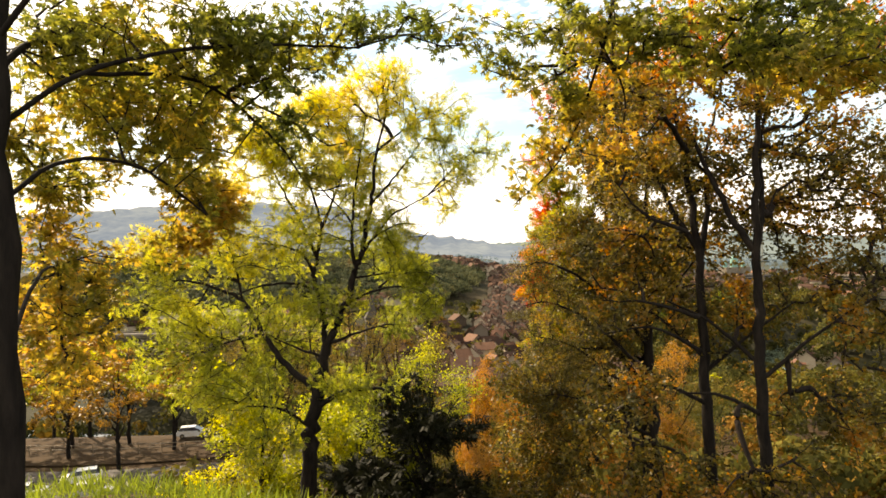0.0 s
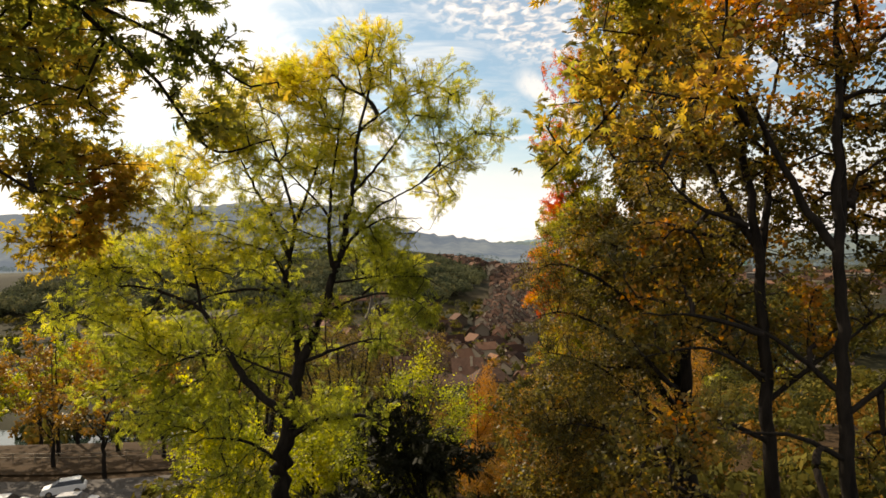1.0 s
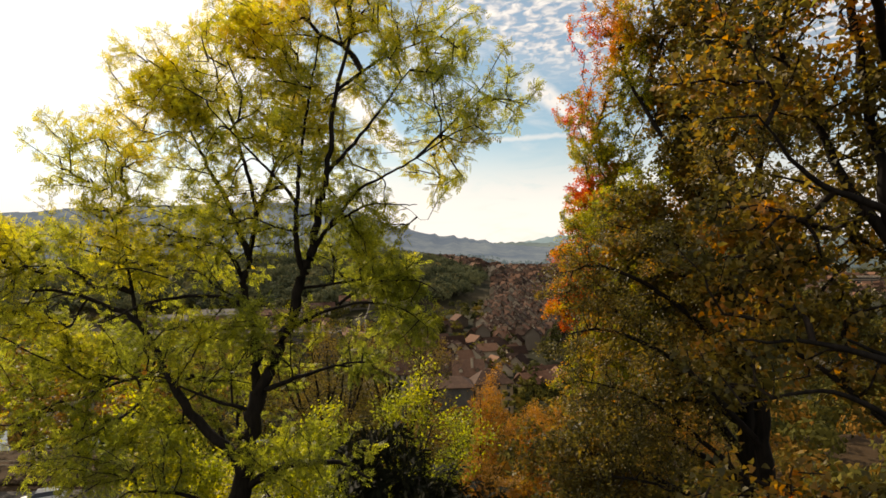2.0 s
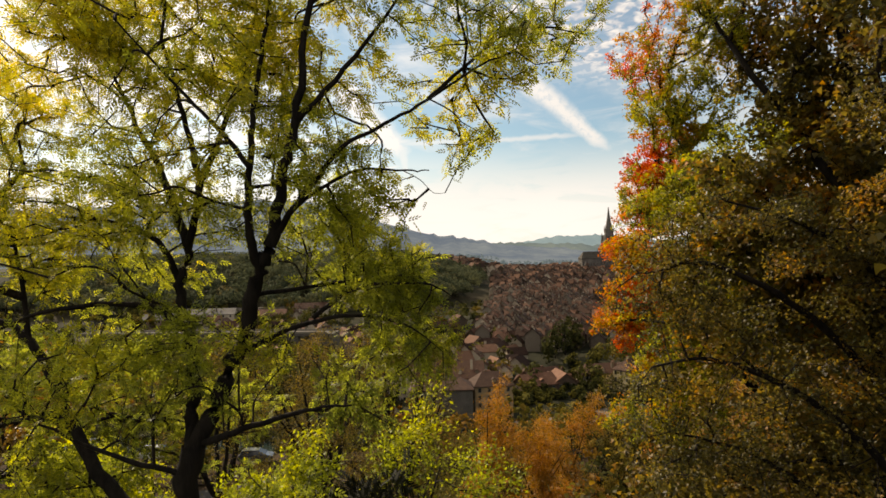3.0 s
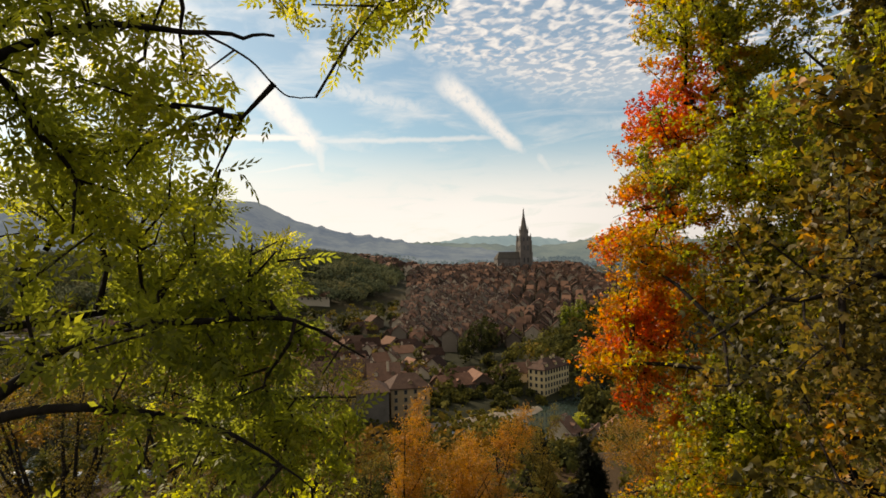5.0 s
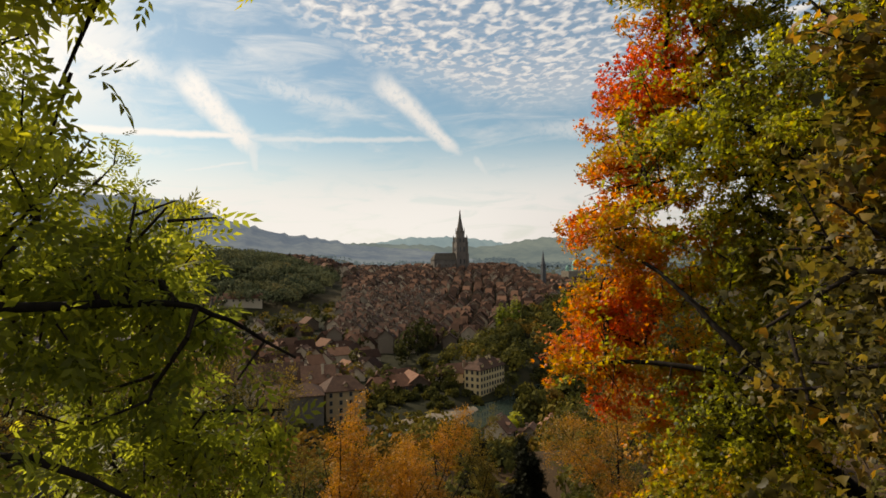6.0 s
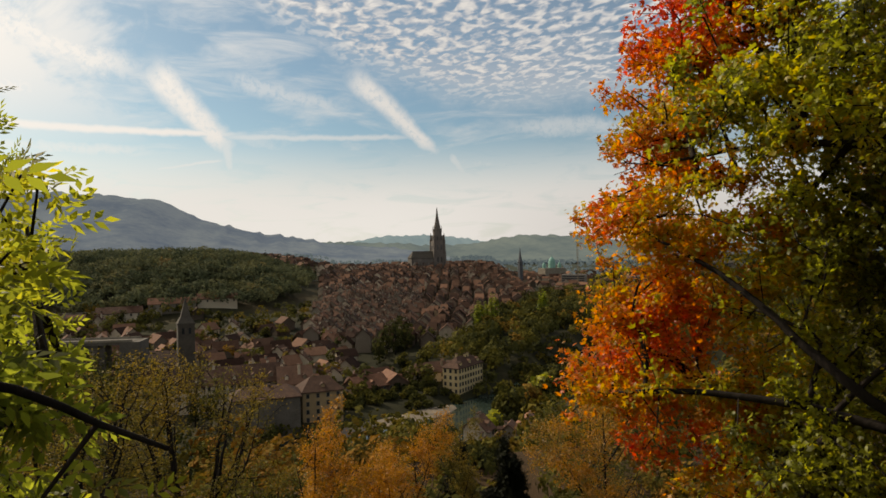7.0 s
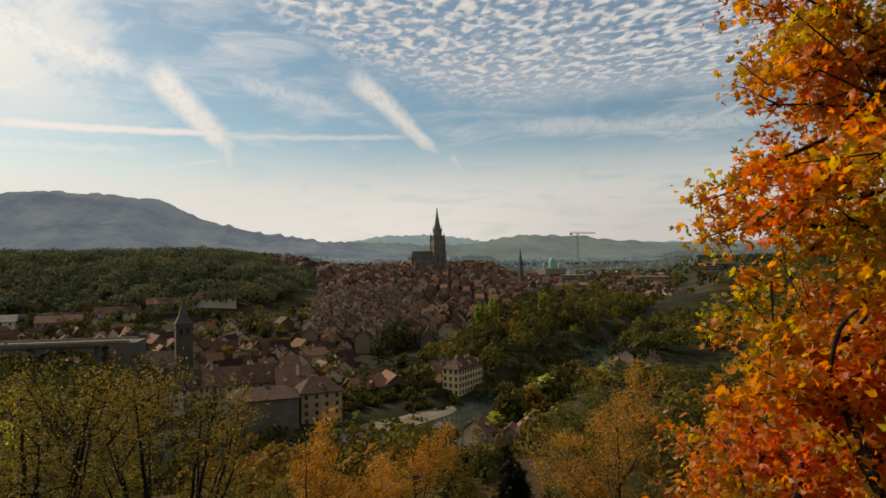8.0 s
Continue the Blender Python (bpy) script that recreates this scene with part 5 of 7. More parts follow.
build_ash()
build_maple_b()
build_maple_c()
build_maple_a(31, 6.5, 16.4, -0.5, [(5.0, 15.9, 10.0, 1.4, 1.2, 1.3), (4.1, 16.4, 8.6, 1.0, 1.0, 0.9), (6.2, 15.8, 11.5, 1.8, 1.5, 1.2), (4.4, 16.4, 6.4, 1.2, 1.0, 0.8), (4.1, 16.0, 4.9, 1.0, 1.0, 0.8),
                                    (4.2, 15.4, 3.0, 1.3, 1.1, 0.8), (5.0, 15.4, 0.8, 1.7, 1.2, 1.1), (3.5, 16.2, 1.8, 1.0, 1.0, 0.9), (3.1, 12.3, 9.3, 1.2, 0.9, 0.6), (4.4, 13.4, 9.8, 1.2, 1.0, 0.7), (6.4, 16.4, 8.6, 1.6, 1.2, 1.0), (6.9, 16.9, 4.6, 1.5, 1.0, 1.2), (5.2, 17.0, 6.8, 1.3, 0.9, 1.0), (7.2, 17.2, 6.8, 1.3, 0.8, 1.0), (5.6, 17.2, 5.2, 1.3, 0.8, 0.9)],
              "maple tree with dark slender stems and red-orange crown", 0.36, lambda p: (p[:, 0] > 1.7 + 1.3 * (p[:, 1] > 13.5) - 0.12 * np.maximum(0, 4 - p[:, 2])) & ~((p[:, 1] < 15.7) & (np.abs(p[:, 0] - 6.1) < 0.7) & (p[:, 2] > 1.4) & (p[:, 2] < 8.2)),
              [([(6.0, 15.7, 8.8), (4.8, 14.2, 9.6), (3.6, 12.8, 9.6), (2.7, 12.0, 8.9)], 0.07, 0.015), ([(6.1, 15.6, 4.7), (4.9, 15.4, 5.1), (3.7, 15.3, 5.2)], 0.06, 0.012),
               ([(5.9, 15.6, 6.8), (4.8, 15.5, 7.3), (4.1, 15.4, 8.1)], 0.06, 0.012), ([(6.1, 15.6, 3.9), (4.9, 15.3, 4.5), (3.7, 15.2, 4.4)], 0.05, 0.012)])
build_maple_a(37, 7.35, 15.2, 0.3, [(8.2, 15.8, 10.6, 1.8, 1.5, 1.6), (9.8, 15.8, 8.6, 1.5, 1.3, 1.4), (9.8, 15.2, 5.0, 1.4, 1.2, 1.2), (8.8, 15.4, 2.2, 1.6, 1.1, 1.0),
                                    (7.2, 15.0, 0.6, 2.0, 1.2, 0.9), (10.2, 15.4, 2.5, 1.5, 1.2, 1.4), (10.6, 14.6, 10.8, 1.7, 1.5, 1.5), (10.8, 15.2, 6.8, 1.4, 1.3, 1.5), (8.0, 16.2, 8.8, 1.4, 1.0, 1.0), (8.9, 17.0, 6.9, 1.3, 0.8, 1.0), (8.3, 17.0, 4.8, 1.3, 0.8, 1.0), (10.6, 16.6, 8.2, 1.4, 0.8, 1.0), (8.6, 16.4, 7.6, 1.2, 0.8, 0.8), (9.4, 16.6, 5.9, 1.2, 0.8, 0.8), (6.9, 17.2, 7.9, 1.0, 0.8, 0.7), (10.4, 16.8, 6.8, 1.2, 0.8, 0.8)],
              "maple tree with dark trunk and thinning brown-green leaves", 0.3, lambda p: (p[:, 0] > 4.5) & ~((p[:, 1] < 15.9) & (np.abs(p[:, 0] - 7.2) < 0.8) & (p[:, 2] > 1.4) & (p[:, 2] < 8.2)))
build_chestnut()


def simple_limbs(rng, h, r, forks, lean=0.6):
    """A trunk with some rising limbs for a tree of height h."""
    limbs = [([(0, 0, -1.5), (0.05, 0, h * 0.2), (rng.normal() * 0.1, rng.normal() * 0.1, h * 0.5), (rng.normal() * 0.2, rng.normal() * 0.2, h * 0.9)], r, r * 0.15)]
    for i in range(forks):
        a, z0 = rng.random() * 6.28, h * (0.2 + 0.4 * rng.random())
        reach, up = h * 0.16 * (0.7 + 0.6 * rng.random()), h * 0.25
        c, s = math.cos(a), math.sin(a)
        limbs.append(([(0, 0, z0), (c * reach * 0.5, s * reach * 0.5, z0 + up * 0.45), (c * reach, s * reach, z0 + up)], r * 0.4, r * 0.1))
    return limbs


def round_tree(name, label, x, y, h, w, mat, tone_mid, seed, count=260, each=30, size=0.16, group="", r=0.16, base=0.3, sway=0.25, top=1.0, z=None):
    """A mid-distance tree standing on the slope."""
    rng = np.random.default_rng(seed)
    blobs = [(rng.normal() * w * 0.28, rng.normal() * w * 0.28, h * (base + (0.93 - base) * f), w * (0.5 - 0.28 * f * top) * (0.8 + 0.4 * rng.random()), w * (0.5 - 0.28 * f * top), h * 0.13)
             for f in np.linspace(0.05, 1, 8)]
    z = hgt(x, y) if z is None else z
    return make_tree(name, label, pose(x, y, z - 0.1, 0, 0, rng.random() * 360), simple_limbs(rng, h, r, 6), blobs, count, each, OVAL, size, mat,
                     lambda p: tone_mid + sway * (p[:, 2] / h - 0.5), rng, stride=0.5, thick=0.006, spread=0.16, patch=1.8, amount=0.5, group=group, sides=6)


def yew(x, y, h, w, seed):
    """A dark evergreen with drooping sprays."""
    rng = np.random.default_rng(seed)
    blobs = [(rng.normal() * w * 0.12, rng.normal() * w * 0.12, h * f, w * (0.55 - 0.42 * f), w * (0.55 - 0.42 * f), h * 0.12) for f in np.linspace(0.12, 0.95, 8)]
    needle = np.array(sum([blade(0.12 * i, 0, s * radians(48), 0.42, 0.1) for i in range(5) for s in (1, -1)], []))
    tmpl = (needle, np.arange(len(needle)).reshape(-1, 4))
    make_tree("yew_tree", "dark green bushy yew with feathery shoots", pose(x, y, hgt(x, y) - 0.1), simple_limbs(rng, h, 0.2, 8), blobs, 760, 10, tmpl, 0.42, DARK_LEAF,
              lambda p: 0.4 + 0 * p[:, 0], rng, stride=0.5, spread=0.12, patch=1.0, amount=0.4)


yew(-1.1, 23.6, 6.7, 8.0, 3)
yew(13.7, 70.0, -9.6 - hgt(13.7, 70.0), 4.2, 5)
yew(20.2, 75.0, -11.6 - hgt(20.2, 75.0), 3.6, 6)
round_tree("maple_sapling", "young maple with bright yellow-green leaves", -1.7, 26.4, 8.9, 3.3, LIME_LEAF, 0.32, 41, 420, 36, 0.1)
round_tree("maple_sapling", "young maple with bright yellow-green leaves", -6.4, 31.0, 8.3, 4.6, LIME_LEAF, 0.42, 42, 420, 40, 0.15)
round_tree("maple_sapling", "young maple with bright yellow-green leaves", -9.0, 29.0, 9.0, 5.4, LIME_LEAF, 0.55, 43, 420, 40, 0.15)
for i, (gx, gy, top_z, gw) in enumerate(((1.4, 53.0, -2.5, 3.2), (8.1, 58.5, -4.2, 3.2), (16.6, 50.0, 0.0, 4.4), (5.0, 55.0, -4.8, 2.8))):
    round_tree("hornbeam_tree", "slender hornbeam with golden-orange autumn leaves", gx, gy, top_z - hgt(gx, gy), gw, GOLD_LEAF, 0.74 - 0.1 * (i == 2), 50 + i, 480, 46, 0.115, "golden trees on the slope", top=0.75)
for i, (gx, gy, top_z, gw) in enumerate(((-0.6, 62.0, -7.0, 6.0), (22.0, 62.0, -3.6, 6.0), (26.5, 68.0, -5.0, 7.0), (8.6, 70.0, -10.5, 5.0))):
    round_tree("lime_tree", "lime tree with olive-yellow leaves and dark branches", gx, gy, top_z - hgt(gx, gy), gw, OLIVE_LEAF, 0.5, 73 + i, 300, 26, 0.16,
               "trees on the wooded slope")
round_tree("lime_tree", "slim lime tree with yellow-olive leaves", 13.1, 66.0, -6.4 - hgt(13.1, 66.0), 2.4, OLIVE_LEAF, 0.75, 79, 300, 26, 0.15)



def vase_tree(x, y, top_z, w, seed):
    """A thinning tree whose dark limbs rise and spread from a low fork."""
    rng = np.random.default_rng(seed)
    z0 = hgt(x, y) - 0.1
    h = top_z - z0
    fork = h * 0.42
    limbs = [([(0, 0, -1.0), (0.1, 0.05, fork * 0.5), (0, 0, fork)], 0.26, 0.19)]
    blobs = []
    for i in range(6):
        a = i * 1.05 + rng.uniform(-0.3, 0.3)
        c, sn, reach, up = math.cos(a), math.sin(a), w * rng.uniform(0.28, 0.45), h * rng.uniform(0.4, 0.54)
        mid = (c * reach * 0.55, sn * reach * 0.55, fork + up * 0.42)
        limbs.append(([(0, 0, fork - 0.2), (c * reach * 0.3, sn * reach * 0.3, fork + up * 0.16), mid, (c * reach * 0.8, sn * reach * 0.8, fork + up * 0.75), (c * reach, sn * reach, fork + up)], 0.15, 0.025))
        b = a + rng.uniform(0.5, 0.9) * (1 if i % 2 else -1)
        limbs.append(([mid, (mid[0] + math.cos(b) * w * 0.12, mid[1] + math.sin(b) * w * 0.12, mid[2] + up * 0.16), (mid[0] + math.cos(b) * w * 0.22, mid[1] + math.sin(b) * w * 0.22, mid[2] + up * 0.4)], 0.08, 0.016))
        blobs.append((c * reach, sn * reach, fork + up * 0.9, w * 0.18, w * 0.18, h * 0.1))
        blobs.append((c * reach * 0.9, sn * reach * 0.9, fork + up * 0.5, w * 0.16, w * 0.16, h * 0.09))
        blobs.append((c * reach, sn * reach, fork + up * 0.12, w * 0.15, w * 0.15, h * 0.08))
    blobs.append((0, 0, h * 0.9, w * 0.25, w * 0.25, h * 0.08))
    make_tree("ash_tree", "thinning tree with spreading dark limbs and sparse olive leaves", pose(x, y, z0), limbs, blobs, 640, 24, OVAL, 0.105, OLIVE_LEAF, lambda p: 0.78 + 0.2 * (p[:, 2] / h - 0.7), rng,
              stride=0.5, thick=0.013, spread=0.16, patch=1.6, amount=0.5, group="thinning trees on the slope", sides=6)


for vx, vy, vtop, vw, vseed in ((-7.3, 44.0, 3.2, 6.6, 81), (-3.6, 46.5, 2.9, 6.4, 82), (-12.4, 43.0, 3.0, 6.5, 83), (-9.6, 52.0, -1.0, 6.0, 84)):
    vase_tree(vx, vy, vtop, vw, vseed)

# ---------------------------------------------------------------- terrace edge, road ledge and parked cars


def strip(name, pts, half, lift, mat, label, category):
    """A ribbon laid on the ground along a line."""
    line = spline(np.array([(*p, 0.0) for p in pts]), 8)[:, :2]
    d = np.gradient(line, axis=0)
    d /= np.linalg.norm(d, axis=1)[:, None]
    nrm = np.stack([d[:, 1], -d[:, 0]], 1)
    offs = np.linspace(-half, half, 7)
    rows = np.stack([line + nrm * o for o in offs], 1)
    z = height(rows[..., 0], rows[..., 1]) + lift
    v = np.concatenate([rows, z[..., None]], -1).reshape(-1, 3)
    k = len(offs)
    i = (np.arange(len(line) - 1)[:, None] * k + np.arange(k - 1)[None]).reshape(-1)
    ob = bulk(name, v, np.stack([i, i + 1, i + k + 1, i + k], 1), mat)
    return tagged(ob, label, category, kind="structure")


strip("road", [(-140, 90), (-80, 74), (-58, 70.5), (-42, 70), (-26, 73), (-12, 82)], 5.0, 0.16, ASPHALT, "grey road with sun patches below the slope", "road")
strip("pavement", [(-140, 99.5), (-80, 83.5), (-58, 80), (-42, 79.5), (-28, 82)], 2.2, 0.2, EARTH, "footway strewn with dry leaves beside the road", "pavement")


def build_grass():
    """Rough grass on the lip of the terrace."""
    rng = np.random.default_rng(9)
    n = 15000
    x, y = rng.uniform(-15, -0.5, n), rng.uniform(6.8, 15.2, n)
    # the sward thins out in an uneven border
    edge = np.minimum(np.minimum(x + 15, -0.5 - x), np.minimum(y - 6.8, 15.2 - y)) + 0.5 * np.sin(1.9 * x + 0.7 * y) + 0.4 * np.sin(2.3 * y - x)
    ok = rng.random(n) < np.clip(edge / 2.4, 0, 1)
    x, y = x[ok], y[ok]
    n = len(x)
    p = np.stack([x, y, height(x, y)], 1)
    d = rng.normal(size=(n, 3)) * 0.45 + np.array([0, 0, 1.0])
    d /= np.linalg.norm(d, axis=1)[:, None]
    t = np.array([(0, 0.025, 0), (0, -0.025, 0), (0.6, -0.018, 0.03), (1.0, 0.0, 0.12)])
    v, f = scatter(rng, t, np.array([[0, 1, 2, 3]]), p, d, 0.34, 0.5, 0, 1)
    ob = bulk("grass", v, f, GRASS, None, tones(p, 1, rng, lambda q: 0.5 + 0 * q[:, 0], 1.5, 0.6))
    tagged(ob, "sunlit rough grass along the terrace edge", "grass", kind="stuff")


build_grass()


def build_car(label, m, paint):
    car = thing("car", m, label, "car", "parked cars")
    bm = bmesh.new()
    prism(bm, [(-2.1, 0.35), (-2.12, 0.75), (-1.95, 0.98), (-1.1, 1.02), (1.1, 0.98), (1.95, 0.8), (2.1, 0.6), (2.08, 0.3), (1.0, 0.24), (-1.0, 0.24)], -0.86, 0.86)
    bmesh.ops.bevel(bm, geom=bm.edges[:], offset=0.06, segments=2, affect="EDGES")
    part("body", bm, paint, car)
    bm = bmesh.new()
    low = [(-1.9, -0.8), (1.2, -0.8), (1.2, 0.8), (-1.9, 0.8)]
    high = [(-1.55, -0.62), (0.35, -0.62), (0.35, 0.62), (-1.55, 0.62)]
    a = [bm.verts.new((x, y, 0.98)) for x, y in low]
    b = [bm.verts.new((x, y, 1.44)) for x, y in high]
    bm.faces.new(a[::-1]), bm.faces.new(b)
    for i in range(4):
        bm.faces.new((a[i], a[(i + 1) % 4], b[(i + 1) % 4], b[i]))
    part("cabin", bm, GLASS, car, "dark glazed cabin")
    bm = bmesh.new()
    box(bm, -1.6, 0.4, -0.65, 0.65, 1.43, 1.49)
    bmesh.ops.bevel(bm, geom=bm.edges[:], offset=0.025, segments=1, affect="EDGES")
    part("roof", bm, paint, car)
    for x in (-1.3, 1.3):
        for y in (-0.8, 0.8):
            bm = bmesh.new()
            bmesh.ops.create_cone(bm, cap_ends=True, segments=16, radius1=0.32, radius2=0.32, depth=0.2, matrix=pose(x, y, 0.32, 90))
            wheel = part("wheel", bm, RUBBER, car)
            bm = bmesh.new()
            bmesh.ops.create_cone(bm, cap_ends=True, segments=12, radius1=0.2, radius2=0.18, depth=0.06, matrix=pose(x, y * 1.1, 0.32, 90))
            part("rim", bm, STEEL, wheel)
    for y in (-0.6, 0.6):
        bm = bmesh.new()
        box(bm, 2.0, 2.13, y - 0.16, y + 0.16, 0.62, 0.76)
        part("headlight", bm, GLASS, car)
    return car


CAR_WHITE, CAR_SILVER, CAR_DARK = car_paint("white_car_paint", (0.75, 0.75, 0.73)), car_paint("silver_car_paint", (0.4, 0.41, 0.42)), car_paint("dark_car_paint", (0.03, 0.035, 0.045))
for x, y, rot, paint, word in ((-42.5, 70.5, 205, CAR_WHITE, "white hatchback on the shaded road"), (-45.5, 65.8, 14, CAR_WHITE, "white car at the road's near edge"),
                               (-38.5, 66.0, 10, CAR_SILVER, "silver car parked at the road's near edge"), (-38, 90, 12, CAR_WHITE, "white car parked behind the railing"),
                               (-32, 88.5, 8, CAR_SILVER, "silver car parked behind the railing"), (-25, 88.0, 5, CAR_DARK, "dark car parked under the trees")):
    build_car(word, pose(x, y, hgt(x, y) + 0.18, 0, 0, rot), paint)


def build_railing():
    rail = thing("railing", pose(0, 0, 0), "thin steel railing along the footway", "railing")
    line = spline(np.array([(-80, 86.2, 0), (-60, 83.0, 0), (-45, 82.2, 0), (-30, 83.5, 0)]), 10)
    line[:, 2] = height(line[:, 0], line[:, 1]) + 1.25
    for dz in (0, -0.5):
        q = line + np.array([0, 0, dz])
        v, f = tubes([(q, np.full(len(q), 0.04))], 6)
        bulk("rail", v, f, STEEL, rail)
    for q in line[::2]:
        bm = bmesh.new()
        box(bm, q[0] - 0.04, q[0] + 0.04, q[1] - 0.04, q[1] + 0.04, q[2] - 1.3, q[2] + 0.03)
        part("post", bm, STEEL, rail)


build_railing()

# the tall row behind, from y 92 on, is added to shade the road
for i, (tx, ty, th, tw, tm) in enumerate(((-50, 80.3, 15, 9, 0), (-41, 75.6, 15, 9, 0), (-45.6, 87, 16, 10, 1), (-57, 78, 15, 9, 1), (-63, 84, 16, 9, 0), (-53, 86, 17, 10, 0), (-38, 84, 14, 9, 0), (-36, 93, 13, 8, 2), (-29, 79, 7, 4, 2),
                                          (-54, 92, 18, 11, 1), (-70, 77, 16, 10, 0), (-22, 92, 14, 9, 2), (-62, 96, 18, 11, 1), (-44, 98, 18, 11, 2), (-30, 104, 15, 9, 1), (-15, 100, 14, 8, 2), (-78, 96, 15, 9, 0))):
    round_tree("street_tree", "broad street tree with yellowing leaves beside the road", tx, ty, th, tw, (GOLD_LEAF, LIME_LEAF, OLIVE_LEAF)[tm], 0.42, 100 + i, 120, 26, 0.4, "street trees by the road", r=0.3, base=0.44)

# ---------------------------------------------------------------- the old town


def gabled(bm, w, d, e, rise, z0=-8.0):
    """Walls with gables; the ridge runs along x."""
    prism_pts = [(-d / 2, z0), (d / 2, z0), (d / 2, e), (0, e + rise), (-d / 2, e)]
    a = [bm.verts.new((-w / 2, y, z)) for y, z in prism_pts]
    b = [bm.verts.new((w / 2, y, z)) for y, z in prism_pts]
    bm.faces.new(a), bm.faces.new(b[::-1])
    for i in range(5):
        bm.faces.new((a[i], a[(i + 1) % 5], b[(i + 1) % 5], b[i]))


def roof_slabs(bm, w, d, e, rise, over=0.6, thick=0.35, hip=0.0):
    """Two thick roof slopes with overhanging eaves, hipped at the ends if wanted."""
    k = rise / (d / 2)
    ye, ze = d / 2 + over, e - over * k
    for s in (1, -1):
        lo = [(-w / 2 - over, s * ye, ze + 0.05), (w / 2 + over, s * ye, ze + 0.05), (w / 2 + over - hip, 0, e + rise + 0.05), (-w / 2 - over + hip, 0, e + rise + 0.05)]
        v0 = [bm.verts.new(p) for p in lo]
        v1 = [bm.verts.new((x, y, z + thick)) for x, y, z in lo]
        bm.faces.new(v0), bm.faces.new(v1[::-1])
        for i in range(4):
            bm.faces.new((v0[i], v0[(i + 1) % 4], v1[(i + 1) % 4], v1[i]))
    if hip:
        for s in (1, -1):
            x = s * (w / 2 + over)
            lo = [(x, -ye, ze + 0.05), (x, ye, ze + 0.05), (x - s * hip, 0, e + rise + 0.06)]
            v0 = [bm.verts.new(p) for p in lo]
            v1 = [bm.verts.new((p[0], p[1], p[2] + thick)) for p in lo]
            bm.faces.new(v0), bm.faces.new(v1[::-1])
            for i in range(3):
                bm.faces.new((v0[i], v0[(i + 1) % 3], v1[(i + 1) % 3], v1[i]))


def window(parent, x, y, z, w, h, axis, frame_mat=None):
    """A window proud of the wall: a light frame and a dark pane. axis: the wall's outward side, 'x' or 'y', with its sign."""
    s = -1 if axis[0] == "-" else 1
    bm = bmesh.new()
    if axis[1] == "y":
        box(bm, x - w / 2 - 0.16, x + w / 2 + 0.16, y - 0.08, y + 0.08, z - 0.16, z + h + 0.16)
    else:
        box(bm, x - 0.08, x + 0.08, y - w / 2 - 0.16, y + w / 2 + 0.16, z - 0.16, z + h + 0.16)
    ob = part("window", bm, frame_mat or SANDSTONE, parent)
    bm = bmesh.new()
    if axis[1] == "y":
        box(bm, x - w / 2, x + w / 2, y + s * 0.06 - 0.05, y + s * 0.06 + 0.05, z, z + h)
    else:
        box(bm, x + s * 0.06 - 0.05, x + s * 0.06 + 0.05, y - w / 2, y + w / 2, z, z + h)
    part("pane", bm, GLASS, ob)
    return ob


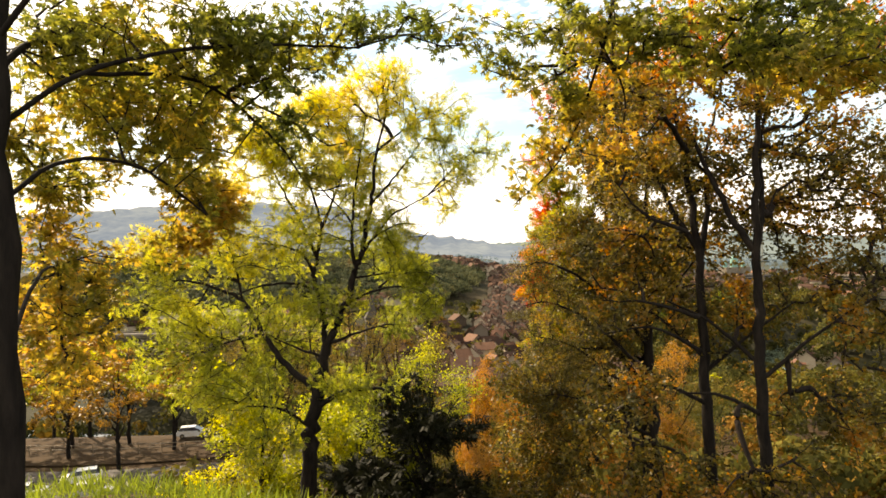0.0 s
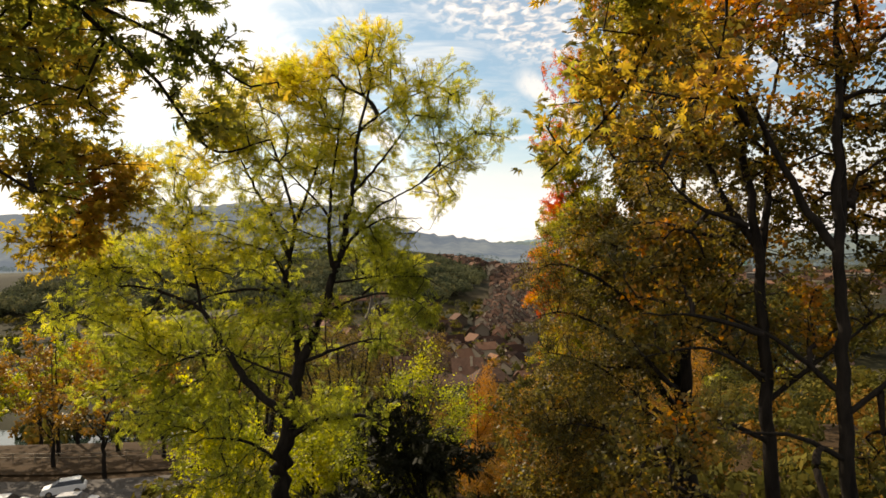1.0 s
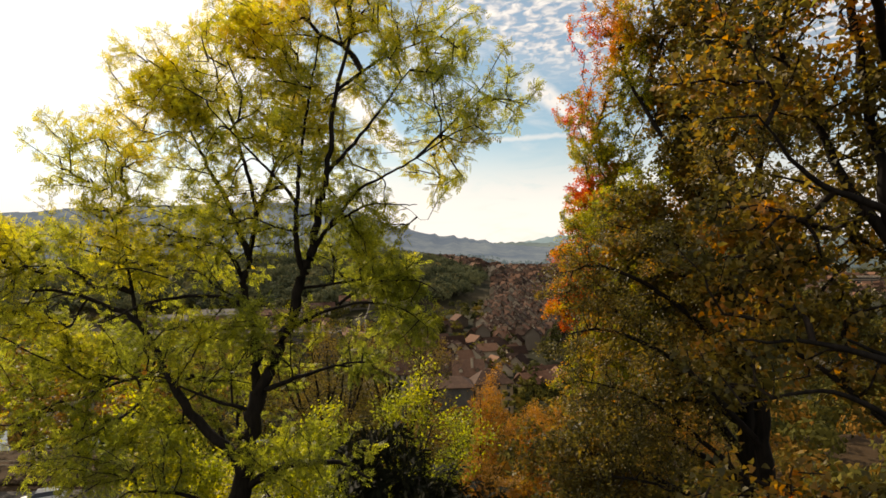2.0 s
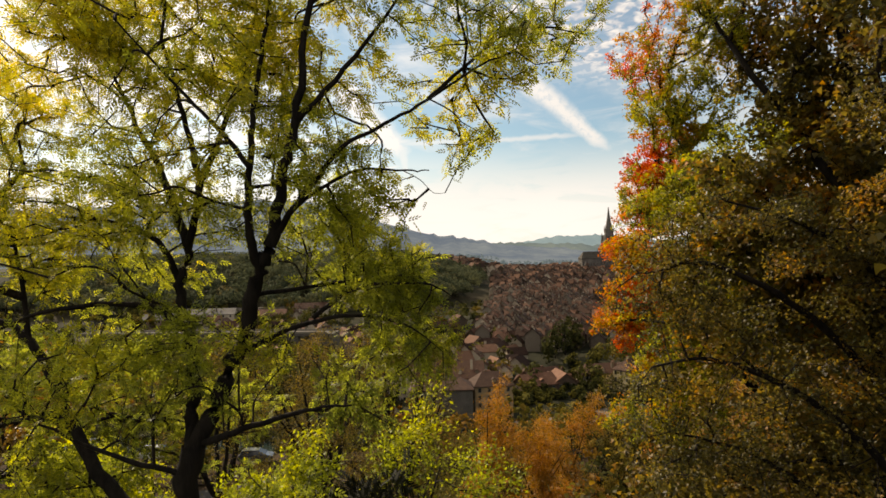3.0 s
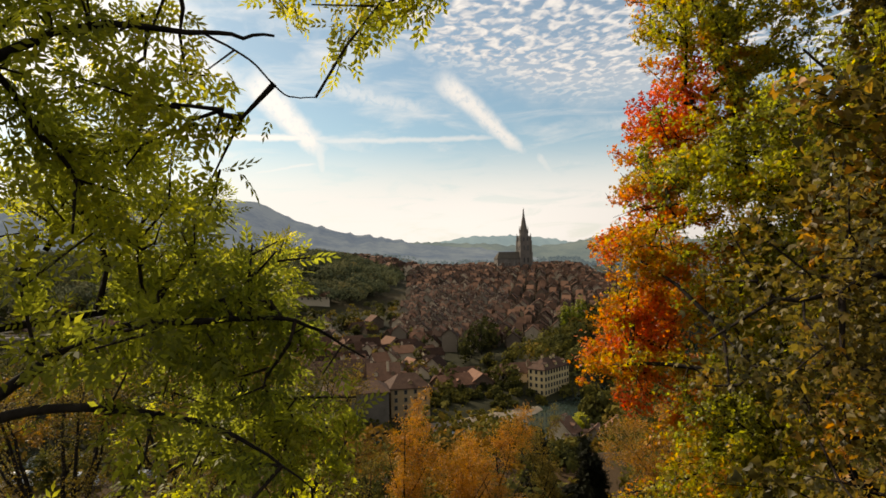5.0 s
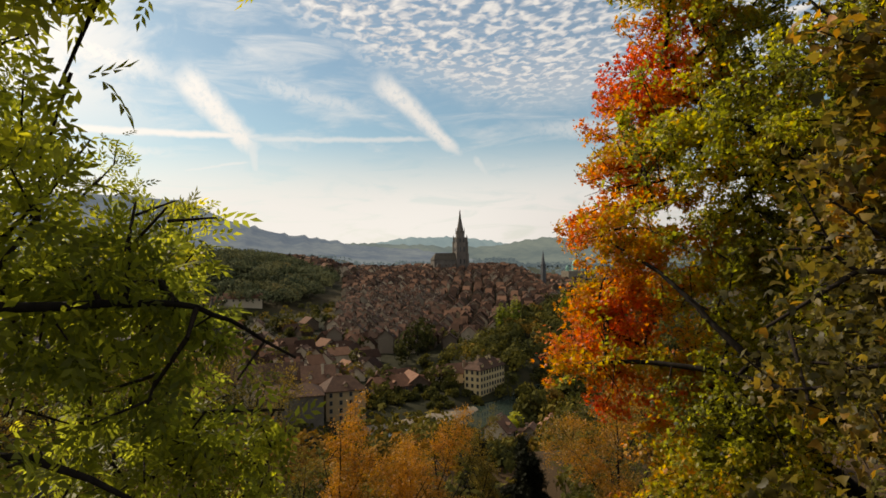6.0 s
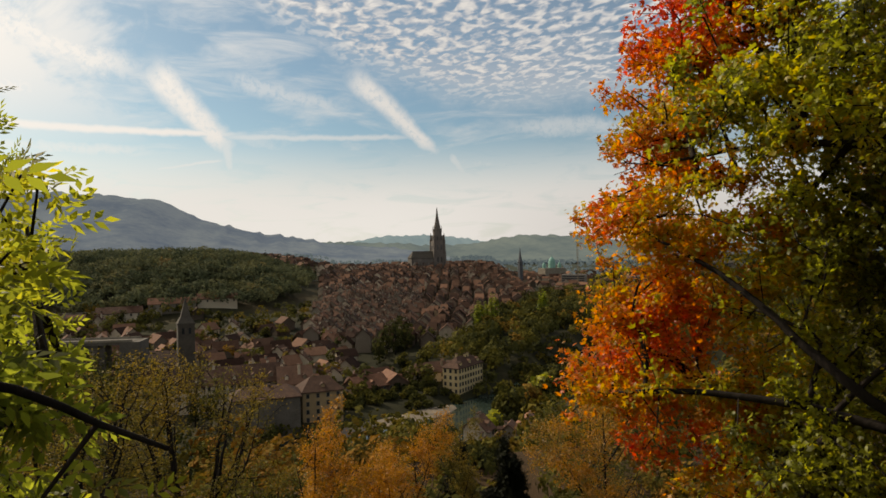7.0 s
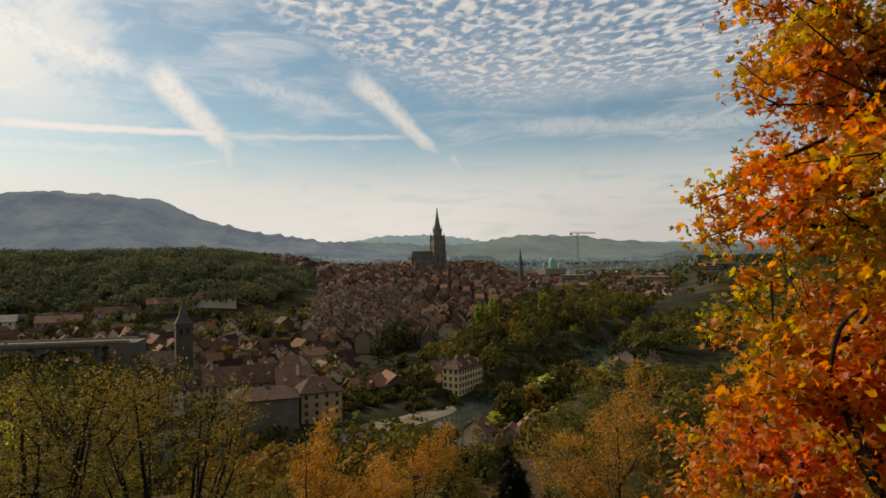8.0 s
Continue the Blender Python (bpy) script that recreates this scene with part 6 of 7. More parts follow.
def house(name, label, m, w, d, e, rise, wall, roof, rng, chimneys=2, dormers=2, windows=0, gable_windows=0, hip=0.0, plain=False, group="old town houses", category="house", shutters=None, z0=-8.0):
    ob = thing(name, m, label, category, group)
    bm = bmesh.new()
    if hip:
        box(bm, -w / 2, w / 2, -d / 2, d / 2, z0, e)
    else:
        gabled(bm, w, d, e, rise, z0)
    part("wall", bm, wall, ob)
    bm = bmesh.new()
    roof_slabs(bm, w, d, e, rise, hip=hip)
    part("roof", bm, roof, ob)
    k = rise / (d / 2)
    for i in range(chimneys):
        x, y = rng.uniform(-w * 0.42, w * 0.42), rng.uniform(-d * 0.25, d * 0.25)
        top = e + rise - abs(y) * k
        bm = bmesh.new()
        box(bm, x - 0.55, x + 0.55, y - 0.4, y + 0.4, top - 0.8, e + rise + rng.uniform(0.6, 1.5))
        chim = part("chimney", bm, wall, ob)
        bm = bmesh.new()
        z = max(v.co.z for v in chim.data.vertices)
        box(bm, x - 0.7, x + 0.7, y - 0.55, y + 0.55, z, z + 0.2)
        part("cap", bm, roof, chim)
    for i in range(dormers):
        s = -1 if i % 2 == 0 else 1
        x = -w / 2 + w * (i // 2 + 0.5) / max(1, (dormers + 1) // 2) + rng.uniform(-0.5, 0.5)
        y = s * d * 0.34
        z = e + rise - abs(y) * k
        bm = bmesh.new()
        y0, y1 = sorted((s * (abs(y) + 0.9), s * (abs(y) - 1.6)))
        prism(bm, [(x - 0.75, z - 0.7), (x + 0.75, z - 0.7), (x + 0.75, z + 0.75), (x, z + 1.3), (x - 0.75, z + 0.75)], y0, y1)
        dorm = part("dormer", bm, wall, ob)
        bm = bmesh.new()
        prism(bm, [(x - 1.05, z + 0.6), (x, z + 1.36), (x + 1.05, z + 0.6), (x + 1.05, z + 0.8), (x, z + 1.6), (x - 1.05, z + 0.8)], y0 - 0.2, y1 + 0.2)
        part("roof", bm, roof, dorm)
    if windows and plain:
        for fl in range(2):
            for i in range(windows):
                bm = bmesh.new()
                x, z = -w / 2 + w * (i + 0.5) / windows, e - 2.4 - 3.1 * fl
                box(bm, x - 0.6, x + 0.6, -d / 2 - 0.1, -d / 2 + 0.1, z, z + 1.7)
                part("window", bm, GLASS, ob)
    elif windows:
        floors = max(1, int(e / 3.2))
        for fl in range(floors):
            z = e - 2.4 - 3.1 * fl
            for i in range(windows):
                x = -w / 2 + w * (i + 0.5) / windows
                window(ob, x, -d / 2, z, 1.1, 1.6, "-y")
            for i in range(gable_windows):
                y = -d / 2 + d * (i + 0.5) / gable_windows
                window(ob, w / 2, y, z, 1.1, 1.6, "+x")
                window(ob, -w / 2, y, z, 1.1, 1.6, "-x")
    return ob


FAR_WALLS, FAR_ROOFS = [], []


def far_house(m, w, rng):
    """Keeps a plain gabled house for the joined mass of distant roofs."""
    w, d, e, rise = w * rng.uniform(0.7, 1.1), rng.uniform(7.5, 10), rng.uniform(5, 8), rng.uniform(3.2, 4.4)
    FAR_WALLS.append((m, w, d, e, rise)), FAR_ROOFS.append((m, w, d, e, rise))


def build_far_roofs():
    """Houses too far off to tell apart: walls and tiled roofs in one mass."""
    for name, rows, maker, mat, label in (("distant_house_walls", FAR_WALLS, gabled, PLASTER_FAR, "pale walls of the distant old town"),
                                          ("distant_house_roofs", FAR_ROOFS, roof_slabs, ROOF_FAR, "brown tiled roofs of the distant old town")):
        whole = bmesh.new()
        for m, w, d, e, rise in rows:
            bm = bmesh.new()
            maker(bm, w, d, e, rise)
            bm.transform(m)
            tmp = bpy.data.meshes.new("house")
            bm.to_mesh(tmp)
            bm.free()
            whole.from_mesh(tmp)
            bpy.data.meshes.remove(tmp)
        ob = part(name, whole, mat)
        tagged(ob, label, "houses", kind="stuff")


def build_old_town():
    """Rows of party-wall houses along the spur, their ridges along the streets."""
    rng = np.random.default_rng(77)
    words = ("narrow old town house with brown clay-tile roof", "old town house with weathered tile roof and chimneys", "tall plastered town house with steep tiled roof")
    protos = []
    for i in range(9):
        w, d = rng.uniform(5, 7.4), rng.uniform(8, 9.6)
        e, rise = rng.uniform(6.5, 9.0), rng.uniform(3.4, 4.4)
        protos.append((house("town_house", words[i % 3], pose(0, 0, -300), w, d, e, rise, PLASTER if i % 3 else SANDSTONE, ROOF_RED if i % 4 == 0 else ROOF, rng,
                             1 + i % 2, 1 + i % 3 if i < 4 else i % 2, 3 if i < 4 else 0, 0, plain=True), w))
    used, n_near = set(), 0
    u, v = np.array([0.31, 0.951]), np.array([0.951, -0.31])
    turn = math.degrees(math.atan2(u[1], u[0]))
    for row in range(24):
        off = -142 + 11.6 * row
        s = 2 + 3.2 * abs(row - 12.2) + rng.uniform(0, 12)
        lim = 640
        while s < lim:
            half = np.interp(s, (0, 60, 200, 420, 700), (36, 52, 90, 135, 150))
            near = s < 210
            i = int(rng.integers(0, 4)) if near else int(rng.integers(4, 9))
            p, w = protos[i]
            if abs(off) < half and rng.random() > 0.05:
                c = np.array([45, 385]) + u * (s + w / 2) + v * (off + rng.uniform(-1.5, 1.5) + 9 * math.sin(s / 130))
                flip = 180 * int(rng.integers(0, 2)) + rng.uniform(-5, 5) + (90 if rng.random() < 0.38 else 0)
                m = pose(c[0], c[1], hgt(*c) + rng.uniform(-2.2, 1.2), 0, 0, turn + flip)
                if s > 250 or n_near >= 230:
                    far_house(m, w, rng)
                elif i in used:
                    copy_thing(p, m)
                    n_near += 1
                else:
                    used.add(i)
                    p.matrix_basis = m
            s += w + (rng.uniform(6, 12) if rng.random() < 0.06 else 0)
    return protos, used


PROTOS, USED = build_old_town()


def more_houses():
    """Looser groups: riverside quarter, the far bank, suburbs behind the minster."""
    rng = np.random.default_rng(78)

    def put_one(i, x, y, rot, dz=0.0):
        p, _ = PROTOS[i]
        m = pose(x, y, hgt(x, y) + dz, 0, 0, rot)
        if i in USED:
            copy_thing(p, m)
        else:
            USED.add(i)
            p.matrix_basis = m

    spots = [(-40, 318), (-28, 330), (-14, 322), (0, 334), (12, 326), (-52, 332), (-20, 345), (-4, 350), (14, 348), (-36, 352), (24, 338), (-60, 352), (-8, 366), (10, 370), (28, 362), (-44, 372),
             (-24, 382), (20, 388), (-2, 392)]
    for j, (x, y) in enumerate(spots):
        put_one(j % 4, x + rng.uniform(-2, 2), y + rng.uniform(-2, 2), rng.choice((10, 65, 100, 75)) + rng.uniform(-8, 8), -4.5 + rng.uniform(-1, 1))
    for j in range(6):
        x, y = rng.uniform(-190, -10), rng.uniform(405, 545)
        if river_distance(np.array([x]), np.array([y]))[0] > 40:
            put_one(4 + j % 5, x, y, rng.choice((20, 80, 110)) + rng.uniform(-10, 10), -3)
    for j in range(1000):
        x, y = rng.uniform(-60, 800), rng.uniform(720, 1500)
        if abs((x - 45) * 0.951 - (y - 385) * 0.31) < 150 and y < 985 or x > 0.62 * y + 40:
            continue
        far_house(pose(x, y, hgt(x, y) + rng.uniform(-3, 3), 0, 0, rng.uniform(0, 180)), rng.uniform(8, 18), rng)
    for j in range(26):
        x, y = rng.uniform(-260, -40), rng.uniform(430, 540)
        if river_distance(np.array([x]), np.array([y]))[0] > 40:
            far_house(pose(x, y, hgt(x, y) - 4, 0, 0, rng.choice((20, 80, 110)) + rng.uniform(-10, 10)), rng.uniform(10, 20), rng)
    for j in range(110):
        x, y = rng.uniform(-170, 40), rng.uniform(345, 480)
        if river_distance(np.array([x]), np.array([y]))[0] > 40 and (x + 46) ** 2 + (y - 345) ** 2 > 500:
            far_house(pose(x, y, hgt(x, y) - 3 + rng.uniform(-1, 1), 0, 0, rng.choice((20, 60, 110)) + rng.uniform(-12, 12)), rng.uniform(9, 16), rng)
    for j, (x, y) in enumerate(((168, 318), (180, 332), (196, 346), (188, 318), (214, 360), (66, 233), (74, 223), (53, 186), (86, 236), (232, 384), (258, 420), (240, 396), (300, 470), (330, 500), (280, 430))):
        put_one(j % 4, x, y, 55 + rng.uniform(-15, 15), -3.0)


more_houses()
build_far_roofs()


def build_minster():
    """The minster: long nave with steep roof, a buttressed square tower, an octagon and an openwork-like spire with pinnacles."""
    x0, y0 = 233.0, 975.0
    z0 = hgt(x0, y0) - 1.0
    ob = thing("minster", pose(x0, y0, z0, 0, 0, 8), "late gothic sandstone minster with one tall spired west tower", "church")
    top = 80.0 - z0
    bm = bmesh.new()
    box(bm, -8.5, 8.5, -8.5, 8.5, -6, 46)
    box(bm, -7.6, 7.6, -7.6, 7.6, 46, 55)
    part("tower", bm, MINSTER, ob)
    for sx in (-1, 1):
        for sy in (-1, 1):
            bm = bmesh.new()
            box(bm, sx * 8.6 - 1.6, sx * 8.6 + 1.6, sy * 8.6 - 1.6, sy * 8.6 + 1.6, -6, 30)
            box(bm, sx * 8.4 - 1.1, sx * 8.4 + 1.1, sy * 8.4 - 1.1, sy * 8.4 + 1.1, 30, 48)
            spindle(bm, [(1.3, 48), (1.0, 55), (0.0, 60)], 8, sx * 8.0, sy * 8.0)
            part("buttress", bm, MINSTER, ob)
    bm = bmesh.new()
    spindle(bm, [(6.9, 54.5), (6.7, 64), (7.0, 64.6), (6.4, 65)], 8, turn=math.pi / 8)
    part("octagon", bm, MINSTER, ob)
    for i in range(8):
        a = math.pi / 4 * i + math.pi / 8
        bm = bmesh.new()
        spindle(bm, [(0.7, 60), (0.6, 66), (0.0, 71)], 6, 6.6 * math.cos(a), 6.6 * math.sin(a))
        part("pinnacle", bm, MINSTER, ob)
    bm = bmesh.new()
    spindle(bm, [(5.4, 64.8), (3.4, 76), (1.7, 86), (0.75, top - 3.5), (1.1, top - 3.0), (0.4, top - 2.4), (0.0, top)], 8, turn=math.pi / 8)
    part("spire", bm, MINSTER, ob)
    for side in ("-y", "+x", "-x"):
        for z in (14, 33, 47.5):
            for o in (-3, 3):
                bm = bmesh.new()
                if side == "-y":
                    prism(bm, [(o - 1.1, z), (o + 1.1, z), (o + 1.1, z + 6.5), (o, z + 8), (o - 1.1, z + 6.5)], -8.7, -8.3) if z < 46 else prism(bm, [(o - 1.1, z), (o + 1.1, z), (o + 1.1, z + 5), (o, z + 6), (o - 1.1, z + 5)], -7.75, -7.4)
                else:
                    s = 1 if side == "+x" else -1
                    x = s * (8.5 if z < 46 else 7.6)
                    box(bm, x - 0.15, x + 0.15, o - 1.1, o + 1.1, z, z + 6)
                part("window", bm, GLASS, ob, "tall dark belfry opening")
    # nave and choir stand east of the tower, lower
    bm = bmesh.new()
    box(bm, -46, -8.4, -8.5, 8.5, -6, 21)
    box(bm, -44, -8.4, -15, 15, -6, 12)
    part("nave", bm, MINSTER, ob)
    bm = bmesh.new()
    bm.verts.ensure_lookup_table()
    ring = [(-47, 9.3, 20.5), (-8.3, 9.3, 20.5), (-8.3, 0, 31), (-41, 0, 31), (-47, -9.3, 20.5), (-8.3, -9.3, 20.5)]
    q = [bm.verts.new(p) for p in ring]
    for f in ((0, 1, 2, 3), (4, 3, 2, 5), (0, 3, 4), (1, 5, 2), (0, 4, 5, 1)):
        bm.faces.new([q[i] for i in f])
    part("nave_roof", bm, DULL_STONE, ob)
    for i in range(7):
        x = -43 + 5.2 * i
        bm = bmesh.new()
        box(bm, x - 0.7, x + 0.7, -17, -14.8, -6, 14)
        spindle(bm, [(0.8, 14), (0.0, 18.5)], 4, x, -15.9, math.pi / 4)
        part("buttress", bm, MINSTER, ob)


build_minster()


def build_spire(name, label, x, y, w, tower_h, spire_h, wall, cap, clock=False, sink=2.0):
    z = hgt(x, y) - sink
    ob = thing(name, pose(x, y, z, 0, 0, 14), label, "church")
    bm = bmesh.new()
    box(bm, -w / 2, w / 2, -w / 2, w / 2, -4, tower_h)
    part("tower", bm, wall, ob)
    bm = bmesh.new()
    box(bm, -w / 2 - 0.3, w / 2 + 0.3, -w / 2 - 0.3, w / 2 + 0.3, tower_h, tower_h + 0.6)
    part("cornice", bm, wall, ob)
    bm = bmesh.new()
    spindle(bm, [(w * 0.72, tower_h + 0.6), (w * 0.42, tower_h + spire_h * 0.28), (w * 0.22, tower_h + spire_h * 0.6), (0, tower_h + spire_h)], 4 if w > 6 else 8, turn=math.pi / 4)
    part("spire", bm, cap, ob)
    for o in (-w * 0.2, w * 0.2):
        for side in ("-y", "+x"):
            if side == "-y":
                window(ob, o, -w / 2, tower_h - 4.5, w * 0.16, 2.8, "-y", wall)
            else:
                window(ob, w / 2, o, tower_h - 4.5, w * 0.16, 2.8, "+x", wall)
    return ob


build_spire("church_tower", "grey sandstone church tower with slender dark spire", -46, 345, 7.5, 31, 13, DULL_STONE, DULL_STONE)
build_spire("church_tower", "dark pointed church steeple above the roofs", 350, 925, 5.6, 38, 24, SLATE, SLATE)
house("church_nave", "plain sandstone church nave with brown tiled roof", pose(-58, 350, hgt(-58, 350) - 3, 0, 0, 160), 22, 13, 11, 7, SANDSTONE, ROOF, np.random.default_rng(4), 0, 0, 4, 0, group="", category="church")


def build_hotel():
    """The long cream riverside house with a hipped tile roof and dormers."""
    rng = np.random.default_rng(6)
    house("riverside_hotel", "long cream riverside hotel with red hipped roof and dormers", pose(84, 316, -61.5, 0, 0, 42), 22, 9.0, 14.0, 4.0, CREAM, ROOF, rng, 3, 6, 9, 3, hip=6.0, group="", category="hotel", z0=-3)
    house("hotel_wing", "lower hotel wing with brown tiled roof", pose(70, 326, -61.0, 0, 0, 10), 22, 10, 9.5, 4.0, PLASTER, ROOF, rng, 2, 2, 5, 2, hip=4.0, group="", category="house", z0=-3)


build_hotel()


def build_riverfront():
    rng = np.random.default_rng(16)
    # tall blank-walled warehouse with a lower lit wing
    house("warehouse", "tall warehouse with blank grey walls and low dark roof", pose(-7.5, 272, -64, 0, 0, 4), 25, 16, 17.5, 3.2, GREY_RENDER, ROOF, rng, 1, 0, 0, 0, hip=5.0, group="", category="warehouse", z0=-4)
    house("granary", "plastered riverside house with ochre side wall", pose(13.5, 281, -64, 0, 0, 8), 16, 14, 17, 4.5, OCHRE, ROOF, rng, 2, 2, 4, 3, hip=5.0, group="", category="house", z0=-4)
    for i, (x, y, rot, w) in enumerate(((-40, 308, 4, 16), (-25, 307, 2, 15), (-10, 305, 5, 15), (4, 302, 3, 14), (-52, 312, 8, 14))):
        house("terrace_house", "tall pale terrace house with dark mansard roof and dormers", pose(x, y, -60, 0, 0, rot), w, 13, 12.5 + (i % 3) * 0.7, 6.2, PLASTER, ROOF, rng, 2, 4, 5, 3, group="terrace by the river", z0=-4)
    # low timber houses with broad roofs
    for x, y, rot, w, d in ((37, 316, 25, 17, 13), (50, 322, 100, 15, 12), (44, 333, 20, 13, 11), (33, 328, 80, 11, 9)):
        house("timber_house", "low house with broad reddish tiled roof", pose(x, y, -59.8, 0, 0, rot), w, d, 5.5, 4.2, TIMBER, ROOF_RED, rng, 1, 1, 3, 2, group="low houses by the river", z0=-3)
    # embankment and long low houses at the foot of the wooded bank
    bm = bmesh.new()
    box(bm, -75, 75, -0.6, 0.6, -10, 5.5)
    box(bm, -75.2, 75.2, -0.8, 0.8, 5.5, 6.0)
    wall = thing("embankment_wall", pose(-165, 535, hgt(-165, 535), 0, 0, 2), "long pale retaining wall below the wooded bank", "wall")
    part("masonry", bm, SANDSTONE, wall)
    for x, y, rot, w, mat, roof in ((-196, 520, 4, 34, PLASTER, CONCRETE), (-150, 512, 8, 28, SANDSTONE, ROOF_RED), (-118, 532, 14, 30, PLASTER, ROOF_RED), (-84, 548, 10, 34, SANDSTONE, ROOF_RED), (-52, 560, 6, 30, PLASTER, ROOF_RED), (-230, 505, 10, 30, PLASTER, CONCRETE)):
        house("long_house", "long low house with broad roof below the woods", pose(x, y, hgt(x, y), 0, 0, rot), w, 12, 6.0, 4.0, mat, roof, rng, 2, 2, 6, 2, group="long houses below the woods", z0=-5)
    # bridge over the river
    br = thing("bridge", pose(0, 0, 0), "long pale stone bridge with broad arches", "bridge")
    bm = bmesh.new()
    a, b = Vector((-190, 330, 0)), Vector((-62, 318, 0))
    d = (b - a).normalized()
    n = Vector((-d.y, d.x, 0))
    length = (b - a).length
    m = Matrix.Translation(a) @ Matrix(((d.x, n.x, 0, 0), (d.y, n.y, 0, 0), (0, 0, 1, 0), (0, 0, 0, 1)))
    box(bm, 0, length, -6, 6, -29.6, -28.4)
    bm.transform(m)
    part("deck", bm, GREY_RENDER, br)
    for s in (-6.2, 5.8):
        bm = bmesh.new()
        box(bm, 0, length, s, s + 0.4, -28.4, -27.5)
        bm.transform(m)
        part("parapet", bm, SANDSTONE, br)
    for i in range(5):
        bm = bmesh.new()
        x = length * (i + 0.5) / 5
        box(bm, x - 1.3, x + 1.3, -4, 4, -66, -29.6)
        bm.transform(m)
        part("pier", bm, GREY_RENDER, br)
    for i in range(4):
        x0, x1 = length * (i + 0.5) / 5 + 1.3, length * (i + 1.5) / 5 - 1.3
        pts = [(x0, -29.7)] + [(x0 + (x1 - x0) * j / 10, -33.5 + 3.2 * math.sin(math.pi * j / 10)) for j in range(11)] + [(x1, -29.7)]
        bm = bmesh.new()
        prism(bm, pts, -5, 5)
        bm.transform(m)
        part("arch", bm, GREY_RENDER, br)
    bm = bmesh.new()
    box(bm, length - 5, length + 3, -6.6, 6.6, -68, -28.5)
    bm.transform(m)
    part("abutment", bm, GREY_RENDER, br)
    # gravel bank at the river's edge
    rng2 = np.random.default_rng(61)
    line = spline(np.array([(12, 264, 0), (32, 273, 0), (52, 282, 0), (72, 292, 0)]), 8)
    rows = []
    for i, q in enumerate(line):
        w = 11.5 * math.sin(math.pi * (i + 1) / (len(line) + 1)) ** 0.5
        rows.append([(q[0] + 0.42 * o * w, q[1] - 0.9 * o * w, WATER_Z + 1.0 - 1.3 * abs(o) ** 2 + rng2.uniform(-0.15, 0.15)) for o in (-1, -0.5, 0, 0.5, 1)])
    v = np.array(rows).reshape(-1, 3)
    i = (np.arange(len(line) - 1)[:, None] * 5 + np.arange(4)[None]).reshape(-1)
    ob = bulk("gravel_bank", v, np.stack([i, i + 1, i + 6, i + 5], 1), GRAVEL)
    tagged(ob, "pale gravel bank at the river's edge", "gravel bank", kind="structure")


build_riverfront()


def build_skyline():
    # domed hall
    x, y = 568, 1300
    z = hgt(x, y)
    ob = thing("domed_hall", pose(x, y, z, 0, 0, 20) @ Matrix.Diagonal((0.95, 0.95, 1.2, 1)), "large stone hall with green copper domes", "public building")
    bm = bmesh.new()
    box(bm, -32, 32, -12, 12, -8, 20)
    part("wall", bm, SANDSTONE, ob)
    for dx, r, h in ((0, 8, 40), (-24, 4, 30), (24, 4, 30)):
        bm = bmesh.new()
        spindle(bm, [(r, 18), (r, h - r * 1.4), (r * 0.92, h - r * 0.9), (r * 0.7, h - r * 0.45), (r * 0.3, h - r * 0.1), (0.5, h), (0.4, h + 3), (0.0, h + 5)], 16, dx, 0)
        part("dome", bm, COPPER, ob)
    # tower crane
    x, y = 433, 900
    z = -29.0
    ob = thing("tower_crane", pose(x, y, z, 0, 0, 12) @ Matrix.Diagonal((1, 1, 1.22, 1)), "tall thin tower crane with level jib", "crane")
    lattice = []
    for sx in (-0.9, 0.9):
        for sy in (-0.9, 0.9):
            lattice.append((np.array([(sx, sy, -40.0), (sx, sy, 25.0), (sx, sy, 52.0)]), np.full(3, 0.22)))
    for i in range(26):
        lattice.append((np.array([(-0.9, -0.9, i * 2.0), (0.9, -0.9, i * 2.0 + 2)]), np.full(2, 0.12)))
    v, f = tubes(lattice, 4)
    bulk("mast", v, f, STEEL, ob)
    lattice = [(np.array([(-14.0, s, 52.0), (34.0, s, 52.0)]), np.full(2, 0.25)) for s in (-0.7, 0.7)] + [(np.array([(-14.0, 0, 53.6), (34.0, 0, 53.2)]), np.full(2, 0.25))]
    lattice += [(np.array([(-14.0 + 2 * i, 0, 53.5), (-13.0 + 2 * i, 0.7, 52.0)]), np.full(2, 0.1)) for i in range(24)]
    v, f = tubes(lattice, 4)
    bulk("jib", v, f, STEEL, ob)
    bm = bmesh.new()
    box(bm, -14, -10, -1, 1, 50, 52)
    part("counterweight", bm, CONCRETE, ob)
    bm = bmesh.new()
    box(bm, 0.9, 2.6, -0.8, 0.8, 49.5, 52)
    part("cab", bm, WHITE, ob)
    # office blocks and a viaduct across the valley
    for i, (x, y, w, h, d) in enumerate(((600, 960, 46, 16, 16), (480, 1010, 40, 20, 16), (680, 900, 50, 14, 16))):
        z = hgt(x, y)
        ob = thing("office_block", pose(x, y, z, 0, 0, -38), "flat-roofed grey office block with bands of windows", "office block", "office blocks")
        bm = bmesh.new()
        box(bm, -w / 2, w / 2, -d / 2, d / 2, -30, h)
        part("wall", bm, CONCRETE if i % 2 else PLASTER, ob)
        for fl in range(int(h / 3.6)):
            bm = bmesh.new()
            box(bm, -w / 2 + 1, w / 2 - 1, -d / 2 - 0.15, -d / 2 + 0.1, 1.2 + fl * 3.6, 3.0 + fl * 3.6)
            part("window_band", bm, GLASS, ob)


build_skyline()

# ---------------------------------------------------------------- trees of the valley


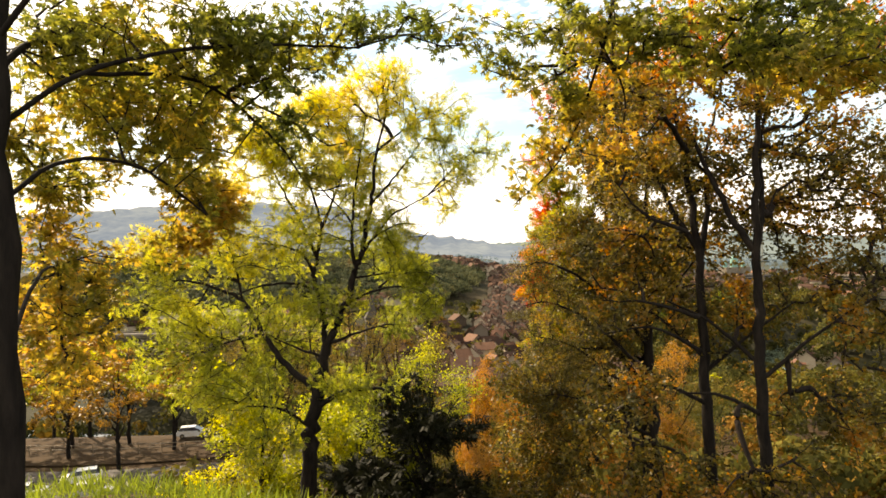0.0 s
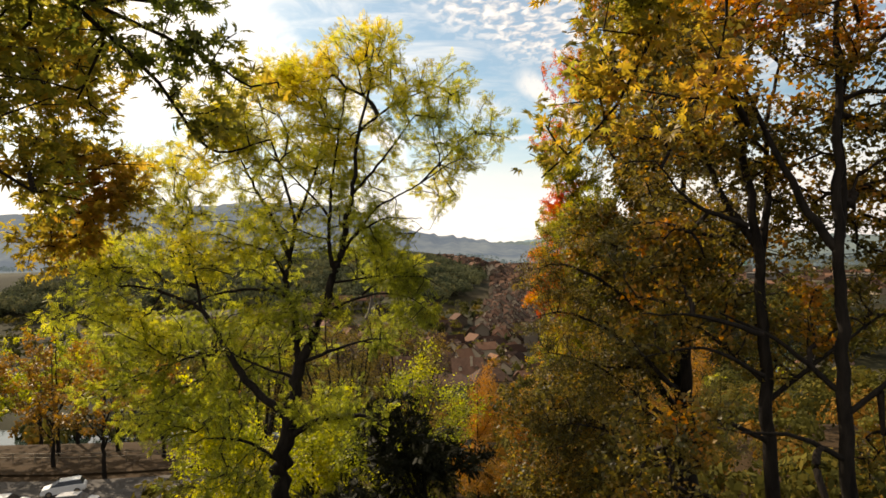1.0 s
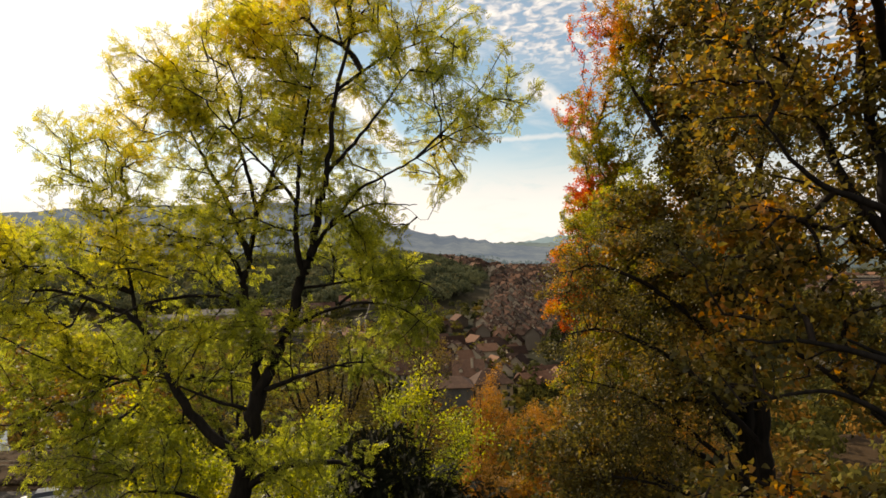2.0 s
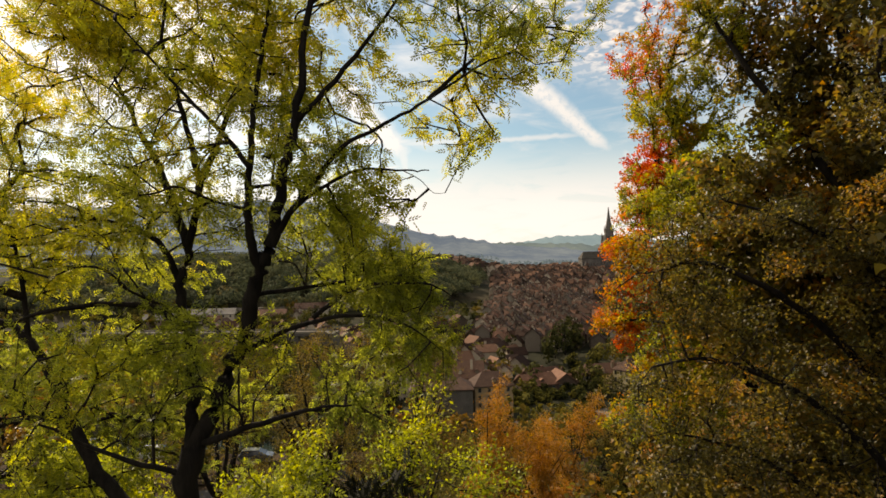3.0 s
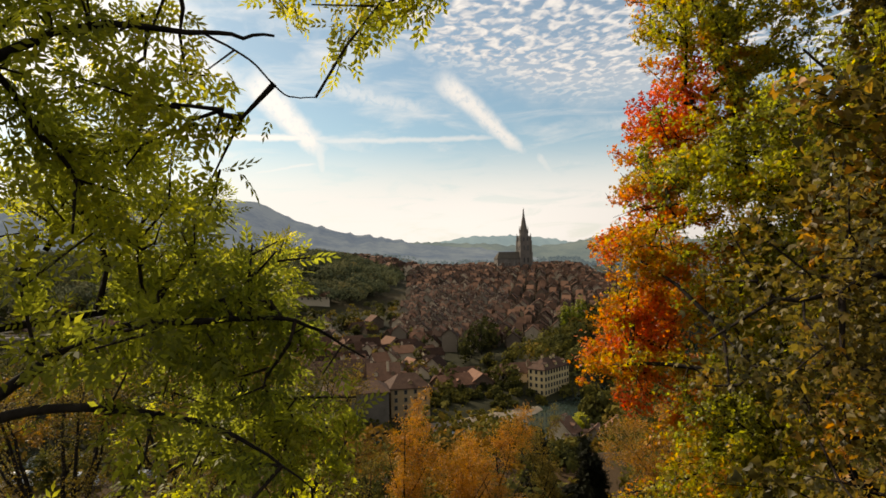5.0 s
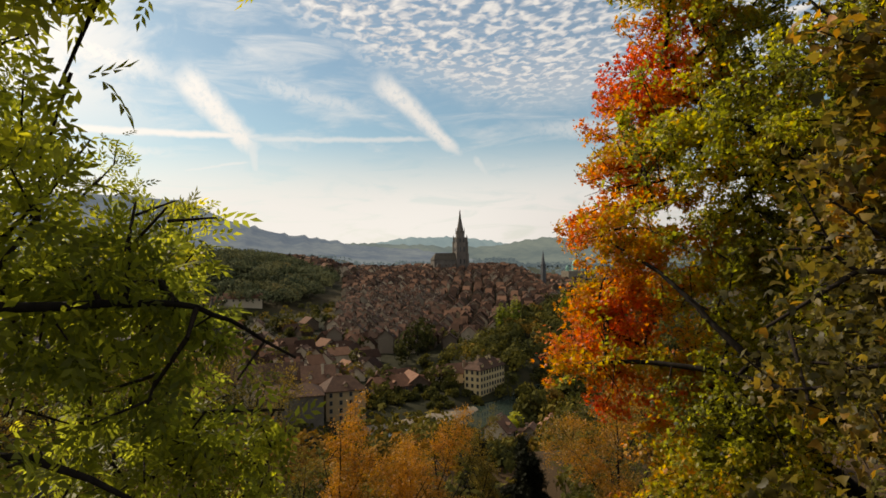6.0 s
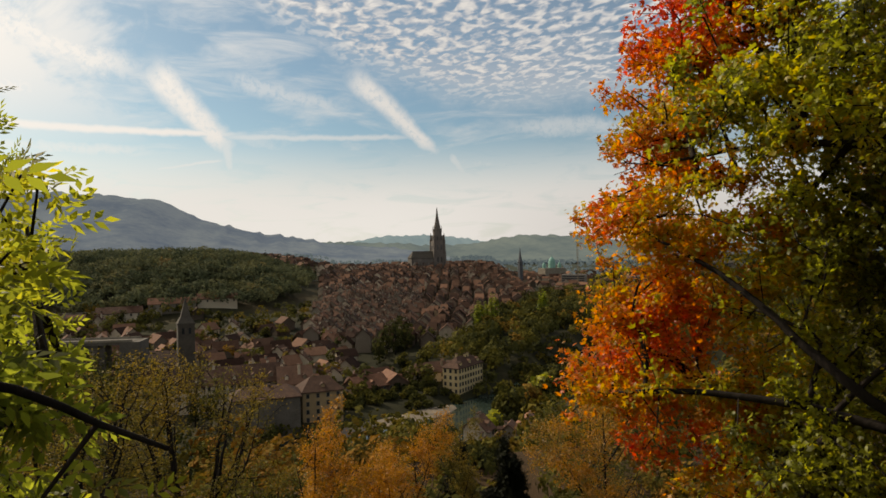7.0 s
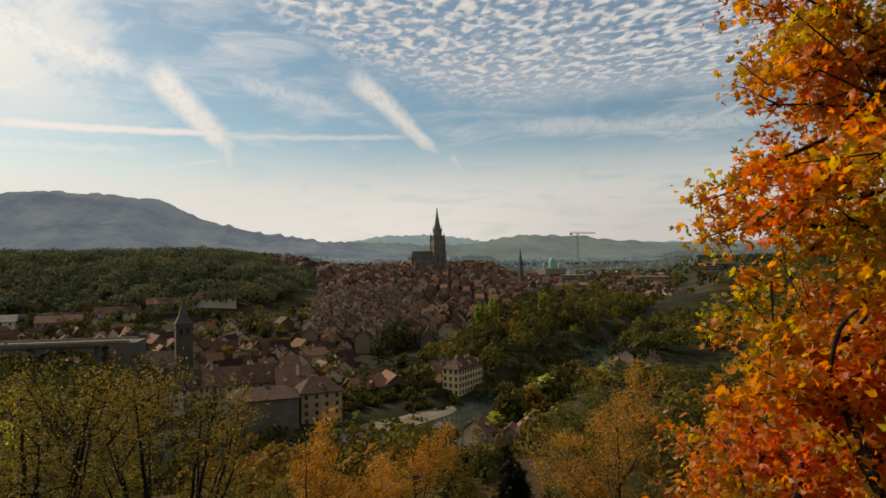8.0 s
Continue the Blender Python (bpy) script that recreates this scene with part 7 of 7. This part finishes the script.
def far_tree(name, label, rng, h, w, tone_mid, blades, poplar=False, mat=None):
    """A crown of many small leaf tufts on a trunk with limbs, for trees that stay far off."""
    ob = thing(name, pose(0, 0, -400), label, "tree", "trees of the valley")
    paths = [(np.array([(0, 0, -2.5), (0.1, 0, h * 0.4), (0, 0.1, h * 0.85)]), np.array([0.4, 0.3, 0.1]))]
    for i in range(4):
        a = i * 1.6 + rng.random()
        q = np.array([(0, 0, h * (0.3 + 0.08 * i)), (math.cos(a) * w * 0.2, math.sin(a) * w * 0.2, h * (0.45 + 0.08 * i)), (math.cos(a) * w * 0.32, math.sin(a) * w * 0.32, h * (0.55 + 0.08 * i))])
        paths.append((q, np.array([0.2, 0.13, 0.05])))
    v, f = tubes(paths, 5)
    bulk("trunk", v, f, BARK, ob)
    if poplar:
        blobs = [(rng.normal() * 0.2, rng.normal() * 0.2, h * t, w * 0.5 * math.sin(math.pi * min(1, t * 0.9 + 0.1)) ** 0.6 + 0.3, w * 0.5 * math.sin(math.pi * min(1, t * 0.9 + 0.1)) ** 0.6 + 0.3, h * 0.1) for t in np.linspace(0.12, 0.95, 9)]
    else:
        blobs = [(rng.normal() * w * 0.22, rng.normal() * w * 0.22, h * t, w * (0.24 + 0.12 * rng.random()), w * (0.24 + 0.12 * rng.random()), h * 0.16) for t in np.linspace(0.16, 0.84, 9)]
    p = in_blobs(rng, blobs, blades, 0.22)
    out = p - np.array([0, 0, h * 0.5])
    out /= np.linalg.norm(out, axis=1)[:, None]
    t, fc = tuft_template(rng, 3)
    v, f = scatter(rng, t, fc, p, tangent(rng, out), 1.5 if not poplar else 0.9, 0.4, 0, 0.4, out)
    crown = bulk("crown", v, f, mat or TOWN_LEAF, ob, tones(p, 3, rng, lambda q: tone_mid + 0.25 * (q[:, 2] / h - 0.6), 3.0, 0.35))
    tagged(crown, kind="stuff")
    return ob


def plant_valley():
    rng = np.random.default_rng(99)
    kinds = [far_tree("broadleaf_tree", lab, np.random.default_rng(200 + i), h, w, tn, 170) for i, (lab, h, w, tn) in enumerate((
        ("dark green broadleaf tree in the valley", 15, 11, 0.3), ("olive-green broadleaf tree in the valley", 13, 10, 0.45), ("yellowing broadleaf tree in the valley", 12, 9, 0.66),
        ("dark dense broadleaf tree in the valley", 17, 12, 0.2), ("rust-brown autumn tree in the valley", 12, 9, 0.85), ("small green tree in a garden", 8, 7, 0.4)))]
    kinds.append(far_tree("poplar_tree", "tall narrow poplar by the river", np.random.default_rng(210), 20, 3.4, 0.2, 420, True, LIME_LEAF))
    kinds.append(far_tree("spruce_tree", "dark pointed spruce above the woods", np.random.default_rng(211), 22, 5.5, 0.1, 260, True))
    kinds.append(far_tree("willow_tree", "rounded yellow-green tree on the river bank", np.random.default_rng(212), 13, 10, 0.55, 420, mat=LIME_LEAF))
    used = set()

    def plant(i, x, y, s=1.0, dz=0.0):
        m = pose(x, y, hgt(x, y) - 0.3 + dz, 0, 0, rng.random() * 360) @ Matrix.Diagonal((s, s, s * rng.uniform(0.85, 1.15), 1))
        ob = kinds[i]
        if i in used:
            c = copy_thing(ob, pose(0, 0, 0))
        else:
            used.add(i)
            c = ob
        c.matrix_basis = m

    # north slope of the spur
    u, v = np.array([0.31, 0.951]), np.array([0.951, -0.31])
    n = 0
    while n < 55:
        s, o = rng.uniform(15, 420), rng.uniform(40, 150)
        if o < np.interp(s, (0, 60, 200, 420), (40, 56, 94, 140)) + 4:
            continue
        c = np.array([45, 385]) + u * s + v * o
        if river_distance(c[:1], c[1:])[0] < 34:
            continue
        plant(int(rng.choice((0, 1, 2, 3, 4), p=(0.3, 0.25, 0.14, 0.25, 0.06))), *c, rng.uniform(0.8, 1.2))
        n += 1
    for x, y in ((128, 424), (133, 428), (138, 433), (143, 438), (124, 420), (194, 480), (200, 488), (206, 498)):
        plant(6, x, y, rng.uniform(1.1, 1.3))
    for x, y, i, s in ((62, 380, 3, 1.2), (55, 372, 3, 1.1), (70, 392, 0, 1.2), (50, 362, 0, 0.9), (86, 400, 1, 0.9), (100, 345, 1, 1.0), (110, 352, 1, 1.0), (118, 360, 0, 0.9), (106, 338, 2, 0.6),
                       (66, 316, 1, 1.0), (60, 322, 1, 0.8), (72, 352, 5, 1.0), (60, 350, 5, 0.9), (-34, 282, 0, 0.8), (-28, 279, 0, 0.9), (-74, 330, 4, 0.9), (-38, 330, 2, 0.9), (-64, 318, 2, 1.0),
                       (-84, 312, 1, 1.1), (42, 300, 5, 0.7), (48, 304, 5, 0.6), (33, 298, 5, 0.7), (26, 296, 5, 0.7), (56, 306, 5, 0.6), (38, 305, 5, 0.5), (-92, 356, 1, 1.0), (-110, 380, 2, 0.9)):
        plant(i, x, y, s)
    for x, y, sc in ((116, 289, 1.15), (106, 283, 0.85), (98, 277, 0.8), (74, 246, 0.6), (78, 252, 0.7), (150, 300, 0.8)):
        plant(8, x, y, sc)
    for j in range(17):
        f = j / 33
        x, y = 88 + 150 * f + rng.uniform(-6, 6), 262 + 150 * f + rng.uniform(-6, 6)
        plant(int(rng.choice((0, 1, 2, 4), p=(0.3, 0.35, 0.25, 0.1))), x, y, rng.uniform(0.85, 1.15))
    # near bank and the northern hillside
    n = 0
    while n < 30:
        x, y = rng.uniform(20, 520), rng.uniform(150, 640)
        if river_distance(np.array([x]), np.array([y]))[0] < 36 or not (0.42 * y + 20 < x or y < 235):
            continue
        if (x - 45) * 0.951 - (y - 385) * 0.31 < 160 and y > 300:
            continue
        if x > 160 and y > 300 and y - 342 < (x - 150) * 1.28 and river_distance(np.array([x]), np.array([y]))[0] < 95:
            continue
        if clearing(x, y, 6.0) or (x - 62) ** 2 + (y - 230) ** 2 < 900 or (x - 185) ** 2 + (y - 332) ** 2 < 500:
            continue
        plant(int(rng.choice((0, 1, 2, 3, 4), p=(0.26, 0.3, 0.2, 0.14, 0.1))), x, y, rng.uniform(0.7, 1.1))
        n += 1
    # slope below the terrace
    n = 0
    while n < 20:
        x, y = rng.uniform(-120, 110), rng.uniform(112, 215)
        if clearing(x, y, 6.0):
            continue
        plant(int(rng.choice((0, 1, 2, 5))), x, y, rng.uniform(0.6, 0.9))
        n += 1
    # trees among the houses and on the plateau behind
    for _ in range(45):
        x, y = rng.uniform(-260, 0), rng.uniform(380, 560)
        if river_distance(np.array([x]), np.array([y]))[0] > 40:
            plant(int(rng.choice((0, 1, 2, 5))), x, y, rng.uniform(0.7, 1.0))
    for x, y in ((-6, 800), (4, 806), (14, 802), (22, 812), (30, 806), (38, 815), (-20, 806)):
        plant(7, x, y, rng.uniform(0.9, 1.2))


plant_valley()


def woods(name, label, x, y, low, high, each, size, seed, mid=0.32, wide=0.42, mat=None):
    """Woods as one mass of leaf tufts, crown by crown."""
    rng = np.random.default_rng(seed)
    hh = rng.uniform(low, high, len(x))
    z = height(x, y)
    p = np.repeat(np.stack([x, y, z + hh * 0.52], 1), each, 0)
    d = rng.normal(size=p.shape)
    d[:, 2] = np.abs(d[:, 2]) - 0.25
    d /= np.linalg.norm(d, axis=1)[:, None]
    r = rng.random(len(p)) ** 0.18
    p += d * r[:, None] * np.repeat(np.stack([hh * wide, hh * wide, hh * 0.5], 1), each, 0)
    t, fc = tuft_template(rng, 3)
    v, f = scatter(rng, t, fc, p, tangent(rng, d), size, 0.4, 0, 0.45, d)
    tone = np.repeat(np.clip(np.repeat(rng.normal(mid, 0.2, len(x)), each) + rng.normal(size=len(p)) * 0.05, 0, 1), 3)
    ob = bulk(name, v, f, mat or TOWN_LEAF, None, tone)
    return tagged(ob, label, "woods", kind="stuff")


def build_woods():
    rng = np.random.default_rng(300)
    x, y = rng.uniform(-420, 60, 6200), rng.uniform(520, 820, 6200)
    ok = smooth(-x + 0.1 * y, 20, 150) * smooth(y, 500, 700) > 0.1
    x, y = x[ok][:1700], y[ok][:1700]
    woods("far_woods", "dark mixed woods on the bank beyond the river", x, y, 10, 18, 60, 1.8, 301, 0.4, 0.6, HAZY_WOOD_LEAF)
    x, y = rng.uniform(-1500, 2000, 1100), rng.uniform(1250, 3000, 1100)
    # HAZE_2's emission gives these trees painted haze as well
    woods("distant_tree_belts", "hazy belts of trees among the suburbs", x, y, 10, 18, 10, 5.2, 302, 0.3, 0.45, HAZE_2)
    # added trees with glowing haze colour cover the shaded strip below the hills
    far = np.random.default_rng(333)
    x, y = far.uniform(-700, 2700, 620), far.uniform(2860, 3060, 620)
    woods("distant_wood_edge", "hazy wood edge added along the foot of the far hills", x, y, 16, 26, 9, 9.0, 312, 0.3, 0.6, HAZE_2)
    # northern hillside and near bank
    x, y = rng.uniform(30, 520, 9000), rng.uniform(120, 640, 9000)
    ok = (river_distance(x, y) > 23) & ((x - 45) * 0.951 - (y - 385) * 0.31 > np.where(y < 350, 105, 150)) & ((river_distance(x, y) > 46) | (x < 175)) | (y < 225) & (river_distance(x, y) > 30)
    ok &= ((x - 62) ** 2 + (y - 229) ** 2 > 800) & ((x - 190) ** 2 + (y - 335) ** 2 > 500) & (x < 0.95 * y + 60)
    ok &= ~((x > 160) & (x < 330) & (y - 342 < (x - 150) * 1.28) & (river_distance(x, y) < 95) & (y > 300))
    ok &= ~clearing(x, y, 6.0)
    x, y = x[ok][:560], y[ok][:560]
    woods("hillside_woods", "olive and dark green woods on the north bank", x, y, 8, 14, 40, 1.8, 303, 0.52, 0.5)
    # north slope of the town's spur, down to the water
    x, y = rng.uniform(40, 420, 9000), rng.uniform(330, 830, 9000)
    s = (x - 45) * 0.31 + (y - 385) * 0.951
    o = (x - 45) * 0.951 - (y - 385) * 0.31
    ok = (o > np.interp(s, (-60, 0, 60, 200, 420), (30, 42, 58, 96, 142)) + 3) & (o < 235) & (river_distance(x, y) > 20) & ((x - 84) ** 2 + (y - 316) ** 2 > 420)
    x, y = x[ok][:540], y[ok][:540]
    woods("park_woods", "rounded green and yellowing trees below the old town", x, y, 9, 15, 55, 1.7, 306, 0.46, 0.48)
    # gardens between the riverside houses
    x, y = rng.uniform(-430, 40, 900), rng.uniform(300, 570, 900)
    ok = river_distance(x, y) > 30
    woods("garden_trees", "garden trees and hedges between the houses", x[ok][:420], y[ok][:420], 5, 11, 24, 1.9, 307, 0.5, 0.55)
    # growth under the bridge and in the riverside gardens
    x, y = np.concatenate([rng.uniform(-170, -58, 110), rng.uniform(16, 78, 90)]), np.concatenate([rng.uniform(268, 322, 110), rng.uniform(287, 346, 90)])
    tall = np.arange(200) < 110
    for name, label, ok, lo, hi in (("bridge_trees", "dark trees below the bridge", tall, 22, 31), ("riverside_gardens", "hedges and bushes in the riverside gardens", ~tall, 1.6, 3.6)):
        ok = ok & (river_distance(x, y) > 15) & ((x - 84) ** 2 + (y - 316) ** 2 > 260)
        woods(name, label, x[ok], y[ok], lo, hi, 60, 1.2, 310, 0.42, 0.55)
    # wooded plateau behind the river bend
    x, y = rng.uniform(260, 1500, 3000), rng.uniform(640, 1500, 3000)
    ok = x > 0.45 * y + 40
    woods("plateau_woods", "tree-covered plateau beyond the river bend", x[ok][:620], y[ok][:620], 9, 15, 20, 3.1, 308, 0.4, 0.6)
    # low growth on both banks
    i = rng.integers(8, len(_river) - 8, 420)
    side = rng.choice((-1, 1), 420)
    d = np.gradient(_river, axis=0)
    d /= np.linalg.norm(d, axis=1)[:, None]
    off = rng.uniform(10, 21, 420) * side
    x, y = _river[i, 0] + d[i, 1] * off + rng.normal(size=420) * 3, _river[i, 1] - d[i, 0] * off + rng.normal(size=420) * 3
    ok = ((np.abs(y - 285) > 22) | (x > 110) | (x < 5)) & ~((side > 0) & (x > 150) & (x < 330))
    woods("bank_shrubs", "shrubs and small trees along the river banks", x[ok], y[ok], 4, 8, 22, 1.6, 309, 0.45, 0.6)
    # slope under the terrace, below the line of sight
    x, y = rng.uniform(-130, 150, 420), rng.uniform(92, 222, 420)
    ok = ((x > -20) | (y > 112)) & ~clearing(x, y, 3.0)
    woods("slope_woods", "dark shrubby woods on the slope above the river", x[ok], y[ok], 5, 9.5, 84, 0.8, 304, 0.52, 0.55)
    x, y = rng.uniform(-24, 60, 150), rng.uniform(42, 96, 150)
    ok = ((x > -8) | (y < 58)) & ~clearing(x, y)
    lx, ly = rng.uniform(14, 70, 900), rng.uniform(78, 210, 900)
    ok_l = clearing(lx, ly)
    woods("lane_bushes", "low olive bushes on the open slope", lx[ok_l], ly[ok_l], 1.0, 2.4, 60, 0.5, 315, 0.5, 0.9)
    woods("slope_shrubs", "dense autumn shrubs on the slope", x[ok], y[ok], 3.0, 6.5, 85, 0.6, 305, 0.66, 0.6)


build_woods()

# prototypes that found no place
for proto, _ in PROTOS:
    if proto.matrix_basis.translation.z < -200:
        for o in (*proto.children_recursive, proto):
            bpy.data.objects.remove(o)
